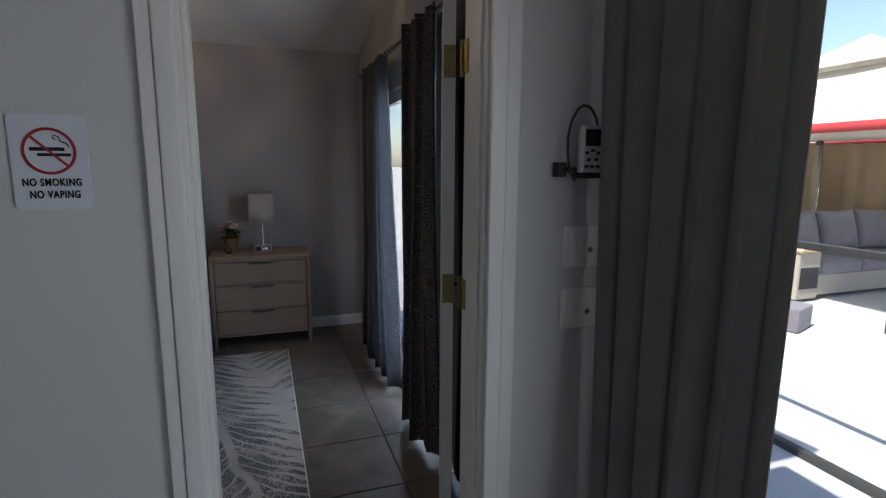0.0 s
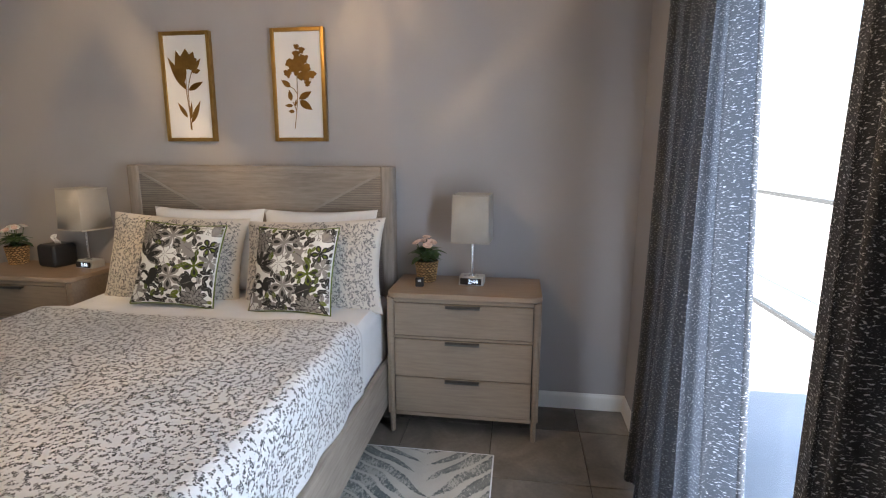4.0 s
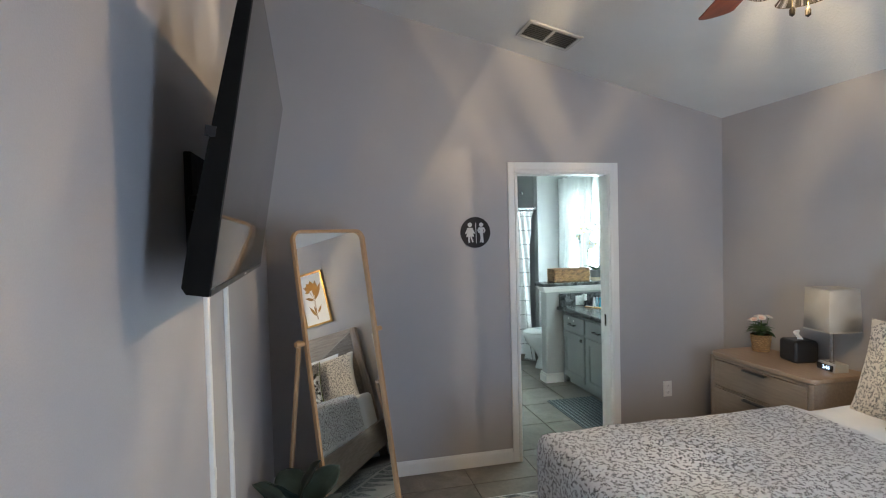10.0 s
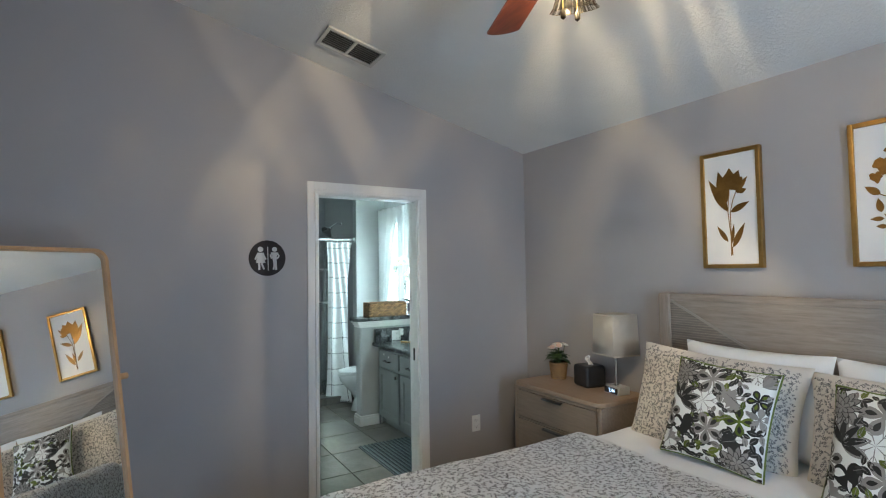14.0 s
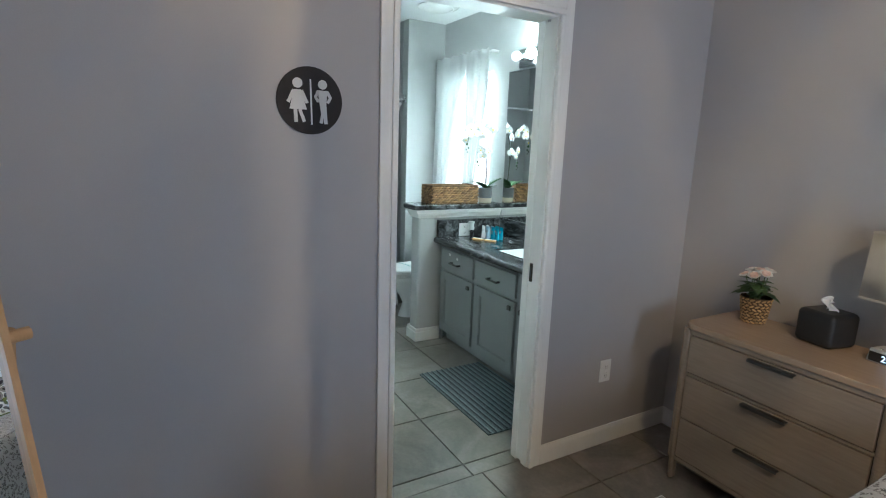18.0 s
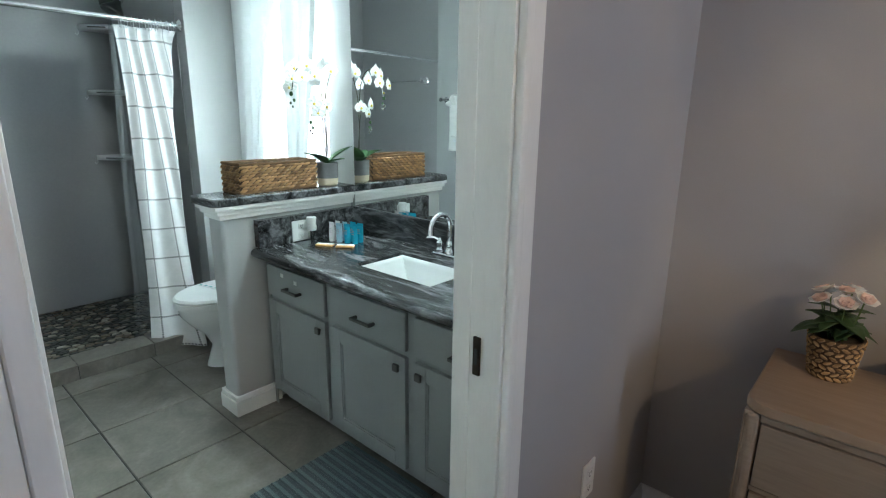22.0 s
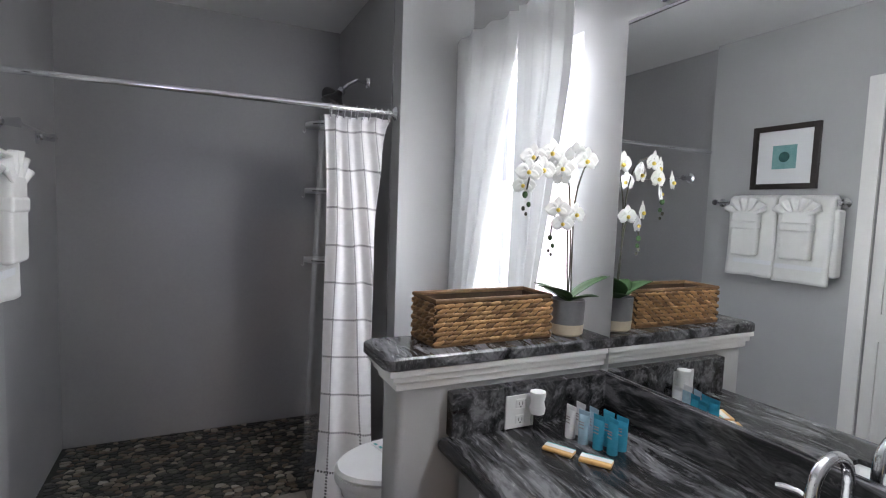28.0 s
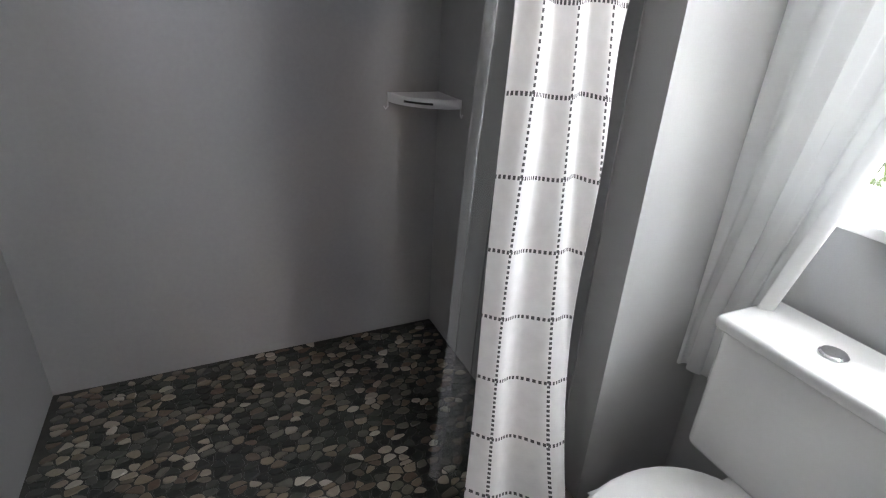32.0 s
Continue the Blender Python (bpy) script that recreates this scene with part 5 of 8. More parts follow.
# ---------------------------------------------------------------- curtains
def fleck_material(name, through_share):
    ma = material(name, 0.95)
    n = Net(ma)
    v = n.coords("UV", (1, 1, 1))
    ground = n.ramp(n.noise(v, 40), (0.3, (0.028, 0.028, 0.030)), (0.7, (0.060, 0.060, 0.064)))
    fl = n.noise(n.coords("UV", (75, 270, 1)), 1.0, 2.0, 0.5, 0.3)
    fleck = n.step(fl, 0.60, 0.64)
    spot = n.step(n.noise(n.coords("UV", (190, 480, 1)), 1.0, 2.0), 0.62, 0.68)
    n.base(n.mix(n.math("MULTIPLY", n.math("MAXIMUM", fleck, n.math("MULTIPLY", spot, 0.5)), 0.85), ground, (0.80, 0.81, 0.84)))
    n.bump(fl, 0.5, 0.001)
    tr, mx = n.add("BsdfTranslucent"), n.add("MixShader")
    n.links.new(n.mix(fleck, (0.26, 0.28, 0.31), (0.85, 0.87, 0.90)), tr.inputs[0])
    mx.inputs[0].default_value = through_share
    n.links.new(n.bsdf.outputs[0], mx.inputs[1]), n.links.new(tr.outputs[0], mx.inputs[2]), n.links.new(mx.outputs[0], n.nodes["Material Output"].inputs[0])
    return ma


FLECK = fleck_material("charcoal_flecked_curtain", 0.48)
FLECKLINED = fleck_material("lined_flecked_curtain", 0.05)
LINING = cloth("charcoal_curtain_lining", (0.05, 0.052, 0.055), (0.08, 0.082, 0.085), 8, 500)


def curtain(p0, p1, z0, z1, folds, amp, width, flare=1.0, seed=0, gather=0.75, nu=120, nv=24):
    """Hanging cloth between two plan points, with rounded folds that open towards the hem."""
    a, b = Vector(p0), Vector(p1)
    along = (b - a).normalized()
    side = Vector((along.y, -along.x))
    length = (b - a).length

    def at(u, v):
        open_ = gather + (1 - gather) * (1 - v)
        ph = 2 * math.pi * folds * (u + 0.02 * math.sin(5 * u + seed))
        s = (u - 0.5) * length * (open_ + (flare - 1) * (1 - v)) + length / 2 + 0.012 * math.cos(ph * 2) * (0.4 + 0.6 * (1 - v))
        d = amp * (0.55 + 0.45 * math.sin(3.1 * u * folds + seed)) * math.sin(ph) * (0.7 + 0.45 * (1 - v)) + 0.01 * math.sin(4 * v + 6 * u + seed)
        p = a + along * s + side * d
        return Vector((p.x, p.y, z0 + (z1 - z0) * v + 0.006 * math.sin(ph + 1)))

    return sheet(at, nu, nv, lambda u, v: (u * width, v * (z1 - z0)))


t = thing("window_curtain", "charcoal curtain with white flecks, drawn to the far side", "curtain", group="flecked bedroom curtains")
part("cloth", curtain((0.815, 2.66), (0.815, 3.62), 0.045, 2.16, 6, 0.045, 1.9, 1.02, 1, 0.60), FLECK, t, thick=0.004, angle=180)
t = thing("window_curtain", "charcoal curtain with white flecks, drawn to the door side", "curtain", group="flecked bedroom curtains")
part("cloth", curtain((0.80, 1.84), (0.815, 2.42), 0.045, 2.18, 5, 0.045, 1.5, 1.0, 2, 0.85), FLECKLINED, t, thick=0.004, angle=180)
# Charcoal lining, carried on behind the door to darken the hinge gap.
part("lining", curtain((0.872, 1.20), (0.868, 2.02), 0.05, 2.15, 3.2, 0.012, 0.9, 1.0, 3, 1.0, 40, 12), LINING, t, "plain charcoal lining", thick=0.004, angle=180)
t = thing("curtain_rod", "thin black curtain rod on wall brackets", "curtain rod")
part("rod", tube([(0.835, 1.72, 2.155), (0.835, 3.72, 2.155)], 0.0095, 10), BLACKPLASTIC, t)
for y in (1.72, 3.72):
    part("finial", ball(0.835, y, 2.155, 0.018), BLACKPLASTIC, t)
for y in (1.80, 3.64):
    part("bracket", boxes((0.83, 0.916, y - 0.006, y + 0.006, 2.135, 2.147), (0.912, 0.92, y - 0.015, y + 0.015, 2.10, 2.19), bev=0.002), BLACKPLASTIC, t)
for y in [2.70 + 0.085 * k for k in range(8)] + [1.92 + 0.085 * k for k in range(7)]:
    part("ring", tube([(0.835 + 0.017 * math.cos(a), y, 2.155 + 0.017 * math.sin(a)) for a in (2 * math.pi * k / 14 for k in range(15))], 0.0035, 6, caps=False), NICKEL, t)

t = thing("patio_curtain", "plain grey linen curtain at the patio door", "curtain")
part("cloth", curtain((0.940, 0.82), (1.010, 0.282), 0.03, 2.30, 5, 0.028, 1.4, 0.88, 4, 1.0), GREYCURTAIN, t, thick=0.004, angle=180)
t = thing("patio_curtain_rod", "thin black rod above the patio door", "curtain rod")
part("rod", tube([(0.985, -0.6, 2.31), (0.985, 0.84, 2.31)], 0.010, 10), BLACKPLASTIC, t)
for y in (-0.5, 0.80):
    part("bracket", box(0.98, 1.05, y - 0.006, y + 0.006, 2.285, 2.30, bev=0.002), BLACKPLASTIC, t)

# ---------------------------------------------------------------- television
TVBLACK = surface("matt_black_housing", (0.003, 0.003, 0.003), (0.005, 0.005, 0.005), 9, 0.6, 300, 0.1, Specular_IOR_Level=0.2)
SCREEN = surface("dark_screen_glass", (0.028, 0.027, 0.027), (0.032, 0.031, 0.031), 2, 0.06, 20, 0.0)
t = thing("television", "flat black television tilted down on a wall bracket", "television", -1.513, 1.149, 1.815, 2.3, -9.6)
w, h = 1.146, 0.649
back = [(0.0, h / 2), (-0.010, h / 2), (-0.026, h / 2 - 0.045), (-0.040, 0.02), (-0.052, -h / 2 + 0.10), (-0.050, -h / 2 + 0.012), (-0.040, -h / 2), (0.0, -h / 2)]
bm = bmesh.new()
ends = [[bm.verts.new((x * (1 - 0.02 * (k in (2, 3, 4))), y, z)) for k, (y, z) in enumerate(back)] for x in (-w / 2, w / 2)]
for k in range(len(back)):
    bm.faces.new((ends[0][k], ends[0][(k + 1) % len(back)], ends[1][(k + 1) % len(back)], ends[1][k]))
bm.faces.new(ends[0]), bm.faces.new(ends[1][::-1])
bmesh.ops.recalc_face_normals(bm, faces=bm.faces)
part("housing", bm, TVBLACK, t, "black housing, thicker towards the bottom")
part("screen", box(-w / 2 + 0.006, w / 2 - 0.006, -0.001, 0.0015, -h / 2 + 0.016, h / 2 - 0.006), SCREEN, t, "dark glossy screen")
part("lower_bezel", box(-w / 2 + 0.002, w / 2 - 0.002, -0.002, 0.0035, -h / 2 + 0.001, -h / 2 + 0.015, bev=0.001), BLACKPLASTIC, t)
part("badge", box(-0.02, 0.02, 0.003, 0.0043, -h / 2 + 0.005, -h / 2 + 0.011), SILVER, t)
part("port_cover", box(w / 2 - 0.012, w / 2 - 0.004, -0.050, -0.030, -0.02, 0.0), BLACKPLASTIC, t)
t = thing("tv_bracket", "black steel wall bracket behind the television", "bracket", -1.513, 0.97, 1.735)
part("wall_plate", box(-0.12, 0.12, 0, 0.02, -0.16, 0.11, bev=0.003), TVBLACK, t)
for x in (-0.13, 0.13):
    bm = box(x - 0.015, x + 0.015, 0.015, 0.145, -0.05, -0.01, bev=0.003)
    box(x - 0.012, x + 0.012, 0.085, 0.112, -0.12, 0.03, bm=bm)
    part("arm", bm, TVBLACK, t)
for x, z1 in ((-1.57, 1.46), (-1.875, 1.53)):
    t = thing("cable_cover", "white plastic cable duct running down the wall", "cable cover", x, Y_S, 0)
    part("duct", box(-0.013, 0.013, 0, 0.014, 0.30 if z1 > 1.5 else 0.2, z1, bev=0.003), WHITEPLASTIC, t)
    part("joint", box(-0.0145, 0.0145, 0, 0.0155, 0.86, 0.90, bev=0.002), WHITEPLASTIC, t)
    part("cord", tube([(0, 0.012, z1 - 0.01), (0.01, 0.03, z1 + 0.03), (0.05, 0.06, z1 + 0.09), (0.12, 0.07, z1 + 0.16)], 0.004, 7), BLACKPLASTIC if z1 < 1.5 else WHITEPLASTIC, t)
    if z1 > 1.5:
        part("plug_cord", tube([(0, 0.010, 0.31), (0.01, 0.02, 0.24), (-0.05, 0.05, 0.12), (-0.10, 0.06, 0.02), (-0.16, 0.04, 0.012)], 0.0035, 7), WHITEPLASTIC, t)

# ---------------------------------------------------------------- leaning mirror
t = thing("floor_mirror", "tall leaning mirror in a thin honey wood frame", "mirror", -2.539, 1.508, 0.013, 126.3, -9.76)


def rounded(w, h, r, n=7):
    pts = []
    for cx, cz, a0 in ((w / 2 - r, h - r, 0), (-w / 2 + r, h - r, 90), (-w / 2 + r, r, 180), (w / 2 - r, r, 270)):
        pts += [(cx + r * math.cos(radians(a0 + 90 * k / n)), cz + r * math.sin(radians(a0 + 90 * k / n))) for k in range(n + 1)]
    return pts


MW, MH = 0.474, 1.652
outer, inner = rounded(MW, MH, 0.055), [(x, z + 0.014) for x, z in rounded(MW - 0.028, MH - 0.028, 0.043)]
bm = bmesh.new()
rings = [[bm.verts.new((x, y, z)) for x, z in pts] for pts, y in ((outer, 0.0), (outer, -0.026), (inner, -0.026), (inner, -0.006))]
for a, b in zip(rings, rings[1:] + rings[:1]):
    for i in range(len(a)):
        bm.faces.new((a[i], a[(i + 1) % len(a)], b[(i + 1) % len(a)], b[i]))
bmesh.ops.recalc_face_normals(bm, faces=bm.faces)
part("frame", bm, MIRRORWOOD, t, "honey wood frame with rounded corners")
part("mirror_glass", prism(inner, 0.004, m=Matrix.Translation((0, -0.006, 0))), MIRROR, t, "silvered mirror glass")
part("backing", prism([(x * 0.99, z * 0.995 + 0.004) for x, z in outer], 0.004, m=Matrix.Translation((0, 0.002, 0))), BLACKPLASTIC, t)
for s in (-1, 1):
    lg = part("stand_leg", tube([(s * 0.252, 0.012, 1.09), (s * 0.252, 0.36, 0.062)], 0.0125, 8), MIRRORWOOD, t)
    part("pivot", lathe([(0, 0), (0.014, 0), (0.014, 0.05), (0, 0.05)], 12, m=pose(s * 0.232, 0.0, 1.075, 0, 90 * s)), MIRRORWOOD, lg)
part("stand_bar", tube([(-0.252, 0.30, 0.25), (0.252, 0.30, 0.25)], 0.010, 8), MIRRORWOOD, t)

# ---------------------------------------------------------------- dark-leaved plant
def broad_leaf(length, width, bend, m):
    """A rounded leaf on a short stalk, widest past its middle, with a sunken midrib."""
    def at(u, v):
        c = 2 * v - 1
        w = width / 2 * (0.03 + 0.97 * math.sin(math.pi * min(1.0, max(0.0, u - 0.10) / 0.90) ** 1.15) ** 0.62) if u > 0.10 else 0.004
        return m @ Vector((length * u, c * w, -bend * length * u * u + 0.16 * abs(c) ** 0.7 * w + 0.004 * math.sin(16 * u) * abs(c)))
    return sheet(at, 14, 8)


DARKLEAF = surface("dark_green_leaf", (0.010, 0.020, 0.016), (0.030, 0.052, 0.040), 9, 0.45, 60, 0.3)
t = thing("potted_plant", "broad dark-leaved artificial plant in a white pot", "plant", -2.215, 1.180, 0)
part("pot", lathe([(0, 0), (0.048, 0), (0.052, 0.004), (0.060, 0.115), (0.056, 0.118), (0.050, 0.10), (0, 0.10)], 28), WHITEPLASTIC, t, "plain white pot")
part("stem", tube([(0, 0, 0.08), (0.006, 0.004, 0.22), (0, 0.0, 0.40)], 0.006, 6), STEMGREEN, t)
rr = random.Random(12)
for k, (a, up, l, w, z) in enumerate([(20, 0.15, 0.24, 0.14, 0.22), (85, 0.25, 0.22, 0.13, 0.20), (150, 0.1, 0.24, 0.15, 0.24), (215, 0.2, 0.20, 0.14, 0.22), (280, 0.05, 0.24, 0.14, 0.2), (340, 0.5, 0.22, 0.13, 0.3), (50, 0.7, 0.24, 0.14, 0.32), (120, 0.75, 0.22, 0.13, 0.33), (190, 0.6, 0.24, 0.14, 0.31), (255, 0.8, 0.2, 0.12, 0.33), (310, 1.05, 0.2, 0.12, 0.36), (90, 1.25, 0.18, 0.1, 0.38), (5, -0.15, 0.2, 0.13, 0.18), (175, -0.1, 0.2, 0.13, 0.17)]):
    m = Matrix.Translation((0, 0, z * 0.8 + 0.11)) @ Matrix.Rotation(radians(a), 4, "Z") @ Matrix.Rotation(-up - 0.12, 4, "Y") @ Matrix.Rotation(rr.uniform(-0.4, 0.4), 4, "X")
    part("leaf", broad_leaf(l * 1.18, w * 1.22, 0.30, m), DARKLEAF, t, thick=0.0012)


# ---------------------------------------------------------------- rug
def rug_material():
    """Cream pile with feather-like dark strokes that fan out from slanting ribs."""
    ma = material("palm_pattern_rug", 1.0, Sheen_Weight=0.3)
    n = Net(ma)
    v = n.coords()
    nz = n.add("TexNoise")
    n.links.new(v, nz.inputs["Vector"])
    nz.inputs["Scale"].default_value = 2.2
    sc = n.add("VectorMath", operation="SCALE")
    n.links.new(nz.outputs[1], sc.inputs[0])
    sc.inputs["Scale"].default_value = 0.16
    wob = n.add("VectorMath", operation="ADD")
    n.links.new(v, wob.inputs[0]), n.links.new(sc.outputs[0], wob.inputs[1])
    xyz = n.add("SeparateXYZ")
    n.links.new(wob.outputs[0], xyz.inputs[0])
    x, y = xyz.outputs[0], xyz.outputs[1]
    lean = n.math("ADD", n.math("ADD", x, 0.25), n.math("MULTIPLY", y, 0.28))
    rib = n.math("PINGPONG", lean, 0.42)
    side = n.math("FLOOR", n.math("DIVIDE", lean, 0.42))
    period = 0.098
    veer = n.math("DIVIDE", n.math("ADD", y, n.math("MULTIPLY", n.math("POWER", rib, 0.75), 0.75)), period)
    rand = n.add("TexWhiteNoise")
    key = n.add("CombineXYZ")
    n.links.new(n.math("FLOOR", veer), key.inputs[0]), n.links.new(side, key.inputs[1])
    n.links.new(key.outputs[0], rand.inputs["Vector"])
    reach = n.math("ADD", 0.26, n.math("MULTIPLY", rand.outputs[0], 0.16))
    along = n.math("DIVIDE", rib, reach)
    body = n.math("SUBTRACT", 0.42, n.math("MULTIPLY", n.math("POWER", along, 3.0), 0.32))
    off = n.math("ABSOLUTE", n.math("SUBTRACT", n.math("FRACT", veer), 0.5))
    ragged = n.math("ADD", off, n.math("MULTIPLY", n.math("SUBTRACT", n.noise(v, 70, 3.0, 0.7), 0.5), 0.30))
    line = n.step(n.math("SUBTRACT", body, ragged), 0.0, 0.05)
    speck = n.step(n.math("ADD", n.noise(n.coords("Object", (1.0, 0.45, 1.0)), 85, 4.0, 0.75), n.math("MULTIPLY", n.noise(v, 7, 3.0), 0.55)), 0.76, 0.86)
    line = n.math("MULTIPLY", n.math("MULTIPLY", line, n.step(rib, 0.015, 0.03)), n.math("SUBTRACT", 1.0, n.math("MULTIPLY", speck, 0.8)))
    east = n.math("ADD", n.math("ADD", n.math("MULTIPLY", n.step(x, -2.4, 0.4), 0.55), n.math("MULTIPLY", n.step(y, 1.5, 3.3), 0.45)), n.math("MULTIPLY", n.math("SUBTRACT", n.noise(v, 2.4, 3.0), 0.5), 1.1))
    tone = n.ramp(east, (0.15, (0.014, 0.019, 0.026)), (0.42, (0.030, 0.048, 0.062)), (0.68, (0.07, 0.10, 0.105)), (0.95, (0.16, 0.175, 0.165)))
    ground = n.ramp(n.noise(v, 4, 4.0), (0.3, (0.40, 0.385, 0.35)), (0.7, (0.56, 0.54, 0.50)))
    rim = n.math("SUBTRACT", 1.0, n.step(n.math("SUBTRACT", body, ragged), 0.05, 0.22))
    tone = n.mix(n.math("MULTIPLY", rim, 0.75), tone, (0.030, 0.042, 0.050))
    n.base(n.mix(n.math("MULTIPLY", line, 0.95), ground, tone))
    n.bump(n.noise(v, 420, 2.0), 0.6, 0.003)
    return ma


RUG = rug_material()
t = thing("area_rug", "cream rug with dark blue-green palm strokes under the bed", "rug")
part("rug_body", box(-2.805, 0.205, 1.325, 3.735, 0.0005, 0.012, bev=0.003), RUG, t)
for d in ((-2.811, -2.805, 1.319, 3.741), (0.205, 0.211, 1.319, 3.741), (-2.805, 0.205, 1.319, 1.325), (-2.805, 0.205, 3.735, 3.741)):
    part("binding", box(*d, 0.0005, 0.010), SHEET, t, "pale woven edge")

# ---------------------------------------------------------------- ceiling fan, vent
FANWOOD = wood("red_brown_fan_wood", (0.085, 0.020, 0.008), (0.21, 0.052, 0.018), 0.3, (2, 12, 12), 4, 0.1)
FANBRONZE = surface("oil_rubbed_bronze", (0.010, 0.008, 0.006), (0.028, 0.020, 0.013), 25, 0.5, 150, 0.1, metal=0.3, Specular_IOR_Level=0.25)
FX, FY = -1.08, 2.66
FZ = 2.44
top_z = 3.245 - 0.2445 * (FY - 0.97)
fan = thing("ceiling_fan", "bronze ceiling fan with red-brown blades and three lit glass shades", "ceiling fan", FX, FY, FZ)
part("canopy", lathe([(0, top_z - FZ + 0.03), (0.072, top_z - FZ + 0.03), (0.072, top_z - FZ - 0.04), (0.05, top_z - FZ - 0.07), (0.018, top_z - FZ - 0.08)], 28), FANBRONZE, fan)
part("down_rod", lathe([(0.014, 0.12), (0.014, top_z - FZ)], 14), FANBRONZE, fan)
part("motor", lathe([(0.02, 0.17), (0.09, 0.165), (0.115, 0.15), (0.122, 0.10), (0.122, 0.045), (0.112, 0.03), (0.105, 0.02), (0.075, 0.008), (0.055, 0.0), (0.0, 0.0)], 40), FANBRONZE, fan, "dark bronze motor housing")
part("motor_ring", lathe([(0.108, 0.012), (0.128, 0.018), (0.130, 0.03), (0.122, 0.036)], 40, wave=lambda a, k: 1 + 0.012 * math.sin(20 * a)), FANBRONZE, fan, "fluted bronze ring")
part("switch_cup", lathe([(0.048, 0.0), (0.052, -0.02), (0.045, -0.05), (0.03, -0.062), (0.016, -0.07), (0.012, -0.085), (0, -0.088)], 28), FANBRONZE, fan)
for k in range(5):
    a = radians(87 + 72 * k)
    m = Matrix.Rotation(a, 4, "Z") @ Matrix.Translation((0, 0, 0.018)) @ Matrix.Rotation(radians(-11), 4, "X")
    outl = []
    for i in range(41):
        u = 0.5 - 0.5 * math.cos(math.pi * i / 40)
        outl.append((0.19 + 0.470 * u, 0.052 + 0.016 * u if 0.06 < u < 0.93 else (0.052 + 0.016 * u) * (max(0.0, 1 - ((abs(u - 0.06) / 0.06 if u < 0.5 else (u - 0.93) / 0.07)) ** 2)) ** 0.5 + 0.002))
    bm = bmesh.new()
    for s in (-0.003, 0.003):
        ring = [bm.verts.new(m @ Vector((x, y, s))) for x, y in outl] + [bm.verts.new(m @ Vector((x, -y, s))) for x, y in outl[::-1]]
        bm.faces.new(ring if s > 0 else ring[::-1])
    vs = list(bm.verts)
    half = len(vs) // 2
    for i in range(half):
        j = (i + 1) % half
        bm.faces.new((vs[i], vs[j], vs[half + j], vs[half + i]))
    bmesh.ops.recalc_face_normals(bm, faces=bm.faces)
    bl_ = part("blade", bm, FANWOOD, fan, "glossy red-brown wooden blade")
    loopp = [(0.10, 0, 0.006), (0.15, 0.010, -0.004), (0.19, 0.026, -0.008), (0.25, 0.042, -0.008), (0.280, 0.032, -0.008), (0.286, 0, -0.008), (0.280, -0.032, -0.008), (0.25, -0.042, -0.008), (0.19, -0.026, -0.008), (0.15, -0.010, -0.004), (0.10, 0, 0.006)]
    part("blade_iron", tube([m @ Vector(p) for p in loopp], 0.0065, 7), FANBRONZE, bl_, "looped bronze blade iron")
    part("screw", lathe([(0, -0.012), (0.005, -0.010), (0.005, -0.004), (0, -0.004)], 8, m=m @ Matrix.Translation((0.245, 0.02, 0))), BRASS, bl_)


def shade_glass():
    """Clear glass with bands tinted round the bell, added to cast soft light streaks."""
    ma = bpy.data.materials.new("streak_banded_glass")
    ma.use_nodes = True
    n = Net(ma)
    xyz = n.add("SeparateXYZ")
    n.links.new(n.add("TexCoord").outputs["UV"], xyz.inputs[0])
    ring = n.add("CombineXYZ")
    n.links.new(n.math("MULTIPLY", n.math("SINE", n.math("MULTIPLY", xyz.outputs[0], 6.2832)), 0.95), ring.inputs[0])
    n.links.new(n.math("MULTIPLY", n.math("COSINE", n.math("MULTIPLY", xyz.outputs[0], 6.2832)), 0.95), ring.inputs[1])
    col = n.ramp(n.noise(ring.outputs[0], 8.0, 3.0, 0.70), (0.46, (0.14, 0.125, 0.10)), (0.54, (0.38, 0.35, 0.30)), (0.60, (1.0, 0.97, 0.92)))
    clear, shine, mx, face = n.add("BsdfTransparent"), n.add("BsdfGlossy"), n.add("MixShader"), n.add("LayerWeight")
    face.inputs[0].default_value = 0.5
    gloss = n.math("MULTIPLY_ADD", n.math("POWER", face.outputs["Facing"], 3.0), 0.55, 0.03)
    shine.inputs["Roughness"].default_value = 0.08
    n.links.new(col, clear.inputs[0])
    n.links.new(gloss, mx.inputs[0]), n.links.new(clear.outputs[0], mx.inputs[1]), n.links.new(shine.outputs[0], mx.inputs[2])
    milk, mx2 = n.add("BsdfTranslucent"), n.add("MixShader")
    milk.inputs[0].default_value = (0.95, 0.82, 0.60, 1)
    mx2.inputs[0].default_value = 0.008
    n.links.new(mx.outputs[0], mx2.inputs[1]), n.links.new(milk.outputs[0], mx2.inputs[2])
    n.links.new(mx2.outputs[0], n.nodes["Material Output"].inputs[0])
    n.nodes.remove(n.bsdf)
    return ma


SHADEGLASS = shade_glass()
RIMGLASS = glass("rolled_glass_rim", (0.80, 0.72, 0.58))


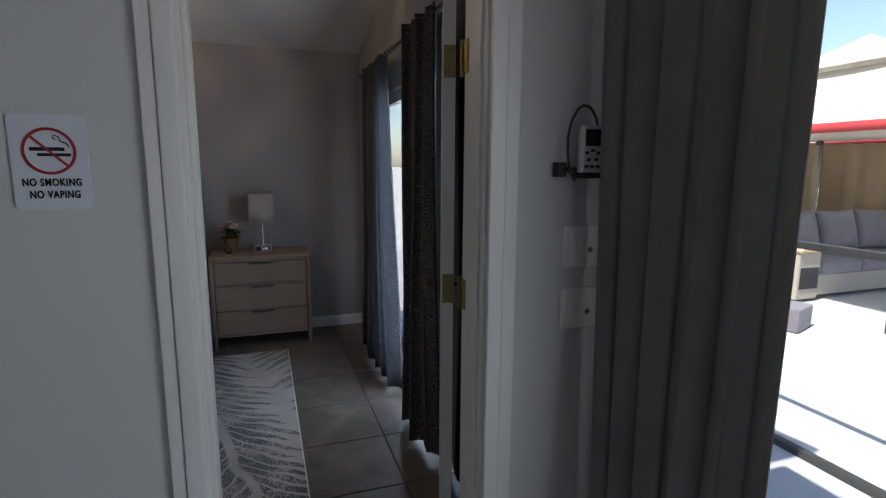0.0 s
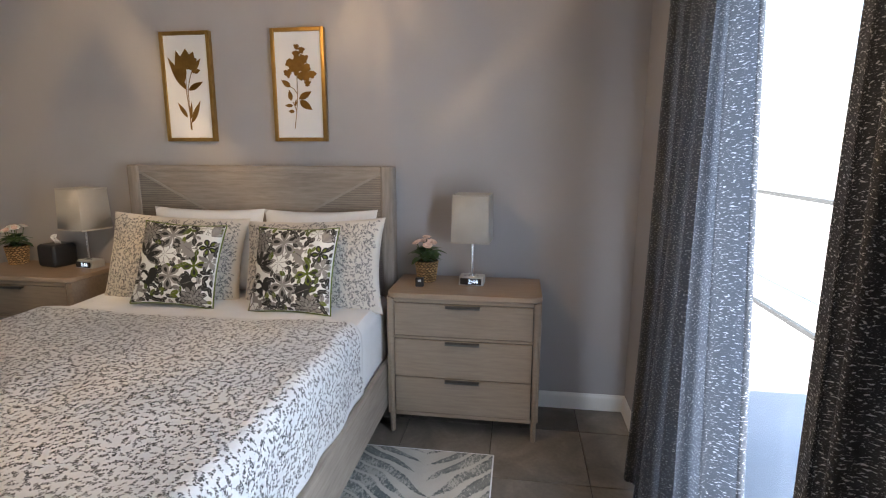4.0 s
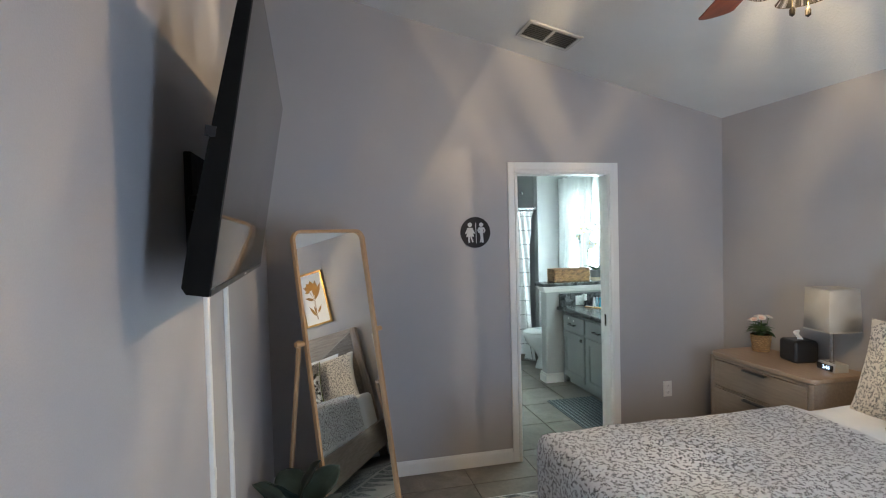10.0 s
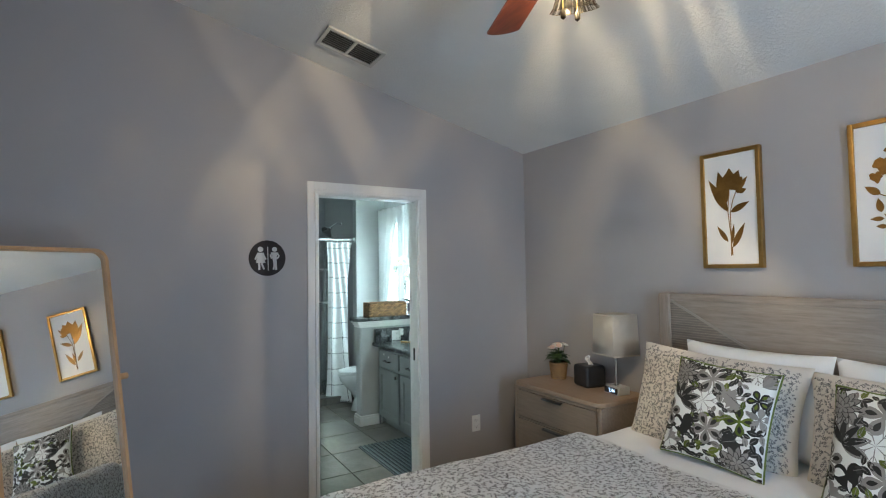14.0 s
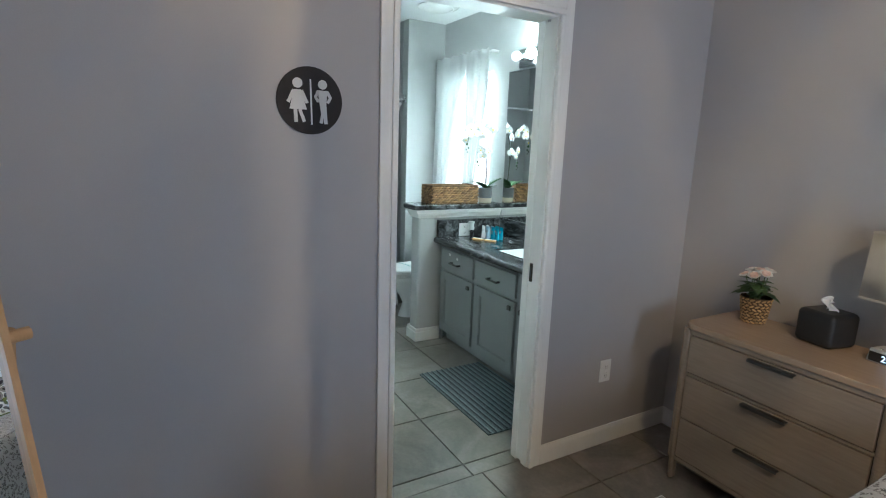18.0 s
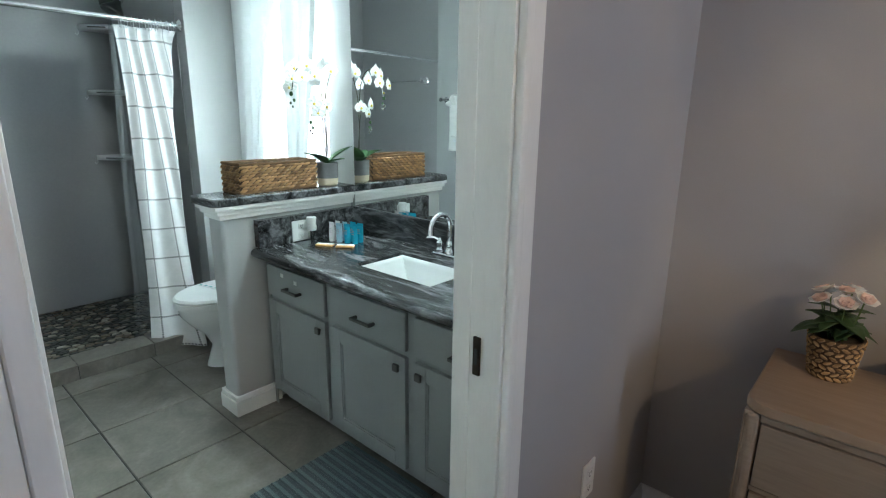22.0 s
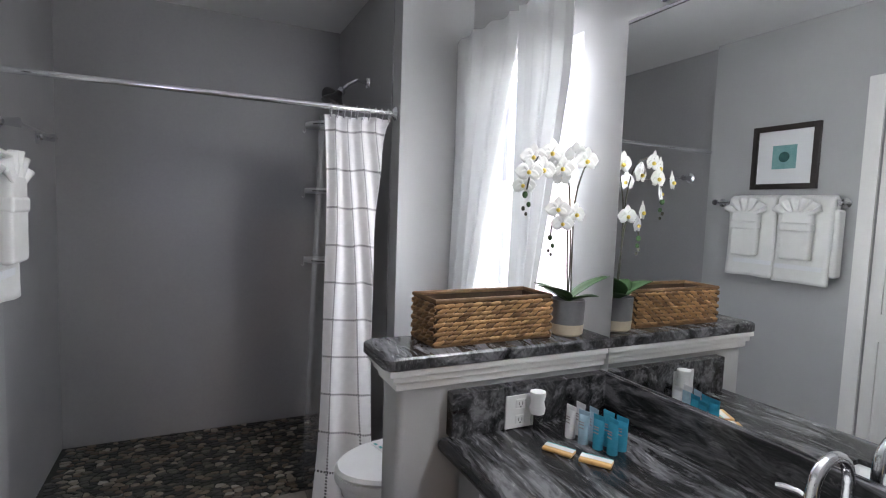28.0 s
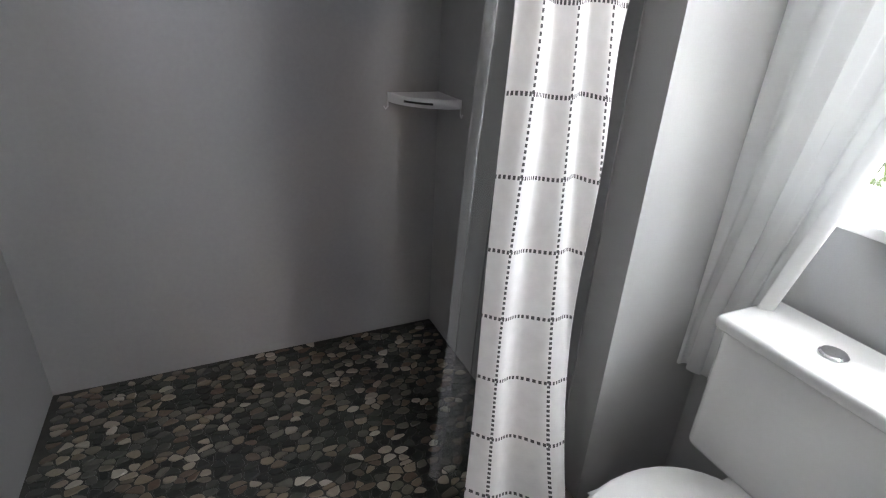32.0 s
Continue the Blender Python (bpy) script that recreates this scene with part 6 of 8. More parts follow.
def bulb_glass(name, blocked, glow):
    """Bulb glass that passes light but for its blocked share, which glows."""
    ma = bpy.data.materials.new(name)
    ma.use_nodes = True
    n = Net(ma)
    clear, lit, mx = n.add("BsdfTransparent"), n.add("Emission"), n.add("MixShader")
    clear.inputs[0].default_value = (1.0, 0.96, 0.88, 1)
    lit.inputs[0].default_value, lit.inputs[1].default_value = (1.0, 0.74, 0.42, 1), glow
    mx.inputs[0].default_value = blocked
    n.links.new(clear.outputs[0], mx.inputs[1]), n.links.new(lit.outputs[0], mx.inputs[2]), n.links.new(mx.outputs[0], n.nodes["Material Output"].inputs[0])
    n.nodes.remove(n.bsdf)
    return ma


BULB, BULBTIP = bulb_glass("clear_bulb_glass", 0.12, 4.0), bulb_glass("light_blocking_tip", 0.78, 2.6)
for k in range(3):
    a = radians(13 + 120 * k)
    m = Matrix.Translation((0, 0, -0.035)) @ Matrix.Rotation(a, 4, "Z") @ Matrix.Translation((0.062, 0, 0)) @ Matrix.Rotation(radians(180 - 34), 4, "Y")
    part("lamp_arm", lathe([(0.012, -0.03), (0.016, -0.012), (0.026, 0.004), (0.029, 0.012), (0.029, 0.036), (0.026, 0.036), (0.026, 0.014)], 18, m=m), FANBRONZE, fan)
    prof = [(0.027, 0.022), (0.037, 0.027), (0.044, 0.040), (0.048, 0.062), (0.050, 0.086), (0.054, 0.110), (0.061, 0.130), (0.071, 0.143)]

    def at(u, v, m=m):
        f = v * (len(prof) - 1)
        i = min(int(f), len(prof) - 2)
        r = prof[i][0] + (prof[i + 1][0] - prof[i][0]) * (f - i)
        z = prof[i][1] + (prof[i + 1][1] - prof[i][1]) * (f - i)
        an = 2 * math.pi * u
        return m @ Vector((r * math.cos(an), r * math.sin(an), z))

    sh = part("shade", sheet(at, 96, 14), SHADEGLASS, fan, "clear glass bell shade with a flared rim", angle=180)
    part("rim", tube([at(k / 96, 1.0) for k in range(97)], 0.0010, 6, caps=False), RIMGLASS, sh, "rolled glass rim")
    bulb = part("bulb", lathe([(0.009, 0.030), (0.011, 0.040), (0.017, 0.052), (0.0185, 0.064)], 16, m=m), BULB, fan, "glowing warm bulb")
    # Added tip that holds back the lamp's light towards the bed.
    part("bulb_tip", lathe([(0.0185, 0.064), (0.0175, 0.072), (0.013, 0.080), (0.006, 0.086), (0, 0.088)], 16, m=m), BULBTIP, bulb, "glowing tip added to dim the downward light")
    c = Matrix.Translation((FX, FY, FZ)) @ m @ Vector((0, 0, 0.054))
    lamp("fan_bulb", "POINT", 9.6, (1.0, 0.76, 0.48), Matrix.Translation(c), 0.0015)
for x, y, z in ((-0.020, -0.018, -0.218), (0.006, 0.008, -0.228)):
    part("pull_chain", tube([(x, y, -0.06), (x, y, z)], 0.0012, 5), BRASS, fan)
    part("chain_fob", lathe([(0, z - 0.028), (0.007, z - 0.022), (0.0075, z - 0.008), (0.003, z), (0, z)], 10, m=Matrix.Translation((x, y, 0))), FANBRONZE, fan)

slope = math.degrees(math.atan(0.2445))
VENTWHITE = surface("vent_paint", (0.50, 0.50, 0.48), (0.58, 0.58, 0.56), 20, 0.5)
# Slats are a darker grey than the vent's frame.
VENTSLAT = surface("grey_vent_slat", (0.13, 0.13, 0.125), (0.19, 0.19, 0.18), 20, 0.6)
t = thing("ceiling_vent", "grey-white slatted air vent in the ceiling", "vent", -2.86, 2.715, 3.245 - 0.2445 * (2.715 - 0.97) - 0.002, 0, -slope)
for d in ((-0.115, 0.115, -0.175, -0.155), (-0.115, 0.115, 0.155, 0.175), (-0.115, -0.09, -0.155, 0.155), (0.09, 0.115, -0.155, 0.155), (-0.09, 0.09, -0.008, 0.008)):
    part("frame", box(*d, -0.012, 0.0, bev=0.002), VENTWHITE, t)
# Black sheet in place of the shaded duct behind the slats.
part("backing", box(-0.09, 0.09, -0.155, 0.155, -0.002, 0.0), BLACKPLASTIC, t)
for k in range(8):
    x = -0.08 + 0.0225 * k
    for y0, y1 in ((-0.154, -0.009), (0.009, 0.154)):
        bm = box(-0.009, 0.009, y0, y1, -0.0008, 0.0008)
        bmesh.ops.transform(bm, matrix=Matrix.Translation((x, 0, -0.007)) @ Matrix.Rotation(0.6, 4, "Y"), verts=bm.verts)
        part("slat", bm, VENTSLAT, t)

# ---------------------------------------------------------------- bathroom: vanity
def granite_material():
    ma = material("black_veined_granite", 0.16)
    n = Net(ma)
    v0 = n.coords("Object")
    wn = n.add("TexNoise")
    n.links.new(v0, wn.inputs["Vector"])
    wn.inputs["Scale"].default_value, wn.inputs["Detail"].default_value = 2.6, 3.0
    ws = n.add("VectorMath", operation="SCALE")
    n.links.new(wn.outputs[1], ws.inputs[0])
    ws.inputs["Scale"].default_value = 0.11
    wa = n.add("VectorMath", operation="ADD")
    n.links.new(v0, wa.inputs[0]), n.links.new(ws.outputs[0], wa.inputs[1])
    wm = n.add("Mapping")
    n.links.new(wa.outputs[0], wm.inputs[0])
    wm.inputs["Scale"].default_value, wm.inputs["Rotation"].default_value = (0.75, 4.6, 4.6), (0, 0, radians(24))
    v = wm.outputs[0]
    flow = n.noise(v, 3.0, 12.0, 0.66, 0.7)
    vein = n.noise(v, 9.0, 6.0, 0.7, 2.2)
    f = n.math("ADD", n.math("MULTIPLY", flow, 0.8), n.math("MULTIPLY", vein, 0.2))
    n.base(n.ramp(f, (0.40, (0.010, 0.010, 0.011)), (0.48, (0.032, 0.032, 0.034)), (0.53, (0.085, 0.086, 0.09)), (0.60, (0.19, 0.19, 0.20)), (0.68, (0.10, 0.10, 0.105))))
    n.put(n.step(vein, 0.2, 0.8), n.bsdf.inputs["Roughness"])
    mr = n.bsdf.inputs["Roughness"].links[0].from_node
    mr.inputs[3].default_value, mr.inputs[4].default_value = 0.17, 0.32
    return ma


GRANITE = granite_material()
CR = 0.032
cap_line = [(-5.118, Y_N - 0.001)] + [(-5.118 + CR - CR * math.cos(a), 3.524 + CR - CR * math.sin(a)) for a in (math.pi / 12 * k for k in range(7))] + [(-4.887 - CR + CR * math.sin(a), 3.524 + CR - CR * math.cos(a)) for a in (math.pi / 12 * k for k in range(7))] + [(-4.887, Y_N - 0.001)]
cap = bmesh.new()
rings = [[cap.verts.new((x + (dx if x < -5.0 else -dx), y + (dx if y < 4 else 0), z)) for x, y in cap_line] for z, dx in ((1.024, 0.004), (1.028, 0.0), (1.054, 0.0), (1.060, 0.006))]
for a, b in zip(rings, rings[1:]):
    for i in range(len(a)):
        cap.faces.new((a[i], a[(i + 1) % len(a)], b[(i + 1) % len(a)], b[i]))
cap.faces.new(rings[0][::-1]), cap.faces.new(rings[-1])
bmesh.ops.recalc_face_normals(cap, faces=cap.faces)
part("cap", cap, GRANITE, kw, "polished black veined stone cap")
CABINET = surface("grey_cabinet_paint", (0.235, 0.245, 0.245), (0.275, 0.285, 0.285), 3, 0.42, 160, 0.06)
LABEL = surface("paper_label", (0.70, 0.70, 0.68), (0.76, 0.76, 0.74), 20, 0.7)
VX0, VX1, VY = -4.898, -3.372, 3.765
van = thing("vanity_cabinet", "grey painted vanity with three drawers and three doors", "cabinet", 0, 0, 0)
part("carcass", boxes((VX0, VX1, VY, VY + 0.02, 0.085, 0.765), (VX0, VX0 + 0.018, VY + 0.02, Y_N - 0.002, 0.085, 0.765), (VX1 - 0.018, VX1, VY + 0.02, Y_N - 0.002, 0.085, 0.765), (VX0 + 0.018, VX1 - 0.018, VY + 0.02, Y_N - 0.002, 0.085, 0.103), bev=0.002), CABINET, van)
part("toe_kick", box(VX0, VX1, VY + 0.065, Y_N - 0.01, 0.0, 0.085), CABINET, van, "recessed toe kick")
part("filler_strip", box(VX0, VX0 + 0.022, VY - 0.006, VY, 0.0, 0.765, bev=0.002), CABINET, van)


def bar_pull(parent, cx, z, w=0.115, tilt=0):
    h = part("bar_pull", boxes((cx - w / 2, cx + w / 2, VY - 0.052, VY - 0.043, z - 0.006, z + 0.006), (cx - w / 2, cx - w / 2 + 0.012, VY - 0.045, VY - 0.018, z - 0.006, z + 0.006), (cx + w / 2 - 0.012, cx + w / 2, VY - 0.045, VY - 0.018, z - 0.006, z + 0.006), bev=0.0015), GUNMETAL, parent, "square brushed metal pull")
    return h


for k, (x0, x1, knob) in enumerate(((-4.870, -4.428, 1), (-4.385, -3.945, 1), (-3.900, -3.455, 0))):
    z0, z1 = 0.592, 0.742
    dr = part("drawer_front", box(x0, x1, VY - 0.020, VY - 0.001, z0, z1, bev=0.006, seg=2), CABINET, van)
    bar_pull(dr, (x0 + x1) / 2 + (0.04 if k == 2 else 0), (z0 + z1) / 2 - 0.012, 0.16 if k == 2 else 0.115)
    for lx in ((x0 + 0.13, x0 + 0.235) if k == 0 else ((x0 + 0.19,) if k == 2 else ())):
        part("paper_label", box(lx - 0.011, lx + 0.011, VY - 0.0215, VY - 0.0205, z1 - 0.055 + (0.014 if lx < x0 + 0.2 and k == 0 else 0), z1 - 0.037 + (0.014 if lx < x0 + 0.2 and k == 0 else 0)), LABEL, dr)
    z0, z1, st = 0.10, 0.568, 0.058
    dd = part("door", box(x0 + st - 0.002, x1 - st + 0.002, VY - 0.010, VY - 0.002, z0 + st - 0.002, z1 - st + 0.002), CABINET, van)
    for nm, d in (("stile", (x0, x0 + st, z0, z1)), ("stile", (x1 - st, x1, z0, z1)), ("rail", (x0 + st, x1 - st, z0, z0 + st)), ("rail", (x0 + st, x1 - st, z1 - st, z1))):
        part(nm, box(d[0], d[1], VY - 0.020, VY - 0.001, d[2], d[3], bev=0.0025), CABINET, dd)
    part("panel_bead", boxes((x0 + st, x0 + st + 0.007, VY - 0.016, VY - 0.009, z0 + st, z1 - st), (x1 - st - 0.007, x1 - st, VY - 0.016, VY - 0.009, z0 + st, z1 - st), (x0 + st, x1 - st, VY - 0.016, VY - 0.009, z0 + st, z0 + st + 0.007), (x0 + st, x1 - st, VY - 0.016, VY - 0.009, z1 - st - 0.007, z1 - st), bev=0.002), CABINET, dd)
    kx = x1 - 0.034 if knob else x0 + 0.034
    kn = part("knob", box(kx - 0.014, kx + 0.014, VY - 0.042, VY - 0.030, z1 - 0.055, z1 - 0.027, bev=0.002), GUNMETAL, dd, "square brushed metal knob")
    part("knob_stem", lathe([(0.007, 0), (0.007, 0.014)], 10, m=pose(kx, VY - 0.018, z1 - 0.041, 90)), NICKEL, kn)

SX0, SX1, SY0, SY1 = -4.364, -3.936, 3.866, 4.142
top = thing("countertop", "polished black stone worktop with white veins", "worktop")
CT0, CT1 = 0.775, 0.815
bm = bmesh.new()
xs, ys = [VX0, SX0, SX1, VX1], [3.708, SY0, SY1, Y_N - 0.001]
for i in range(3):
    for j in range(3):
        if (i, j) != (1, 1):
            box(xs[i], xs[i + 1], ys[j], ys[j + 1], CT0, CT1, bm=bm)
bmesh.ops.remove_doubles(bm, verts=bm.verts, dist=0.0005)
part("slab", bm, GRANITE, top)
part("front_edge", tube([(VX0, 3.708, 0.795), (VX1, 3.708, 0.795)], 0.0203, 14), GRANITE, top, "rounded stone front edge")
part("backsplash", box(VX0 + 0.02, VX1, Y_N - 0.021, Y_N - 0.001, CT1, 0.945, bev=0.003), GRANITE, top)
part("side_splash", box(-4.9175, VX0 + 0.020, 3.722, Y_N - 0.001, CT1, 0.945, bev=0.003), GRANITE, top)

t = thing("sink", "white rectangular basin set under the worktop", "sink")


def basin(u, v):
    a, b = 2 * u - 1, 2 * v - 1
    s = min((b + 1) / 1.30, (1 - abs(a)) / 0.42, (1 - b) / 0.36, 1.0)
    depth = 0.125 * s ** 0.85
    k = 1 - 0.05 * s
    return Vector(((SX0 + SX1) / 2 + a * 0.2132 * k, (SY0 + SY1) / 2 + b * 0.1372 * k, CT1 - 0.014 - depth))


part("basin", sheet(basin, 50, 40), surface("satin_white_basin", (0.60, 0.61, 0.61), (0.65, 0.66, 0.66), 4, 0.2, 100, 0.0), t, thick=0.004, offset=-1)
part("drain", lathe([(0.0, 0), (0.022, 0), (0.024, 0.003), (0, 0.004)], 18, m=Matrix.Translation((-4.150, 4.052, CT1 - 0.137))), CHROME, t)

t = thing("faucet", "chrome two-handle arched faucet", "faucet", -4.165, 4.240, CT1)
part("base_plate", box(-0.085, 0.085, -0.025, 0.025, 0, 0.012, bev=0.006, seg=3), CHROME, t)
part("spout_base", lathe([(0.024, 0.012), (0.022, 0.03), (0.015, 0.04), (0.018, 0.05), (0.013, 0.07)], 18), CHROME, t)
arc = [(0, 0, 0.06)] + [(0, -0.062 + 0.062 * math.cos(a), 0.135 + 0.062 * math.sin(a)) for a in (math.pi * k / 12 for k in range(13))] + [(0, -0.124, 0.115)]
part("spout", tube(arc, [0.0115] * 13 + [0.0125, 0.014], 12), CHROME, t)
for s in (-1, 1):
    m = Matrix.Translation((s * 0.058, 0, 0))
    hd = part("handle", lathe([(0.020, 0.012), (0.022, 0.022), (0.014, 0.032), (0.017, 0.045), (0.019, 0.055), (0.010, 0.065), (0.006, 0.075), (0, 0.078)], 18, m=m), CHROME, t)
    part("lever", tube([(s * 0.058, 0, 0.062), (s * 0.085, -0.006, 0.072), (s * 0.112, -0.010, 0.070), (s * 0.128, -0.012, 0.066)], [0.0055, 0.006, 0.0075, 0.006], 8), CHROME, hd)

t = thing("soap_dispenser", "amber shell-shaped soap bottle with chrome pump", "soap dispenser", -3.765, 4.165, CT1)
AMBER = surface("honeyed_glass", (0.50, 0.40, 0.20), (0.68, 0.58, 0.36), 18, 0.25, 60, 0.2)
part("bottle", lathe([(0, 0), (0.028, 0.002), (0.045, 0.025), (0.05, 0.05), (0.042, 0.078), (0.022, 0.095), (0.014, 0.10)], 32, wave=lambda a, k: 1 + 0.05 * abs(math.sin(6 * a))), AMBER, t)
NETTING = surface("gold_net", (0.42, 0.30, 0.10), (0.55, 0.42, 0.18), 30, 0.4)
for k in range(8):
    for s in (-1, 1):
        part("net_cord", tube([(q * math.cos(a), q * math.sin(a), z) for q, z, a in ((0.047, 0.022, k * 0.785), (0.0535, 0.05, k * 0.785 + s * 0.39), (0.045, 0.078, k * 0.785 + s * 0.785), (0.025, 0.095, k * 0.785 + s * 1.0))], 0.0012, 5), NETTING, t)
part("pump", tube([(0, 0, 0.095), (0, 0, 0.145)], 0.006, 10), CHROME, t)
part("nozzle", tube([(0, 0, 0.145), (-0.02, -0.01, 0.152), (-0.055, -0.02, 0.145)], 0.0055, 8), CHROME, t)

# toiletries
TUBEBLUE = surface("turquoise_gel", (0.015, 0.28, 0.42), (0.03, 0.38, 0.54), 20, 0.22, 80, 0.05)
TUBEPALE = surface("pale_blue_tube", (0.28, 0.45, 0.55), (0.38, 0.55, 0.64), 20, 0.3, 80, 0.05)
TUBEWHITE = surface("white_tube", (0.70, 0.70, 0.70), (0.78, 0.78, 0.78), 20, 0.35, 80, 0.05)
INKGREY = surface("grey_print", (0.30, 0.26, 0.26), (0.36, 0.32, 0.32), 20, 0.5)
TUBES = [(-4.770, 4.052, TUBEWHITE, "white", 0.094), (-4.776, 4.092, TUBEWHITE, "white", 0.094), (-4.726, 4.062, TUBEPALE, "pale blue", 0.094), (-4.732, 4.102, TUBEPALE, "pale blue", 0.094),
         (-4.684, 4.078, TUBEBLUE, "turquoise", 0.094), (-4.690, 4.118, TUBEBLUE, "turquoise", 0.098), (-4.644, 4.092, TUBEBLUE, "turquoise", 0.098), (-4.652, 4.132, TUBEBLUE, "turquoise", 0.094)]
for x, y, mat, lab, h in TUBES:
    t = thing("toiletry_tube", f"small {lab} toiletry tube standing on its cap", "toiletry tube", x, y, CT1, rnd.uniform(-14, 14) + 12, group="toiletry tubes on the worktop")
    part("cap", lathe([(0, 0), (0.0148, 0), (0.0148, 0.018), (0, 0.018)], 16), mat, t)
    part("body", sheet(lambda u, v: Vector((0.0160 * math.cos(6.2832 * u) * (1 + 0.12 * v), 0.0150 * (1 - v) ** 0.6 * math.sin(6.2832 * u), 0.018 + (h - 0.03) * v)), 20, 8), mat, t, angle=180)
    part("crimp", box(-0.0180, 0.0180, -0.001, 0.001, h - 0.013, h, bev=0.0004), mat, t)
    for z in (0.045, 0.055, 0.062):
        part("print_bar", box(-0.008, 0.008, -0.0135, -0.0128, z, z + 0.003), INKGREY, t)
SOAPWRAP = surface("orange_soap_wrapper", (0.62, 0.33, 0.10), (0.70, 0.42, 0.16), 30, 0.4, 90, 0.3)
for x, y, rz in ((-4.706, 3.961, 30), (-4.620, 4.014, 36)):
    t = thing("soap_bar", "wrapped soap bar with orange and teal paper", "soap", x, y, CT1, rz, group="soap bars on the worktop")
    part("wrapper", box(-0.042, 0.042, -0.021, 0.021, 0.0005, 0.011, bev=0.004, seg=3), SOAPWRAP, t)
    part("white_band", box(-0.041, 0.041, -0.006, 0.014, 0.0105, 0.0118, bev=0.0004), TUBEWHITE, t)
    part("teal_band", box(-0.041, 0.041, 0.010, 0.0185, 0.0100, 0.0115, bev=0.0004), surface("teal_print", (0.06, 0.40, 0.40), (0.10, 0.50, 0.50), 30, 0.4), t)
outl = outlet(pose(-4.878, 3.945, 0.868, 0, 0, 90), "white wall socket plate on the stone splash", 0.10, 0.10)
t = thing("air_freshener", "white plug-in air freshener with clear bottle", "air freshener", -4.870, 3.985, 0.874, 90)
part("housing", lathe([(0, -0.005), (0.021, -0.005), (0.024, 0.01), (0.019, 0.03), (0.024, 0.052), (0.023, 0.060), (0, 0.062)], 20, m=Matrix.Translation((0, -0.028, 0))), WHITEPLASTIC, t)
part("bottle", lathe([(0, -0.044), (0.018, -0.042), (0.021, -0.022), (0.014, -0.006)], 16, m=Matrix.Translation((0, -0.028, 0))), glass("bottle_glass", (0.9, 0.92, 0.9)), t)

# wall mirror and lights above it
t = thing("wall_mirror", "large frameless mirror above the vanity", "mirror")
part("mirror_glass", box(-4.886, -3.374, Y_N - 0.006, Y_N - 0.001, 0.947, 2.055, bev=0.0015), MIRROR, t)
part("mirror_channel", box(-4.886, -3.374, Y_N - 0.009, Y_N - 0.001, 2.055, 2.066, bev=0.002), CHROME, t)
t = thing("vanity_light", "chrome light bar with round white bulbs over the mirror", "light")
part("back_plate", box(-4.745, -3.40, Y_N - 0.028, Y_N - 0.001, 2.072, 2.200, bev=0.004), CHROME, t)
GLOBE = material("lit_globe", 0.3, Emission_Color=(0.84, 1.0, 0.93, 1), Emission_Strength=39.0)
GLOBEDIM = material("dim_globe", 0.3, Emission_Color=(1.0, 0.98, 0.95, 1), Emission_Strength=0.15)
GLOBE.node_tree.nodes["Principled BSDF"].inputs["Base Color"].default_value = (0.85, 0.85, 0.84, 1)
GLOBEDIM.node_tree.nodes["Principled BSDF"].inputs["Base Color"].default_value = (0.8, 0.8, 0.79, 1)
for k in range(8):
    x = -4.66 + 0.168 * k
    part("socket", lathe([(0.024, 0), (0.024, 0.055), (0.018, 0.06)], 18, m=pose(x, Y_N - 0.026, 2.136, 90)), CHROME, t)
    b = part("bulb", ball(x, Y_N - 0.118, 2.136, 0.036, n=18), GLOBEDIM if k in (0, 5, 6, 7) else GLOBE, t, "round white bulb")
    part("bulb_neck", lathe([(0.016, 0.055), (0.016, 0.072), (0.024, 0.08)], 14, m=pose(x, Y_N - 0.026, 2.136, 90)), WHITEPLASTIC, t)

# ---------------------------------------------------------------- on the half wall
BARK = surface("water_hyacinth", (0.15, 0.080, 0.037), (0.31, 0.185, 0.092), 22, 0.75, 160, 0.5, 0.002)
BARK2 = surface("water_hyacinth_light", (0.22, 0.115, 0.048), (0.42, 0.245, 0.11), 22, 0.7, 160, 0.5, 0.002)
for _m in (BARK, BARK2):
    _n = Net(_m)
    _src = _n.bsdf.inputs["Base Color"].links[0].from_socket
    _n.base(_n.mix(1.0, _src, _n.ramp(_n.add("NewGeometry").outputs["Random Per Island"], (0.0, (0.45, 0.42, 0.38)), (0.4, (0.80, 0.77, 0.73)), (1.0, (1.25, 1.20, 1.12))), "MULTIPLY"))
bx = thing("woven_basket", "brown woven hyacinth basket on the stone cap", "basket", -5.034, 3.898, 1.060, 1.5)
W2, L2, BH = 0.078, 0.208, 0.136
# Inner wall coloured dark for the shade in the weave's gaps.
BASKETDARK = surface("shaded_gap_reed", (0.035, 0.018, 0.009), (0.075, 0.040, 0.020), 22, 0.85)
part("inner_wall", boxes((-W2, W2, -L2, -L2 + 0.006, 0.004, BH - 0.006), (-W2, W2, L2 - 0.006, L2, 0.004, BH - 0.006), (-W2, -W2 + 0.006, -L2, L2, 0.004, BH - 0.006), (W2 - 0.006, W2, -L2, L2, 0.004, BH - 0.006), (-W2, W2, -L2, L2, 0.002, 0.008)), BASKETDARK, bx)
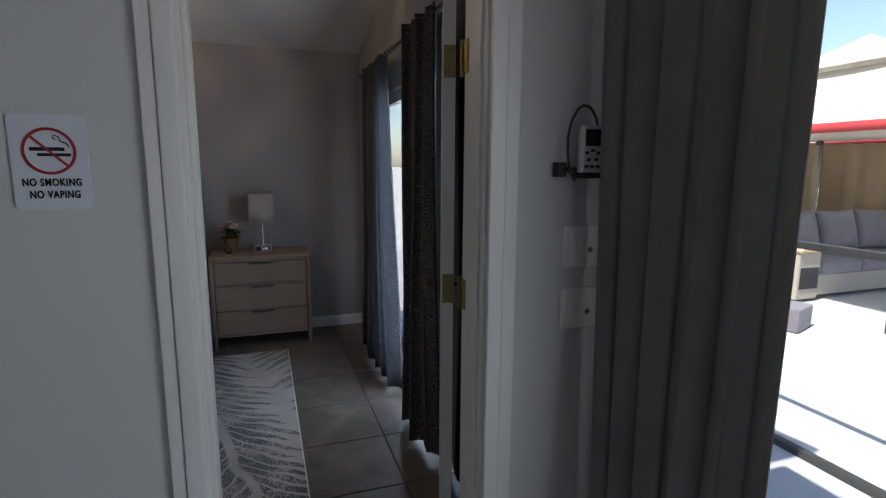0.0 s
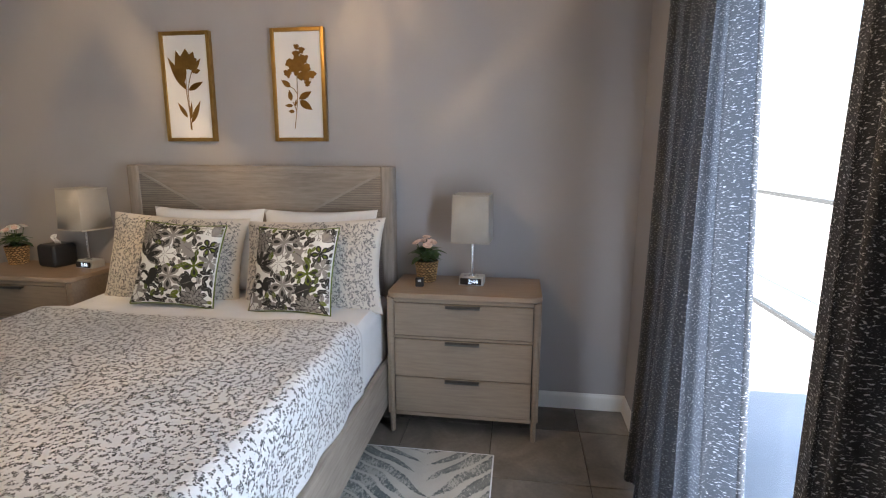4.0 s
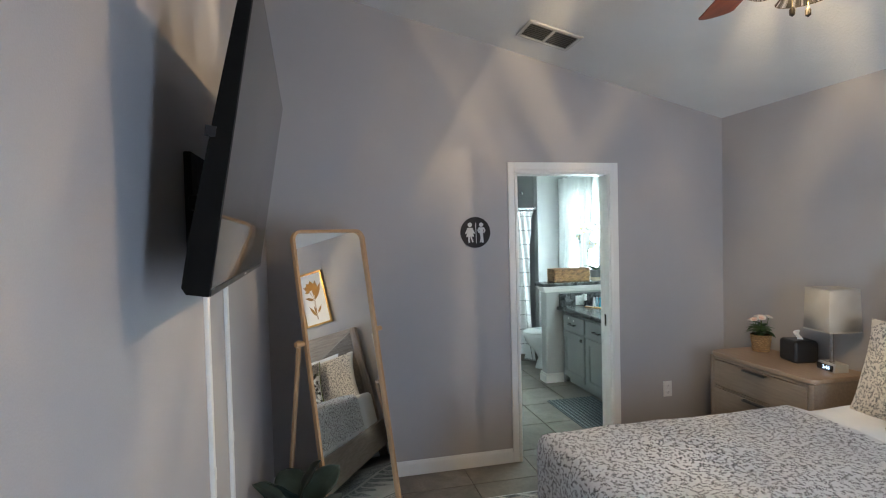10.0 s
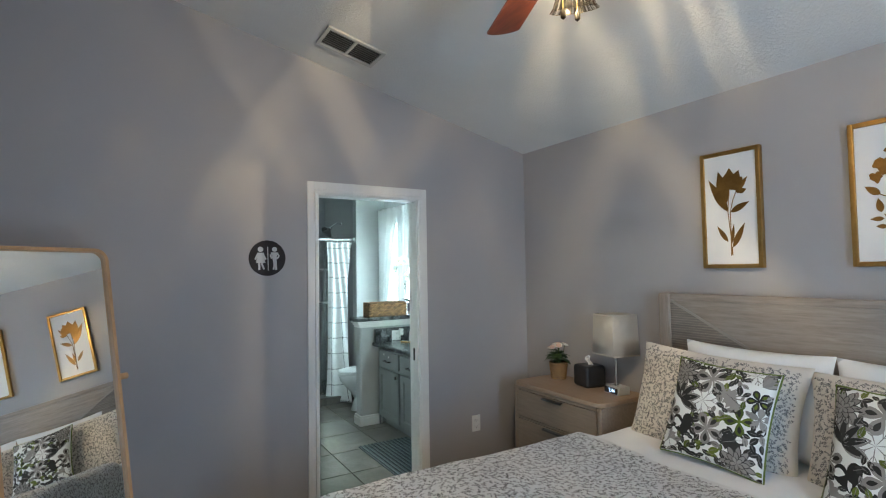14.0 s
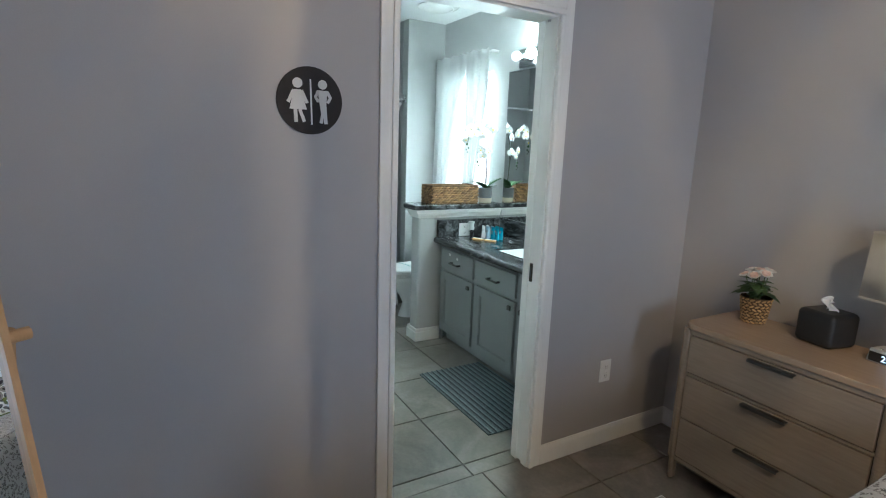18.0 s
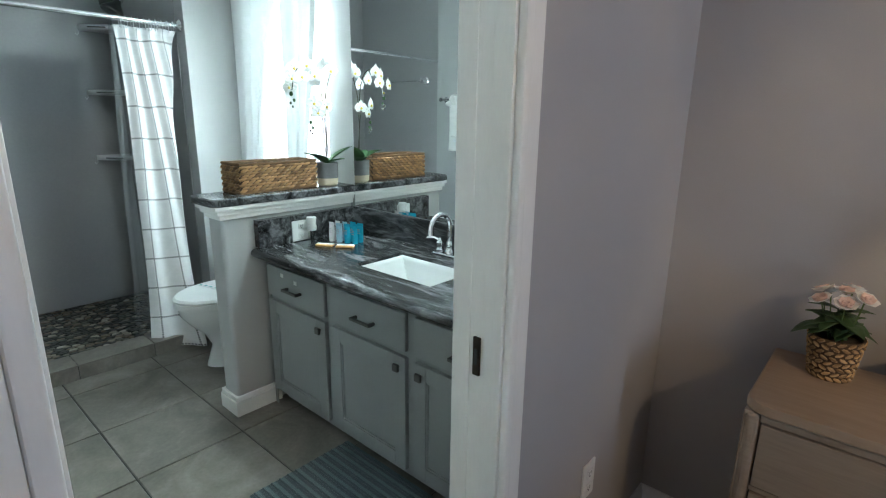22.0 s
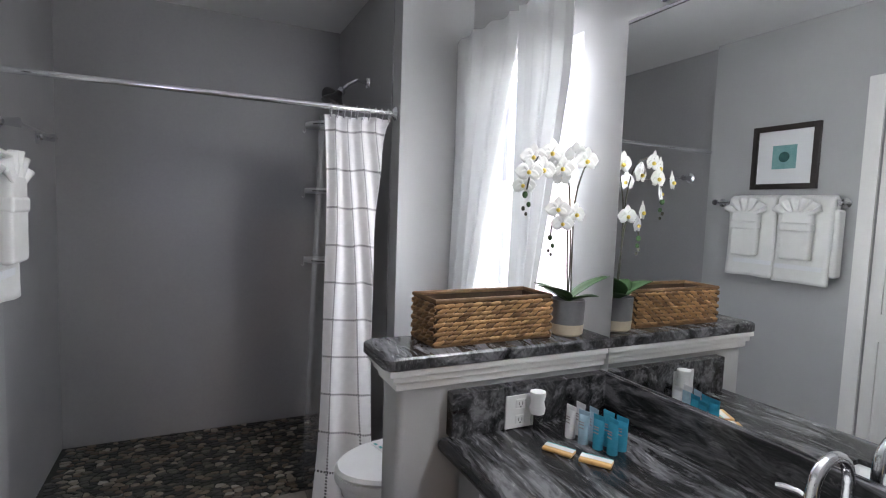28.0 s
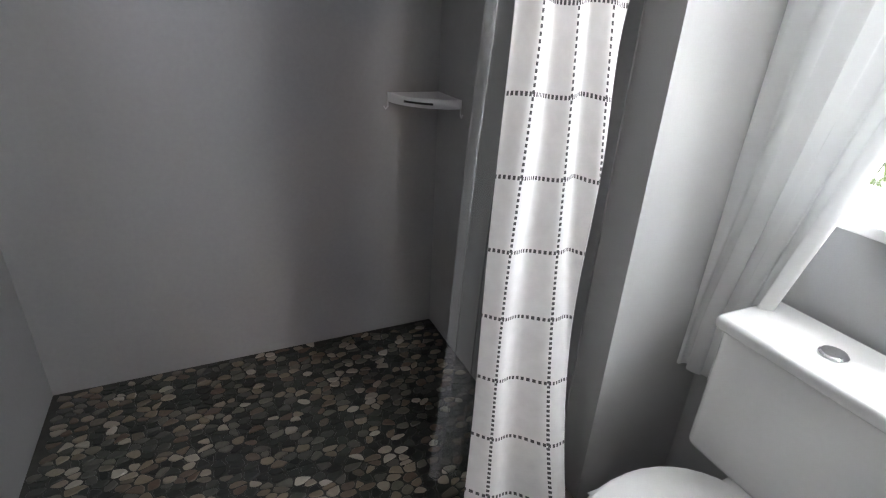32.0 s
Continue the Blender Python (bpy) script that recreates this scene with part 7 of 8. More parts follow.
for side in range(4):
    long_ = side % 2 == 0
    half, off = (L2, W2) if long_ else (W2, L2)
    bm = bmesh.new()
    rows = 9
    n = 13 if long_ else 5
    for r in range(rows):
        z = 0.008 + (BH - 0.016) * (r + 0.5) / rows
        for i in range(n):
            s = (-1 + 2 * (i + 0.5 * (r % 2) + 0.25) / n) * half
            m = Matrix.Rotation(side * math.pi / 2, 4, "Z") @ Matrix.Translation((off + 0.002 + 0.002 * rnd.random(), min(max(s, -half * (1 - 0.8 / n)), half * (1 - 0.8 / n)), z)) @ Matrix.Rotation((0.34 if r % 2 else 0.16) + rnd.uniform(-0.06, 0.06), 4, "X")
            bmesh.ops.create_icosphere(bm, subdivisions=2, radius=1, matrix=m @ Matrix.Diagonal((0.0066, 0.66 * half * 2 / n, 0.0070, 1)))
    w_ = part("weave", bm, BARK2 if long_ else BARK, bx, "twisted hyacinth strands")
    w_["kind"] = "stuff"
part("rim", tube([(-W2, -L2, BH), (W2, -L2, BH), (W2, L2, BH), (-W2, L2, BH), (-W2, -L2, BH)], 0.0065, 8, caps=False), BARK, bx)
part("base_cord", tube([(-W2, -L2, 0.006), (W2, -L2, 0.006), (W2, L2, 0.006), (-W2, L2, 0.006), (-W2, -L2, 0.006)], 0.006, 8, caps=False), BARK, bx)
for k, (mat, x, y, rz) in enumerate(((TUBEWHITE, 0.0, -0.09, 20), (surface("green_packet", (0.05, 0.30, 0.18), (0.08, 0.40, 0.25), 20, 0.5), -0.02, 0.02, -30), (TUBEWHITE, 0.01, 0.10, 8))):
    solid("packet", box(-0.03, 0.03, -0.055, 0.055, 0, 0.02, bev=0.006), mat, "small wrapped packet lying in the woven basket", "packet", m=pose(-5.034 + x, 3.898 + y, 1.150, 8, 4, rz), group="packets in the basket")
solid("basket_liner", box(-W2 + 0.012, W2 - 0.012, -L2 + 0.012, L2 - 0.012, 0.009, 0.086, bev=0.01), WHITETOWEL, "folded white washcloths filling the basket", "washcloth", m=pose(-5.034, 3.898, 1.060, 0, 0, 1.5))

POTGREY = surface("grey_glazed_pot", (0.12, 0.12, 0.125), (0.17, 0.17, 0.175), 14, 0.5)
POTCREAM = surface("raw_cream_clay", (0.48, 0.40, 0.28), (0.58, 0.50, 0.37), 14, 0.7, 120, 0.2)
ORCHIDLEAF = surface("glossy_leaf", (0.010, 0.042, 0.008), (0.026, 0.090, 0.016), 6, 0.78, 60, 0.1)
ORCHIDSTEM = surface("dark_orchid_stem", (0.022, 0.022, 0.012), (0.05, 0.05, 0.025), 16, 0.5)
ORCHIDWHITE = surface("orchid_white", (0.68, 0.68, 0.66), (0.77, 0.77, 0.75), 20, 0.6, 60, 0.08)
YELLOW = surface("orchid_throat", (0.70, 0.50, 0.06), (0.80, 0.62, 0.14), 30, 0.5)
orc = thing("orchid", "white artificial orchid in a grey and cream pot", "plant", -4.975, 4.187, 1.060)
part("pot_foot", lathe([(0, 0), (0.044, 0), (0.053, 0.008), (0.055, 0.040)], 30), POTCREAM, orc, "cream clay lower band")
part("pot", lathe([(0.055, 0.040), (0.057, 0.118), (0.054, 0.120), (0.050, 0.10), (0, 0.10)], 30), POTGREY, orc, "grey glazed pot")
for a, l, up, w in ((62, 0.17, 0.75, 0.095), (-80, 0.16, 0.62, 0.09), (-118, 0.13, 0.7, 0.075), (205, 0.10, 0.5, 0.06), (25, 0.11, 0.45, 0.065)):
    m = Matrix.Translation((0, 0, 0.110)) @ Matrix.Rotation(radians(a), 4, "Z") @ Matrix.Rotation(-up, 4, "Y")
    part("leaf", leaf(l, w, 0.16 if a > 0 else 0.22, m, None, 8, 0.25), ORCHIDLEAF, orc, "thick glossy green leaf", thick=0.002)
spines = [[(0, 0, 0.10), (0.004, -0.004, 0.28), (0.0, -0.016, 0.46), (0.004, -0.045, 0.57), (0.006, -0.115, 0.605), (0.004, -0.165, 0.55), (0.0, -0.185, 0.47)],
          [(0.006, 0.006, 0.10), (0.008, 0.0, 0.28), (0.006, 0.002, 0.44), (0.008, 0.03, 0.545), (0.012, 0.05, 0.575)],
          [(-0.006, 0.004, 0.10), (-0.004, -0.008, 0.24), (0.0, -0.018, 0.36), (0.002, -0.045, 0.42), (0.0, -0.075, 0.385), (0.0, -0.085, 0.33)]]
for s in spines:
    pts = []
    for i in range(len(s) - 1):
        for k in range(5):
            p = [Vector(s[max(0, min(len(s) - 1, i + d))]) for d in (-1, 0, 1, 2)]
            u = k / 5
            pts.append(0.5 * ((2 * p[1]) + (p[2] - p[0]) * u + (2 * p[0] - 5 * p[1] + 4 * p[2] - p[3]) * u * u + (3 * p[1] - p[0] - 3 * p[2] + p[3]) * u ** 3))
    pts.append(Vector(s[-1]))
    part("stem", tube(pts, 0.0028, 6), ORCHIDSTEM, orc)


def orchid_bloom(x, y, z, yaw, pitch, size):
    base = Matrix.Translation((x, y - 0.015, z)) @ Matrix.Rotation(radians(yaw), 4, "Z") @ Matrix.Rotation(radians(pitch), 4, "X")
    bm = bmesh.new()
    for a, l, w in ((90, 1.0, 0.8), (0, 1.05, 1.25), (180, 1.05, 1.25), (215, 0.95, 0.7), (325, 0.95, 0.7)):
        m = base @ Matrix.Rotation(radians(90), 4, "X") @ Matrix.Rotation(radians(a), 4, "Z") @ Matrix.Rotation(0.12, 4, "Y")
        leaf(size * 1.14 * l, size * 1.14 * w, -0.12, m, bm, 6, 0.1)
    f = part("blossom", bm, ORCHIDWHITE, orc, thick=0.0008, angle=80)
    q = base @ Vector((0, -0.006, -0.004))
    part("throat", ball(q.x, q.y, q.z, size * 0.2, n=8), YELLOW, f)


for spec in ((0.0, -0.150, 0.575, 65, 5, 0.036), (0.03, -0.185, 0.525, 60, -5, 0.036), (0.02, -0.125, 0.535, 80, 0, 0.037), (0.02, -0.095, 0.590, 75, 10, 0.036), (-0.01, -0.175, 0.485, 40, -10, 0.033), (0.02, 0.045, 0.575, 85, 8, 0.038), (0.015, -0.048, 0.545, 70, 5, 0.036),
             (0.02, -0.060, 0.415, 60, 0, 0.035), (0.02, -0.040, 0.37, 65, 0, 0.032), (0.022, 0.01, 0.40, 95, 0, 0.034), (-0.02, 0.03, 0.60, 200, 5, 0.035), (-0.02, -0.08, 0.56, 200, 5, 0.035), (-0.02, -0.02, 0.52, 190, 5, 0.035)):
    orchid_bloom(*spec)
for x, y, z, r in ((0, -0.190, 0.455, 0.009), (0.004, -0.178, 0.425, 0.007), (0.0, -0.195, 0.412, 0.006), (0, -0.184, 0.395, 0.005), (0, -0.086, 0.322, 0.008), (0.004, -0.078, 0.296, 0.007), (0, -0.09, 0.28, 0.005), (0, -0.080, 0.268, 0.005)):
    part("bud", ball(x, y, z, r, r, r * 1.3, 8), ORCHIDLEAF if r > 0.0065 else ORCHIDSTEM, orc)

# ---------------------------------------------------------------- toilet
t = thing("toilet", "white two-piece toilet with a closed lid", "toilet", -5.53, 0, 0)


def oval(r0, r1, yc, z, n=36, front=1.0):
    return [(r0 * math.cos(a), yc + (r1 * (front if math.sin(a) < 0 else 0.72)) * math.sin(a), z) for a in (2 * math.pi * k / n for k in range(n))]


def loft(sections, close=True):
    bm = bmesh.new()
    rings = [[bm.verts.new(p) for p in s] for s in sections]
    for a, b in zip(rings, rings[1:]):
        for i in range(len(a)):
            bm.faces.new((a[i], a[(i + 1) % len(a)], b[(i + 1) % len(b)], b[i]))
    if close:
        bm.faces.new(rings[0][::-1]), bm.faces.new(rings[-1])
    bmesh.ops.recalc_face_normals(bm, faces=bm.faces)
    return bm


part("pedestal", loft([oval(0.105, 0.20, 3.90, 0.0), oval(0.10, 0.195, 3.90, 0.02), oval(0.088, 0.17, 3.91, 0.12), oval(0.10, 0.20, 3.90, 0.20), oval(0.145, 0.25, 3.88, 0.27), oval(0.175, 0.285, 3.87, 0.33), oval(0.182, 0.295, 3.87, 0.375), oval(0.178, 0.29, 3.87, 0.385)]), PORCELAIN, t, "glazed bowl and foot", angle=60)
part("seat", loft([oval(0.192, 0.305, 3.865, 0.386), oval(0.198, 0.31, 3.865, 0.400), oval(0.194, 0.305, 3.865, 0.416)]), WHITEPLASTIC, t)
part("lid", loft([oval(0.190, 0.302, 3.865, 0.418), oval(0.196, 0.308, 3.865, 0.430), oval(0.186, 0.296, 3.865, 0.443), oval(0.14, 0.235, 3.865, 0.449), oval(0.03, 0.06, 3.865, 0.451)]), WHITEPLASTIC, t, "closed white lid")
part("tank", box(-0.225, 0.225, 4.085, 4.275, 0.42, 0.790, bev=0.025, seg=4), PORCELAIN, t)
part("tank_lid", box(-0.236, 0.236, 4.068, 4.283, 0.778, 0.816, bev=0.014, seg=4), PORCELAIN, t)
part("flush_button", lathe([(0, 0), (0.026, 0), (0.028, 0.004), (0.024, 0.008), (0, 0.009)], 22, m=Matrix.Translation((-0.03, 4.165, 0.816))), CHROME, t)
part("hinge_block", box(-0.09, 0.09, 4.06, 4.085, 0.385, 0.44, bev=0.006), WHITEPLASTIC, t)
t = thing("paper_band", "white hygiene band with teal print across the lid", "paper band", -5.53, 0, 0.018)
bm = sheet(lambda u, v: Vector(((2 * u - 1) * 0.183, 3.735 + 0.036 * v + 0.07 * u, 0.4345 - 0.018 * abs(2 * u - 1) ** 4 - 0.006)), 20, 2)
for v in bm.verts:
    v.co.z += 0.006
part("band", bm, PAPER, t, thick=0.0008)
TEAL = surface("teal_ink", (0.03, 0.36, 0.33), (0.06, 0.46, 0.42), 30, 0.6)
for k in range(7):
    u = 0.14 + 0.12 * k
    x, y = (2 * u - 1) * 0.183, 3.753 + 0.07 * u
    m = pose(x, y, 0.4352 - 0.018 * abs(2 * u - 1) ** 4, 0, 0, 11)
    part("print_bar", prism([(-0.009, -0.006), (0.009, -0.006), (0.009, 0.006), (-0.009, 0.006)], 0.0006, m=m @ pose(0, 0, 0.0006, -90)), TEAL, t)

# ---------------------------------------------------------------- window curtains of the bathroom
t = thing("sheer_curtain", "sheer white curtain panel at the bathroom window", "curtain", group="sheer curtains")
bm = curtain((-6.00, 4.205), (-5.41, 4.215), 0.53, 2.26, 4.6, 0.016, 1.0, 0.98, 1, 1.0, 110, 24)
for v in bm.verts:
    s = max(0.0, min(1.0, (2.15 - v.co.z) / 1.45))
    v.co.x = -6.0 + (v.co.x + 6.0) * (1 - 0.58 * s)
part("cloth", bm, SHEER, t, thick=0.0015, angle=180)
t = thing("sheer_curtain", "sheer white curtain panel at the bathroom window", "curtain", group="sheer curtains")
bm = curtain((-5.40, 4.222), (-5.06, 4.217), 0.55, 2.26, 3.2, 0.015, 0.7, 1.0, 2, 1.0, 80, 24)
for v in bm.verts:
    s = max(0.0, min(1.0, (1.95 - v.co.z) / 0.95))
    v.co.x = -5.40 + (v.co.x + 5.40) * (1 - 0.5 * s) + 0.01 * s
part("cloth", bm, SHEER, t, thick=0.0015, angle=180)
t = thing("sheer_rod", "thin white curtain rod over the bathroom window", "curtain rod")
part("rod", tube([(-6.02, 4.235, 2.235), (-5.05, 4.235, 2.235)], 0.006, 8), WHITEPLASTIC, t)
for x in (-6.02, -5.05):
    part("bracket", box(x - 0.006, x + 0.006, 4.235, 4.30, 2.225, 2.245, bev=0.002), WHITEPLASTIC, t)

# ---------------------------------------------------------------- shower
t = thing("shower_rod", "chrome shower curtain rod between the walls", "shower rod")
RA, RB = Vector((-5.985, 2.40, 1.899)), Vector((-5.975, 3.93, 1.904))
part("rod", tube([RA, RB], 0.0125, 14), CHROME, t)
for p, s in ((RA, -90), (RB, 90)):
    part("flange", lathe([(0.034, 0), (0.034, 0.006), (0.022, 0.016), (0.015, 0.022)], 22, m=Matrix.Translation((p.x, p.y - (0.015 if s < 0 else 0), p.z)) @ Matrix.Rotation(radians(s), 4, "X")), CHROME, t)


def shower_cloth_material():
    """White cotton with a windowpane grid of dashed black lines."""
    ma = material("white_windowpane_cloth", 0.85, Sheen_Weight=0.2)
    n = Net(ma)
    xyz = n.add("SeparateXYZ")
    n.links.new(n.coords("UV"), xyz.inputs[0])
    u, v = xyz.outputs[0], xyz.outputs[1]
    P = 0.1775

    def line(a, b):
        near = n.math("ABSOLUTE", n.math("SUBTRACT", n.math("FRACT", n.math("DIVIDE", a, P)), 0.5))
        on = n.math("GREATER_THAN", near, 0.5 - 0.0048 / P)
        dash = n.math("LESS_THAN", n.math("FRACT", n.math("DIVIDE", b, P / 13)), 0.58)
        return n.math("MULTIPLY", on, dash)

    ink = n.math("MAXIMUM", line(u, v), line(v, u))
    n.base(n.mix(n.math("MULTIPLY", ink, 0.93), n.ramp(n.noise(n.coords("UV"), 30), (0.3, (0.72, 0.71, 0.71)), (0.7, (0.79, 0.78, 0.78))), (0.02, 0.02, 0.025)))
    n.bump(n.noise(n.coords("UV"), 700, 2.0), 0.25, 0.0006)
    return ma


SHOWERCLOTH = shower_cloth_material()
t = thing("shower_curtain", "white shower curtain with a dashed black grid", "shower curtain")


def gathered(u, low):
    """How far along the cloth the place u lies: it is bunched at the rod and opens towards the hem."""
    return 0.1775 * (u - 0.18) / (0.203 + 0.5 * low)


def drawn(u, v):
    low = 1 - v
    y0, y1 = 3.60 + 0.03 * math.sin(math.pi * low) - 0.05 * low ** 3, 3.895 - 0.085 * low ** 0.4
    fold = math.cos(2 * math.pi * (gathered(u, low) / 0.1775)) * (0.009 + 0.011 * low)
    y = y0 + (y1 - y0) * u + 0.006 * math.sin(9 * v + 5 * u)
    x = -6.012 + 0.165 * low ** 4 + (0.06 + 0.12 * low ** 3) * (u - 0.5) + fold - 0.022 * low ** 4 + 0.005 * math.sin(7 * v + 2)
    return Vector((x, y, 0.022 + 1.853 * v + 0.004 * math.sin(11 * u)))


part("cloth", sheet(drawn, 170, 48, lambda u, v: (gathered(u, 1 - v), 0.022 + 1.853 * v - 0.029)), SHOWERCLOTH, t, thick=0.002, angle=180)
LINER = bpy.data.materials.new("frosted_liner")
LINER.use_nodes = True
ln = Net(LINER)
lt, lm = ln.add("BsdfTransparent"), ln.add("MixShader")
lt.inputs[0].default_value = (0.85, 0.87, 0.88, 1)
ln.base(ln.ramp(ln.noise(ln.coords(), 7), (0.3, (0.50, 0.52, 0.53)), (0.7, (0.60, 0.62, 0.63))))
ln.bsdf.inputs["Roughness"].default_value = 0.25
lm.inputs[0].default_value = 0.30
ln.links.new(lt.outputs[0], lm.inputs[1]), ln.links.new(ln.bsdf.outputs[0], lm.inputs[2]), ln.links.new(lm.outputs[0], ln.nodes["Material Output"].inputs[0])


def liner(u, v):
    low = 1 - v
    y0, y1 = 3.585 - 0.04 * low, 3.86
    ph = 2 * math.pi * 5 * u
    return Vector((-6.055 - 0.12 * low ** 1.2 + 0.022 * math.sin(ph) + 0.02 * math.sin(7 * v + 3 * u) * low, y0 + (y1 - y0) * u, 0.075 + 1.80 * v))


t = thing("shower_liner", "frosted plastic shower curtain liner", "shower liner")
part("film", sheet(liner, 90, 24), LINER, t, angle=180)
part("hem", tube([liner(k / 90, 0.0) for k in range(91)], 0.0016, 5), LINER, t, "stitched bottom hem")
part("side_hem", tube([liner(1.0, k / 24) for k in range(25)], 0.0014, 5), LINER, t, "stitched side hem")
for k in range(10):
    y = 3.62 + 0.03 * k
    z = RA.z + (RB.z - RA.z) * (y - RA.y) / (RB.y - RA.y)
    t2 = thing("curtain_ring", "chrome shower curtain ring on the rod", "curtain ring", -5.98, y, z, group="shower curtain rings")
    part("ring", tube([(0.02 * math.sin(a), 0, -0.014 + 0.032 * math.cos(a)) for a in (2 * math.pi * i / 14 for i in range(15))], 0.0018, 6, caps=False), CHROME, t2)
    part("roller", ball(0, 0, 0.0135, 0.0035, n=6), CHROME, t2)

t = thing("shower_fixture", "chrome double shower head on a short arm", "shower head", -6.42, 3.925, 2.135)
part("wall_flange", lathe([(0.030, 0), (0.028, 0.008), (0.014, 0.012)], 18, m=pose(0, 0, 0, 90)), CHROME, t)
part("arm", tube([(0, 0, 0), (0, -0.06, 0.008), (0, -0.11, -0.02), (0, -0.14, -0.05)], 0.010, 10), CHROME, t)
part("diverter", ball(0, -0.15, -0.062, 0.024, n=12), CHROME, t)
part("head", lathe([(0.012, 0), (0.020, 0.02), (0.045, 0.05), (0.052, 0.062), (0.050, 0.07), (0, 0.072)], 24, m=Matrix.Translation((0.02, -0.16, -0.07)) @ Matrix.Rotation(radians(150), 4, "X") @ Matrix.Scale(1.25, 4)), GUNMETAL, t, "dark chrome shower head")
part("hand_shower", lathe([(0.010, -0.02), (0.018, 0.02), (0.040, 0.045), (0.044, 0.06), (0, 0.065)], 24, m=Matrix.Translation((-0.07, -0.15, -0.06)) @ Matrix.Rotation(radians(120), 4, "X") @ Matrix.Rotation(0.5, 4, "Y") @ Matrix.Scale(1.2, 4)), GUNMETAL, t, "dark chrome hand shower")
ALU = surface("pale_aluminium", (0.62, 0.63, 0.64), (0.72, 0.73, 0.74), 12, 0.35, 120, 0.05, metal=0.3)
for z in (1.088, 1.535, 1.955):
    t = thing("corner_shelf", "pale metal corner shelf in the shower", "shelf", -7.07, 3.925, z, group="shower corner shelves")
    R = 0.215
    arc = [(R * math.cos(a), -R * math.sin(a)) for a in (math.pi / 2 * k / 16 for k in range(17))]
    bm = bmesh.new()
    lo = [bm.verts.new((x, y, 0)) for x, y in arc] + [bm.verts.new((0, 0, 0))]
    hi = [bm.verts.new((x, y, 0.004)) for x, y in arc] + [bm.verts.new((0, 0, 0.004))]
    bm.faces.new(lo[::-1]), bm.faces.new(hi)
    for i in range(len(lo)):
        bm.faces.new((lo[i], lo[(i + 1) % len(lo)], hi[(i + 1) % len(lo)], hi[i]))
    bmesh.ops.recalc_face_normals(bm, faces=bm.faces)
    part("tray", bm, ALU, t)
    part("front_band", sheet(lambda u, v: Vector((R * math.cos(math.pi / 2 * u), -R * math.sin(math.pi / 2 * u), -0.002 + 0.034 * v)), 18, 1), ALU, t, "curved metal front band", thick=0.003)
    # Black strip laid on the band paints a slot's shade.
    part("slot", sheet(lambda u, v: Vector(((R + 0.002) * math.cos(0.5 + 0.55 * u), -(R + 0.002) * math.sin(0.5 + 0.55 * u), 0.010 + 0.008 * v)), 10, 1), BLACKPLASTIC, t, "black strip in place of a slot's shade", thick=0.001)
    for hx, hy in ((R, -0.003), (0.003, -R)):
        part("hook", tube([(hx, hy, 0.006), (hx, hy, -0.022), (hx + 0.010 * (hx > 0.1), hy - 0.010 * (hx < 0.1), -0.032), (hx + 0.018 * (hx > 0.1), hy - 0.018 * (hx < 0.1), -0.020)], 0.0028, 6), ALU, t)
    for a in (0, 1):
        part("side_band", box(0.0, R, -0.004, 0.0, -0.002, 0.03) if a == 0 else box(0.0, 0.004, -R, 0.0, -0.002, 0.03), ALU, t)
t = thing("towel_bar", "short chrome towel bar in the shower", "towel bar", 0, 2.385, 0)
for x in (-6.165, -6.720):
    part("post", lathe([(0.034, 0), (0.034, 0.007), (0.019, 0.016), (0.014, 0.03), (0.018, 0.055), (0.020, 0.075), (0, 0.082)], 18, m=pose(x, 0, 1.738, -90)), CHROME, t)
part("bar", tube([(-6.165, 0.065, 1.738), (-6.720, 0.065, 1.738)], 0.006, 10), CHROME, t)

# curb of the shower, faced with tile pieces further down
curb = thing("shower_curb", "low tiled curb at the shower entry", "curb", kind="structure")
part("core", box(-6.045, -5.883, 2.386, 3.93, 0, 0.078), GROUT, curb)

# ---------------------------------------------------------------- towels, art and closet doors on the south wall
t = thing("bath_towel_bar", "chrome towel bar on the bathroom wall", "towel bar", 0, 2.44, 0)
part("bar", tube([(-5.865, 0.07, 1.565), (-5.16, 0.07, 1.565)], 0.008, 12), CHROME, t)
for x in (-5.865, -5.16):
    part("post", lathe([(0.026, 0), (0.026, 0.008), (0.012, 0.018), (0.011, 0.06), (0.018, 0.07), (0.018, 0.082), (0, 0.084)], 18, m=pose(x, 0, 1.565, -90)), CHROME, t)


def hung(x0, x1, z_front, z_back, y, bulge=0.02, seed=0):
    """A thick folded towel over the bar: front and back fall in one loop."""
    def at(u, v):
        x = x0 + (x1 - x0) * u
        lf, lb = 1.573 - z_front, 1.573 - z_back
        s = v * (lf + lb + 0.05)
        if s < lb:
            z, d = z_back + s, -0.022
        elif s < lb + 0.05:
            a = (s - lb) / 0.05 * math.pi
            z, d = 1.573 + 0.022 * math.sin(a), -0.022 * math.cos(a)
        else:
            z, d = 1.573 - (s - lb - 0.05), 0.022 + 0.010 * math.sin(6 * u + seed) * (s - lb) / lf * 0.6
        return Vector((x + 0.004 * math.sin(9 * v + seed), y + d, z + 0.005 * noise.noise((u * 3, v * 4, seed))))
    return sheet(at, 16, 40)


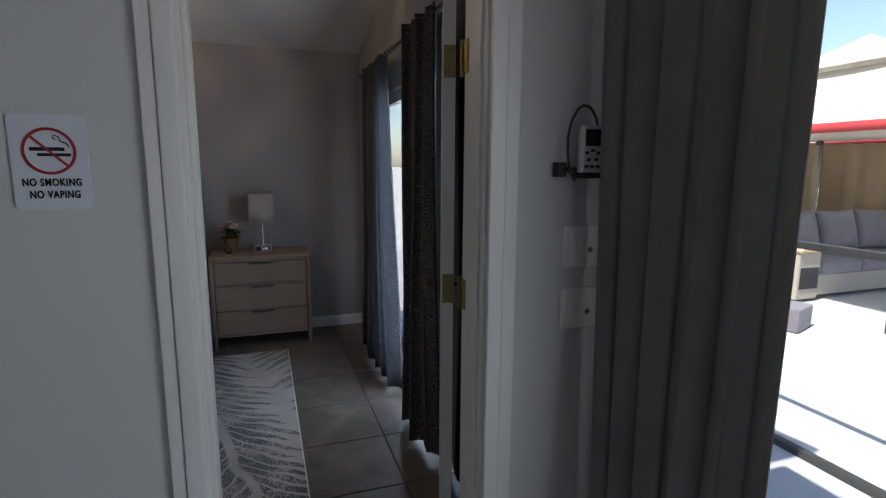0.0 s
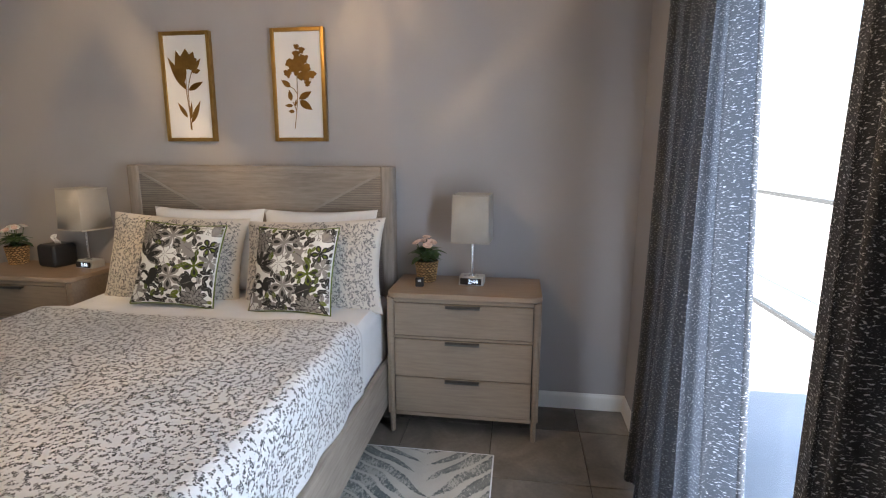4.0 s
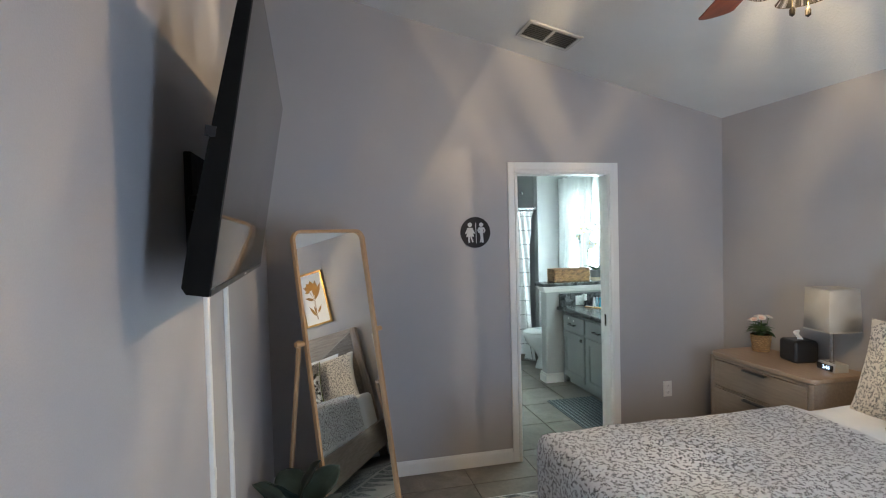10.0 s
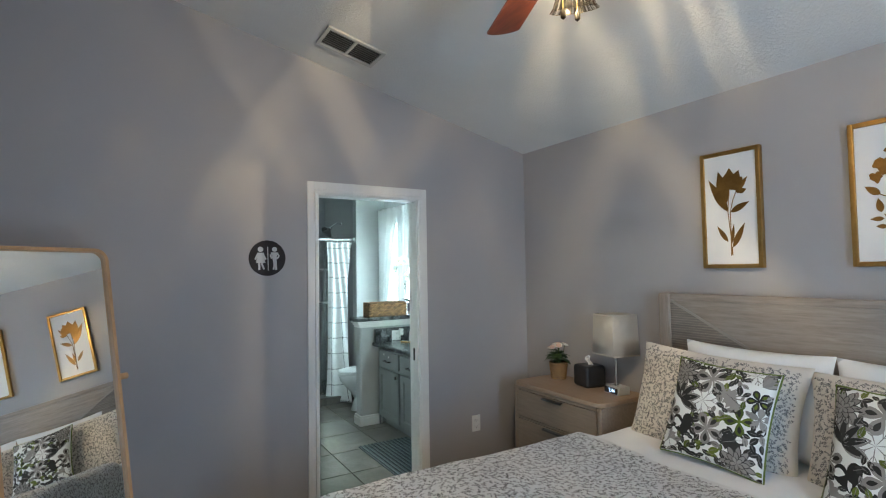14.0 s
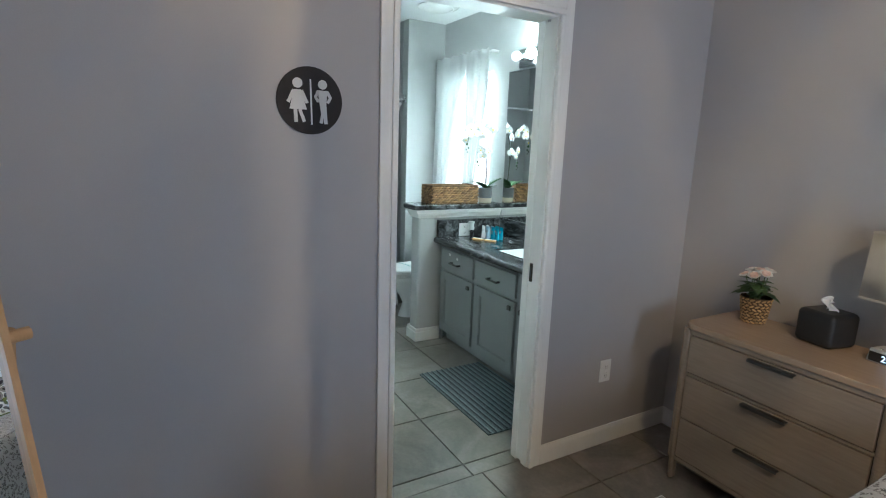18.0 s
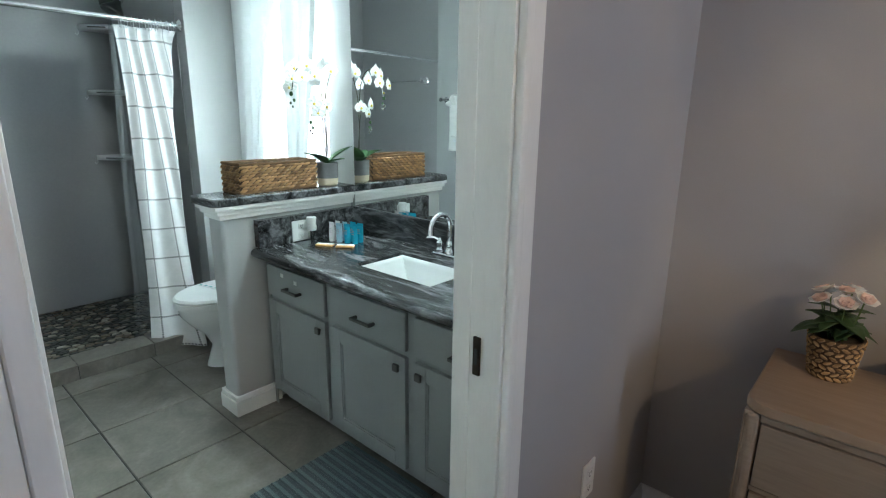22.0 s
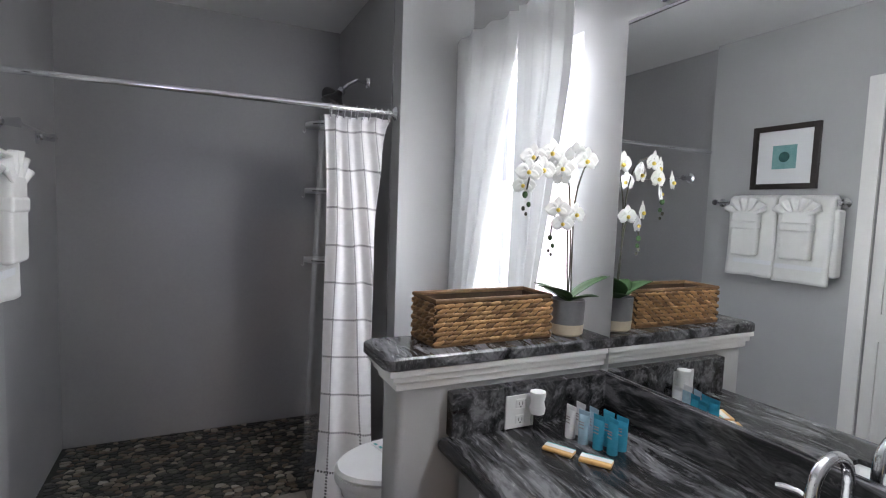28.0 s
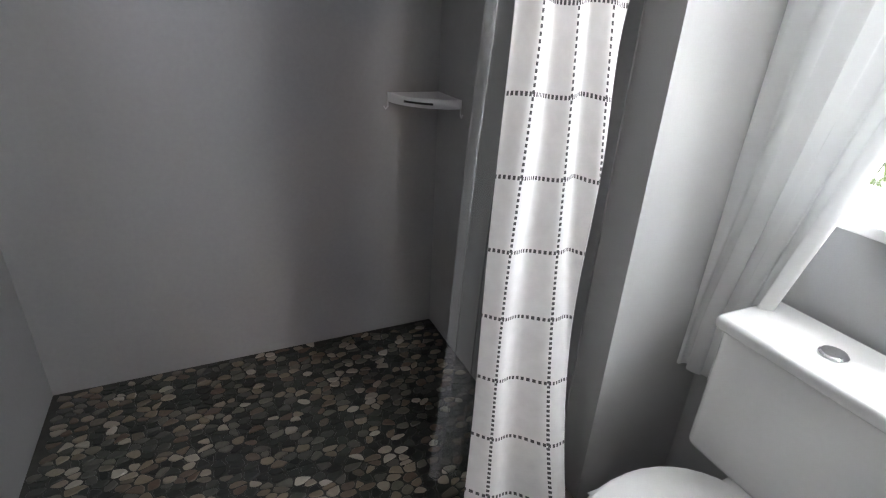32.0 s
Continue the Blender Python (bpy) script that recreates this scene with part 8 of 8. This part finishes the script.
for x0, x1, zb, sd in ((-5.735, -5.455, 1.130, 1), (-5.445, -5.165, 1.122, 2)):
    t = thing("bath_towel", "thick white bath towel folded over the bar", "towel", group="bath towels on the bar")
    part("terry", hung(x0, x1, zb, zb + 0.12, 2.513, seed=sd), WHITETOWEL, t, thick=0.026, angle=180)
    part("hem_band", box(x0 + 0.004, x1 - 0.004, 2.549, 2.553, zb + 0.075, zb + 0.100, bev=0.001), SHEET, t, "smooth woven band")
    cx = (x0 + x1) / 2 - 0.02
    h = thing("hand_towel", "white hand towel folded to a fan on top", "towel", group="fan-folded hand towels")
    part("pocket", box(cx - 0.082, cx + 0.082, 2.552, 2.590, 1.250, 1.520, bev=0.014, seg=3), WHITETOWEL, h)
    part("fold_band", box(cx - 0.085, cx + 0.085, 2.550, 2.596, 1.405, 1.455, bev=0.012, seg=3), WHITETOWEL, h)
    bm = sheet(lambda u, v: Vector((cx + math.sin(radians(-66 + 132 * u)) * (0.03 + 0.115 * v), 2.580 + 0.014 * math.sin(34 * u) * (0.3 + 0.7 * v), 1.470 + math.cos(radians(-66 + 132 * u)) * (0.02 + 0.105 * v))), 60, 6)
    part("fan", bm, WHITETOWEL, h, "pleated fan of towel", thick=0.008, angle=180)
t = thing("hand_towel", "white hand towel rolled at the end of the bar", "towel", group="fan-folded hand towels")
part("side_fold", box(-5.185, -5.140, 2.47, 2.535, 1.17, 1.53, bev=0.015, seg=3), WHITETOWEL, t)

FRAMEDARK = surface("dark_walnut_frame", (0.022, 0.017, 0.015), (0.04, 0.032, 0.028), 20, 0.4)
SHELLINK = surface("teal_print_art", (0.10, 0.30, 0.30), (0.25, 0.46, 0.45), 12, 0.6)
t = thing("framed_picture", "dark framed print with a small teal shell", "picture", -5.495, 2.44, 1.830, 180)
for d in ((-0.187, -0.155, -0.185, 0.185), (0.155, 0.187, -0.185, 0.185), (-0.155, 0.155, -0.185, -0.153), (-0.155, 0.155, 0.153, 0.185)):
    part("frame", box(d[0], d[1], -0.024, 0, d[2], d[3], bev=0.003), FRAMEDARK, t)
part("mat_board", box(-0.155, 0.155, -0.012, -0.004, -0.153, 0.153), PAPER, t)
part("print", box(-0.068, 0.068, -0.0135, -0.012, -0.068, 0.068), SHELLINK, t)
part("shell", prism(disc(0.0, 0.0, 0.030, 20), 0.001, m=Matrix.Translation((0, -0.0136, 0))), surface("deep_teal_ink", (0.01, 0.07, 0.07), (0.03, 0.15, 0.14), 40, 0.6), t)

# folding closet doors
for k in range(4):
    d = panel_door("closet_door", "white six-panel folding closet door, shut", 0.378, 2.10, 0.032, 1, [(0.14, 0.86), (1.00, 1.68), (1.79, 2.02)], kind="structure")
    d.matrix_basis = pose(-5.026 + 0.381 * k, 2.415, 0.012, 0, 0, 0)
t = thing("closet_latch", "small black latch on the folding doors", "latch", -4.647, 2.432, 0.965)
part("plate", box(-0.045, 0.045, 0, 0.012, -0.014, 0.014, bev=0.003), BLACKPLASTIC, t)
casing("closet_casing", "white painted casing round the closet", [("casing_side", (-5.105, -5.03, 2.44, 2.455, 0, 2.205), 0.005), ("casing_side", (-3.50, -3.43, 2.44, 2.455, 0, 2.205), 0.005), ("casing_head", (-5.03, -3.50, 2.44, 2.455, 2.13, 2.205), 0.005)])


def mat_material():
    ma = material("striped_bath_mat", 1.0, Sheen_Weight=0.3)
    n = Net(ma)
    xyz = n.add("SeparateXYZ")
    n.links.new(n.coords(), xyz.inputs[0])
    st = n.math("SINE", n.math("MULTIPLY", xyz.outputs[1], 2 * math.pi / 0.036))
    f = n.step(n.math("ADD", st, n.math("MULTIPLY", n.math("SUBTRACT", n.noise(n.coords(), 160, 3.0), 0.5), 1.6)), -0.2, 0.3)
    n.base(n.mix(f, (0.035, 0.055, 0.065), (0.10, 0.145, 0.16)))
    n.bump(n.noise(n.coords(), 260, 2.0), 0.8, 0.004)
    return ma


BATHMAT = mat_material()
t = thing("bath_mat", "dark teal bath mat with ribbed stripes", "mat", -3.96, 3.56, 0)
part("mat_body", box(-0.405, 0.405, -0.235, 0.235, 0.0005, 0.009, bev=0.003), BATHMAT, t)
for k in range(13):
    y = -0.216 + 0.036 * k
    part("rib", tube([(-0.40, y, 0.0085), (0.40, y, 0.0085)], 0.0065, 6), BATHMAT, t)
t = thing("ceiling_extractor", "round white extractor light in the bathroom ceiling", "ceiling light", -5.42, 3.95, 2.585)
part("ring", lathe([(0.165, 0), (0.165, -0.008), (0.13, -0.022), (0.12, -0.02)], 36), WHITEPLASTIC, t)
part("diffuser", lathe([(0.12, -0.02), (0.08, -0.036), (0, -0.042)], 30), WHITEPLASTIC, t)

# ---------------------------------------------------------------- outside: the covered patio
CONCRETE = surface("pale_concrete", (0.40, 0.40, 0.39), (0.50, 0.50, 0.485), 1.5, 0.85, 90, 0.3, 0.002)
solid("ground", box(-600, 600, -600, 600, -0.5, -0.124), CONCRETE, "pale concrete ground reaching into the distance", "ground", "structure")
ALUDARK = surface("dark_bronze_aluminium", (0.03, 0.03, 0.03), (0.05, 0.05, 0.05), 20, 0.45)
t = thing("screen_enclosure", "dark metal frame of the patio enclosure", "enclosure", 2.85, 0, -0.12, kind="structure")
part("base_rail", box(-0.025, 0.025, -6, 9, 0, 0.045, bev=0.004), ALUDARK, t)
part("chair_rail", box(-0.022, 0.022, -6, 9, 1.16, 1.20, bev=0.004), ALUDARK, t)
for y in (-5.9, 8.9):
    part("post", box(-0.025, 0.025, y - 0.025, y + 0.025, 0, 2.9, bev=0.004), ALUDARK, t)
solid("patio_slab", box(1.18, 2.82, -6, 9, -0.124, -0.115), surface("grey_patio_paint", (0.34, 0.35, 0.36), (0.42, 0.43, 0.44), 1.2, 0.7, 60, 0.2), "smooth grey painted slab inside the enclosure", "patio", "structure")
SOFAGREY = cloth("grey_outdoor_cushion", (0.13, 0.12, 0.14), (0.19, 0.18, 0.205), 10, 420)
RATTAN = surface("pale_rattan", (0.30, 0.27, 0.23), (0.40, 0.36, 0.31), 40, 0.8, 160, 0.5, 0.003, (1, 1, 8))
PALEWOOD = wood("pale_teak", (0.42, 0.30, 0.19), (0.55, 0.41, 0.27), 0.6)
t = thing("patio_sofa", "rattan patio sofa with grey cushions", "sofa", 6.05, 3.85, -0.12)
part("base", box(0.30, 2.6, 0.05, 0.80, 0.05, 0.30, bev=0.01), RATTAN, t)
part("back_frame", box(0.05, 2.6, 0.74, 0.84, 0.05, 0.78, bev=0.01), RATTAN, t)
part("arm_panel", box(0.0, 0.36, 0.0, 0.80, 0.03, 0.60, bev=0.015), RATTAN, t)
part("arm_top", box(-0.02, 0.42, -0.03, 0.82, 0.60, 0.66, bev=0.02, seg=3), PALEWOOD, t, "pale wooden arm top")
# Black panel paints the dark of an opening in the arm.
part("arm_shelf", box(0.03, 0.33, -0.01, 0.02, 0.16, 0.42, bev=0.002), BLACKPLASTIC, t, "black panel in place of a shaded arm opening")
for k in range(3):
    x = 0.42 + 0.76 * k
    part("seat_cushion", box(x, x + 0.74, 0.02, 0.68, 0.30, 0.46, bev=0.04, seg=3), SOFAGREY, t)
    bm = cushion(0.74, 0.56, 0.24, k)
    bmesh.ops.transform(bm, matrix=pose(x + 0.30, 0.60, 0.76, -14, 3 * (k - 1), 0), verts=bm.verts)
    part("back_cushion", bm, SOFAGREY, t, angle=80)
t = thing("footstool", "dark low box beside the sofa", "box", 5.05, 3.25, -0.12, 20)
part("body", box(-0.2, 0.2, -0.2, 0.2, 0, 0.24, bev=0.02), SOFAGREY, t)
CANVAS = cloth("cream_canvas", (0.66, 0.62, 0.54), (0.76, 0.72, 0.64), 3, 200, 0.9, 0.2, 0.3)
REDTRIM = cloth("red_trim", (0.36, 0.02, 0.025), (0.46, 0.03, 0.035), 10)
TANSCREEN = cloth("tan_curtain", (0.42, 0.32, 0.20), (0.54, 0.42, 0.28), 5, 200, 0.9, 0.2, 0.25)
gz = thing("gazebo", "cream canvas gazebo with red edging and tan curtains", "gazebo", 7.3, 4.2, -0.12)
for x, y in ((-1.5, -1.5), (1.5, -1.5), (-1.5, 1.5), (1.5, 1.5)):
    part("post", box(x - 0.04, x + 0.04, y - 0.04, y + 0.04, 0, 2.05, bev=0.006), ALUDARK, gz)
for a in range(4):
    m = Matrix.Rotation(a * math.pi / 2, 4, "Z")
    part("roof_panel", sheet(lambda u, v, m=m: m @ Vector(((2 * u - 1) * 1.68 * (1 - 0.72 * v), -1.68 * (1 - 0.72 * v), 2.04 + 0.75 * v - 0.10 * math.sin(math.pi * v) * math.sin(math.pi * u))), 12, 8), CANVAS, gz, thick=0.01)
    part("upper_roof", sheet(lambda u, v, m=m: m @ Vector(((2 * u - 1) * 0.66 * (1 - 0.97 * v), -0.66 * (1 - 0.97 * v), 2.82 + 0.42 * v)), 6, 4), CANVAS, gz, thick=0.01)
    part("red_edge", sheet(lambda u, v, m=m: m @ Vector(((2 * u - 1) * 1.70, -1.70, 1.96 + 0.10 * v)), 8, 1), REDTRIM, gz, "red fabric edging", thick=0.01)
part("tan_curtain", curtain((-1.5, 1.45), (1.5, 1.45), 0.1, 1.98, 9, 0.03, 4, 1, 1, 1.0, 120, 4), TANSCREEN, gz, "tan fabric curtain", thick=0.006, angle=180)
part("tan_curtain", curtain((-1.48, 1.4), (-1.48, 0.4), 0.1, 1.98, 5, 0.03, 2, 1, 2, 1.0, 80, 4), TANSCREEN, gz, "tan fabric curtain", thick=0.006, angle=180)
part("tan_curtain", curtain((1.45, 1.4), (1.45, -1.4), 0.1, 1.98, 9, 0.03, 4, 1, 3, 1.0, 120, 4), TANSCREEN, gz, "tan fabric curtain", thick=0.006, angle=180)
VERDI = surface("verdigris_metal", (0.16, 0.22, 0.20), (0.24, 0.30, 0.28), 12, 0.6)
t = thing("patio_post_lamp", "grey-green lantern on a post", "street lamp", 9.3, 6.95, -0.12)
part("post", lathe([(0.05, 0), (0.045, 3.2), (0.07, 3.3)], 14), VERDI, t)
part("lantern", lathe([(0.05, 3.3), (0.17, 3.95), (0.19, 4.0), (0.0, 4.2)], 6), VERDI, t)
FOLIAGE = surface("hedge_leaf", (0.035, 0.075, 0.015), (0.10, 0.17, 0.04), 9, 0.6, 80, 0.2)
rr = random.Random(5)
for x, y, w, h in ((11.5, 8.0, 4.5, 2.6), (11.5, 2.5, 4.0, 2.3), (-5.3, 8.5, 5.0, 1.5)):
    t = thing("hedge", "clipped green hedge behind the patio", "hedge", x, y, -0.12)
    bm = bmesh.new()
    for k in range(3200):
        px, py = rr.uniform(-w / 2, w / 2), rr.uniform(-0.5, 0.5)
        pz = h * rr.random() ** 0.7 * (1 + 0.14 * math.sin(px * 3.1) * math.sin(px * 1.3 + 2))
        m = Matrix.Translation((px, py, pz)) @ Euler((rr.uniform(0, 6), rr.uniform(0, 6), rr.uniform(0, 6))).to_matrix().to_4x4()
        s = rr.uniform(0.05, 0.11)
        vs = [bm.verts.new(m @ Vector(p)) for p in ((-s, 0, 0), (0, -s * 0.4, 0), (s, 0, 0.01), (0, s * 0.4, 0))]
        bm.faces.new(vs)
    lf = part("foliage", bm, FOLIAGE, t)
    lf["kind"] = "stuff"
    for k in range(5):
        part("trunk", tube([(-w / 2 + w * (k + 0.5) / 5, 0, 0), (-w / 2 + w * (k + 0.5) / 5 + 0.1, 0.05, h * 0.5), (-w / 2 + w * (k + 0.5) / 5, 0, h * 0.8)], [0.04, 0.03, 0.015], 7), BARK, t)

# ---------------------------------------------------------------- floor tiles, curb tiles and pebbles
tile_meshes = {}


def tile(parent, x0, x1, y0, y1, z=0.0, th=0.0075, mat=TILE):
    """One tile, its rim slightly rounded; alike tiles share a mesh."""
    w, d = round(x1 - x0, 3), round(y1 - y0, 3)
    if w < 0.012 or d < 0.012:
        return
    key = (w, d, th, mat.name)
    if key not in tile_meshes:
        c = min(0.0022, w / 4, d / 4)
        me = bpy.data.meshes.new("tile")
        vs = [(-w / 2, -d / 2, -th), (w / 2, -d / 2, -th), (w / 2, d / 2, -th), (-w / 2, d / 2, -th), (-w / 2, -d / 2, -c), (w / 2, -d / 2, -c), (w / 2, d / 2, -c), (-w / 2, d / 2, -c),
              (-w / 2 + c, -d / 2 + c, 0), (w / 2 - c, -d / 2 + c, 0), (w / 2 - c, d / 2 - c, 0), (-w / 2 + c, d / 2 - c, 0)]
        fs = [(0, 1, 5, 4), (1, 2, 6, 5), (2, 3, 7, 6), (3, 0, 4, 7), (4, 5, 9, 8), (5, 6, 10, 9), (6, 7, 11, 10), (7, 4, 8, 11), (8, 9, 10, 11)]
        me.from_pydata(vs, [], fs)
        me.materials.append(mat)
        tile_meshes[key] = me
    ob = new("tile", tile_meshes[key])
    ob.location, ob.parent = ((x0 + x1) / 2, (y0 + y1) / 2, z), parent
    return ob


def tiling(parent, x0, x1, y0, y1, ox, oy, px, py, gap=0.007, mat=TILE):
    i0, i1 = math.floor((x0 - ox) / px), math.ceil((x1 - ox) / px)
    j0, j1 = math.floor((y0 - oy) / py), math.ceil((y1 - oy) / py)
    for i in range(i0, i1):
        for j in range(j0, j1):
            tile(parent, max(x0, ox + i * px + gap / 2), min(x1, ox + (i + 1) * px - gap / 2), max(y0, oy + j * py + gap / 2), min(y1, oy + (j + 1) * py - gap / 2), mat=mat)


tiling(FLOOR, -3.31, X_E, Y_S - 0.06, Y_N, 0.645, 3.58, 0.457, 0.457, 0.005, TILEBED)
tiling(FLOOR, -1.6, 1.168, -2.6, Y_S - 0.06, 0.645, 3.58, 0.457, 0.457, 0.005, TILEBED)
tiling(FLOORBATH, -5.881, -3.312, 2.44, Y_N, -3.404, 3.075, 0.461, 0.445)

for k in range(4):
    y0, y1 = 2.388 + 0.386 * k, 2.388 + 0.386 * (k + 1) - 0.005
    tile(curb, -6.05, -5.875, y0, y1, 0.086)
    ob = new("tile", bpy.data.meshes.new("tile"))
    bm = box(-5.883, -5.875, y0, y1, 0.002, 0.0782)
    bm.to_mesh(ob.data)
    bm.free()
    ob.data.materials.append(TILE)
    ob.parent = curb
    bm = box(-6.053, -6.045, y0, y1, 0.002, 0.0782)
    me = bpy.data.meshes.new("tile")
    bm.to_mesh(me)
    bm.free()
    me.materials.append(TILE)
    ob = new("tile", me)
    ob.parent = curb

PEBGROUT = surface("grey_pebble_grout", (0.030, 0.030, 0.028), (0.055, 0.055, 0.052), 30, 0.9, 150, 0.3)
SHF = solid("floor_shower", box(-7.07, -6.045, 2.385, 3.925, -0.1, 0.034), PEBGROUT, "flat river pebbles set in grey grout", "floor", "structure")


def pebble_material(per_island):
    ma = material("river_pebble_joined" if per_island else "river_pebble", 0.42)
    n = Net(ma)
    r = n.add("NewGeometry").outputs["Random Per Island"] if per_island else n.add("ObjectInfo").outputs["Random"]
    col = n.ramp(r, (0.0, (0.008, 0.009, 0.009)), (0.34, (0.024, 0.028, 0.027)), (0.50, (0.075, 0.082, 0.070)), (0.62, (0.15, 0.145, 0.12)), (0.74, (0.12, 0.080, 0.056)), (0.86, (0.24, 0.20, 0.15)), (0.95, (0.34, 0.31, 0.26)), (1.0, (0.45, 0.42, 0.37)))
    n.base(n.mix(0.35, col, n.ramp(n.noise(n.coords("Object"), 90), (0.3, (0.03, 0.03, 0.03)), (0.7, (0.3, 0.29, 0.26))), "SOFT_LIGHT"))
    return ma


PEB, PEBJ = pebble_material(False), pebble_material(True)


def pebble_cells(rr, x0, x1, y0, y1, px, py):
    """Flat stones that fill the floor: each seed keeps the ground nearer to it than to its neighbours."""
    seeds = {}
    ni, nj = int((x1 - x0) / px), int((y1 - y0) / py)
    for i in range(-1, ni + 2):
        for j in range(-1, nj + 2):
            seeds[i, j] = (i + 0.5 * (j % 2) + rr.uniform(-0.46, 0.46), j + rr.uniform(-0.46, 0.46))
    for (i, j), (cx, cy) in seeds.items():
        poly = [(cx - 1.2, cy - 1.2), (cx + 1.2, cy - 1.2), (cx + 1.2, cy + 1.2), (cx - 1.2, cy + 1.2)]
        for di in range(-2, 3):
            for dj in range(-2, 3):
                q = seeds.get((i + di, j + dj))
                if q is None or (di, dj) == (0, 0):
                    continue
                nx, ny = q[0] - cx, q[1] - cy
                lim = (nx * nx + ny * ny) / 2
                side = [(x - cx) * nx + (y - cy) * ny - lim for x, y in poly]
                cut = []
                for k in range(len(poly)):
                    a, b, sa, sb = poly[k], poly[(k + 1) % len(poly)], side[k], side[(k + 1) % len(poly)]
                    if sa <= 0:
                        cut.append(a)
                    if (sa < 0) != (sb < 0):
                        f = sa / (sa - sb)
                        cut.append((a[0] + (b[0] - a[0]) * f, a[1] + (b[1] - a[1]) * f))
                poly = cut
                if len(poly) < 3:
                    break
            if len(poly) < 3:
                break
        if len(poly) < 3:
            continue
        poly = [(x0 + x * px, y0 + y * py) for x, y in poly]
        mx, my = sum(p[0] for p in poly) / len(poly), sum(p[1] for p in poly) / len(poly)
        if not (x0 + 0.012 < mx < x1 - 0.012 and y0 + 0.012 < my < y1 - 0.012):
            continue
        shrink = rr.uniform(0.80, 0.93)
        pts = []
        for k in range(len(poly)):
            a, b = poly[k], poly[(k + 1) % len(poly)]
            for f in (0.24, 0.76):
                x, y = a[0] + (b[0] - a[0]) * f, a[1] + (b[1] - a[1]) * f
                pts.append((min(max(mx + (x - mx) * shrink, x0 + 0.002), x1 - 0.002), min(max(my + (y - my) * shrink, y0 + 0.002), y1 - 0.002)))
        yield mx, my, pts


def pebble_geo(mx, my, pts, ox, oy, z0, h):
    n = len(pts)
    rings = [[(mx + (x - mx) * f - ox, my + (y - my) * f - oy, z0 + h * g) for x, y in pts] for f, g in ((1.0, 0.0), (0.96, 0.7), (0.84, 1.0))]
    fs = [tuple(range(2 * n, 3 * n))]
    for r in (0, 1):
        fs += [(r * n + k, r * n + (k + 1) % n, (r + 1) * n + (k + 1) % n, (r + 1) * n + k) for k in range(n)]
    return rings[0] + rings[1] + rings[2], fs


rr = random.Random(21)
stones = sorted(pebble_cells(rr, -7.066, -6.055, 2.389, 3.921, 0.029, 0.043), key=lambda p: -p[0])
vs, fs = [], []
for k, (mx, my, pts) in enumerate(stones):
    h = rr.uniform(0.005, 0.009)
    if k < 300:
        me = bpy.data.meshes.new("pebble")
        a, b = pebble_geo(mx, my, pts, mx, my, 0, h)
        me.from_pydata(a, [], b)
        me.materials.append(PEB)
        ob = new("pebble", me)
        ob.location, ob.parent = (mx, my, 0.032), SHF
    else:
        a, b = pebble_geo(mx, my, pts, 0, 0, 0.032, h)
        fs += [tuple(i + len(vs) for i in f) for f in b]
        vs += a
me = bpy.data.meshes.new("pebbles")
me.from_pydata(vs, [], fs)
me.materials.append(PEBJ)
ob = new("pebbles", me)
ob.parent = SHF
tagged(ob, kind="stuff")
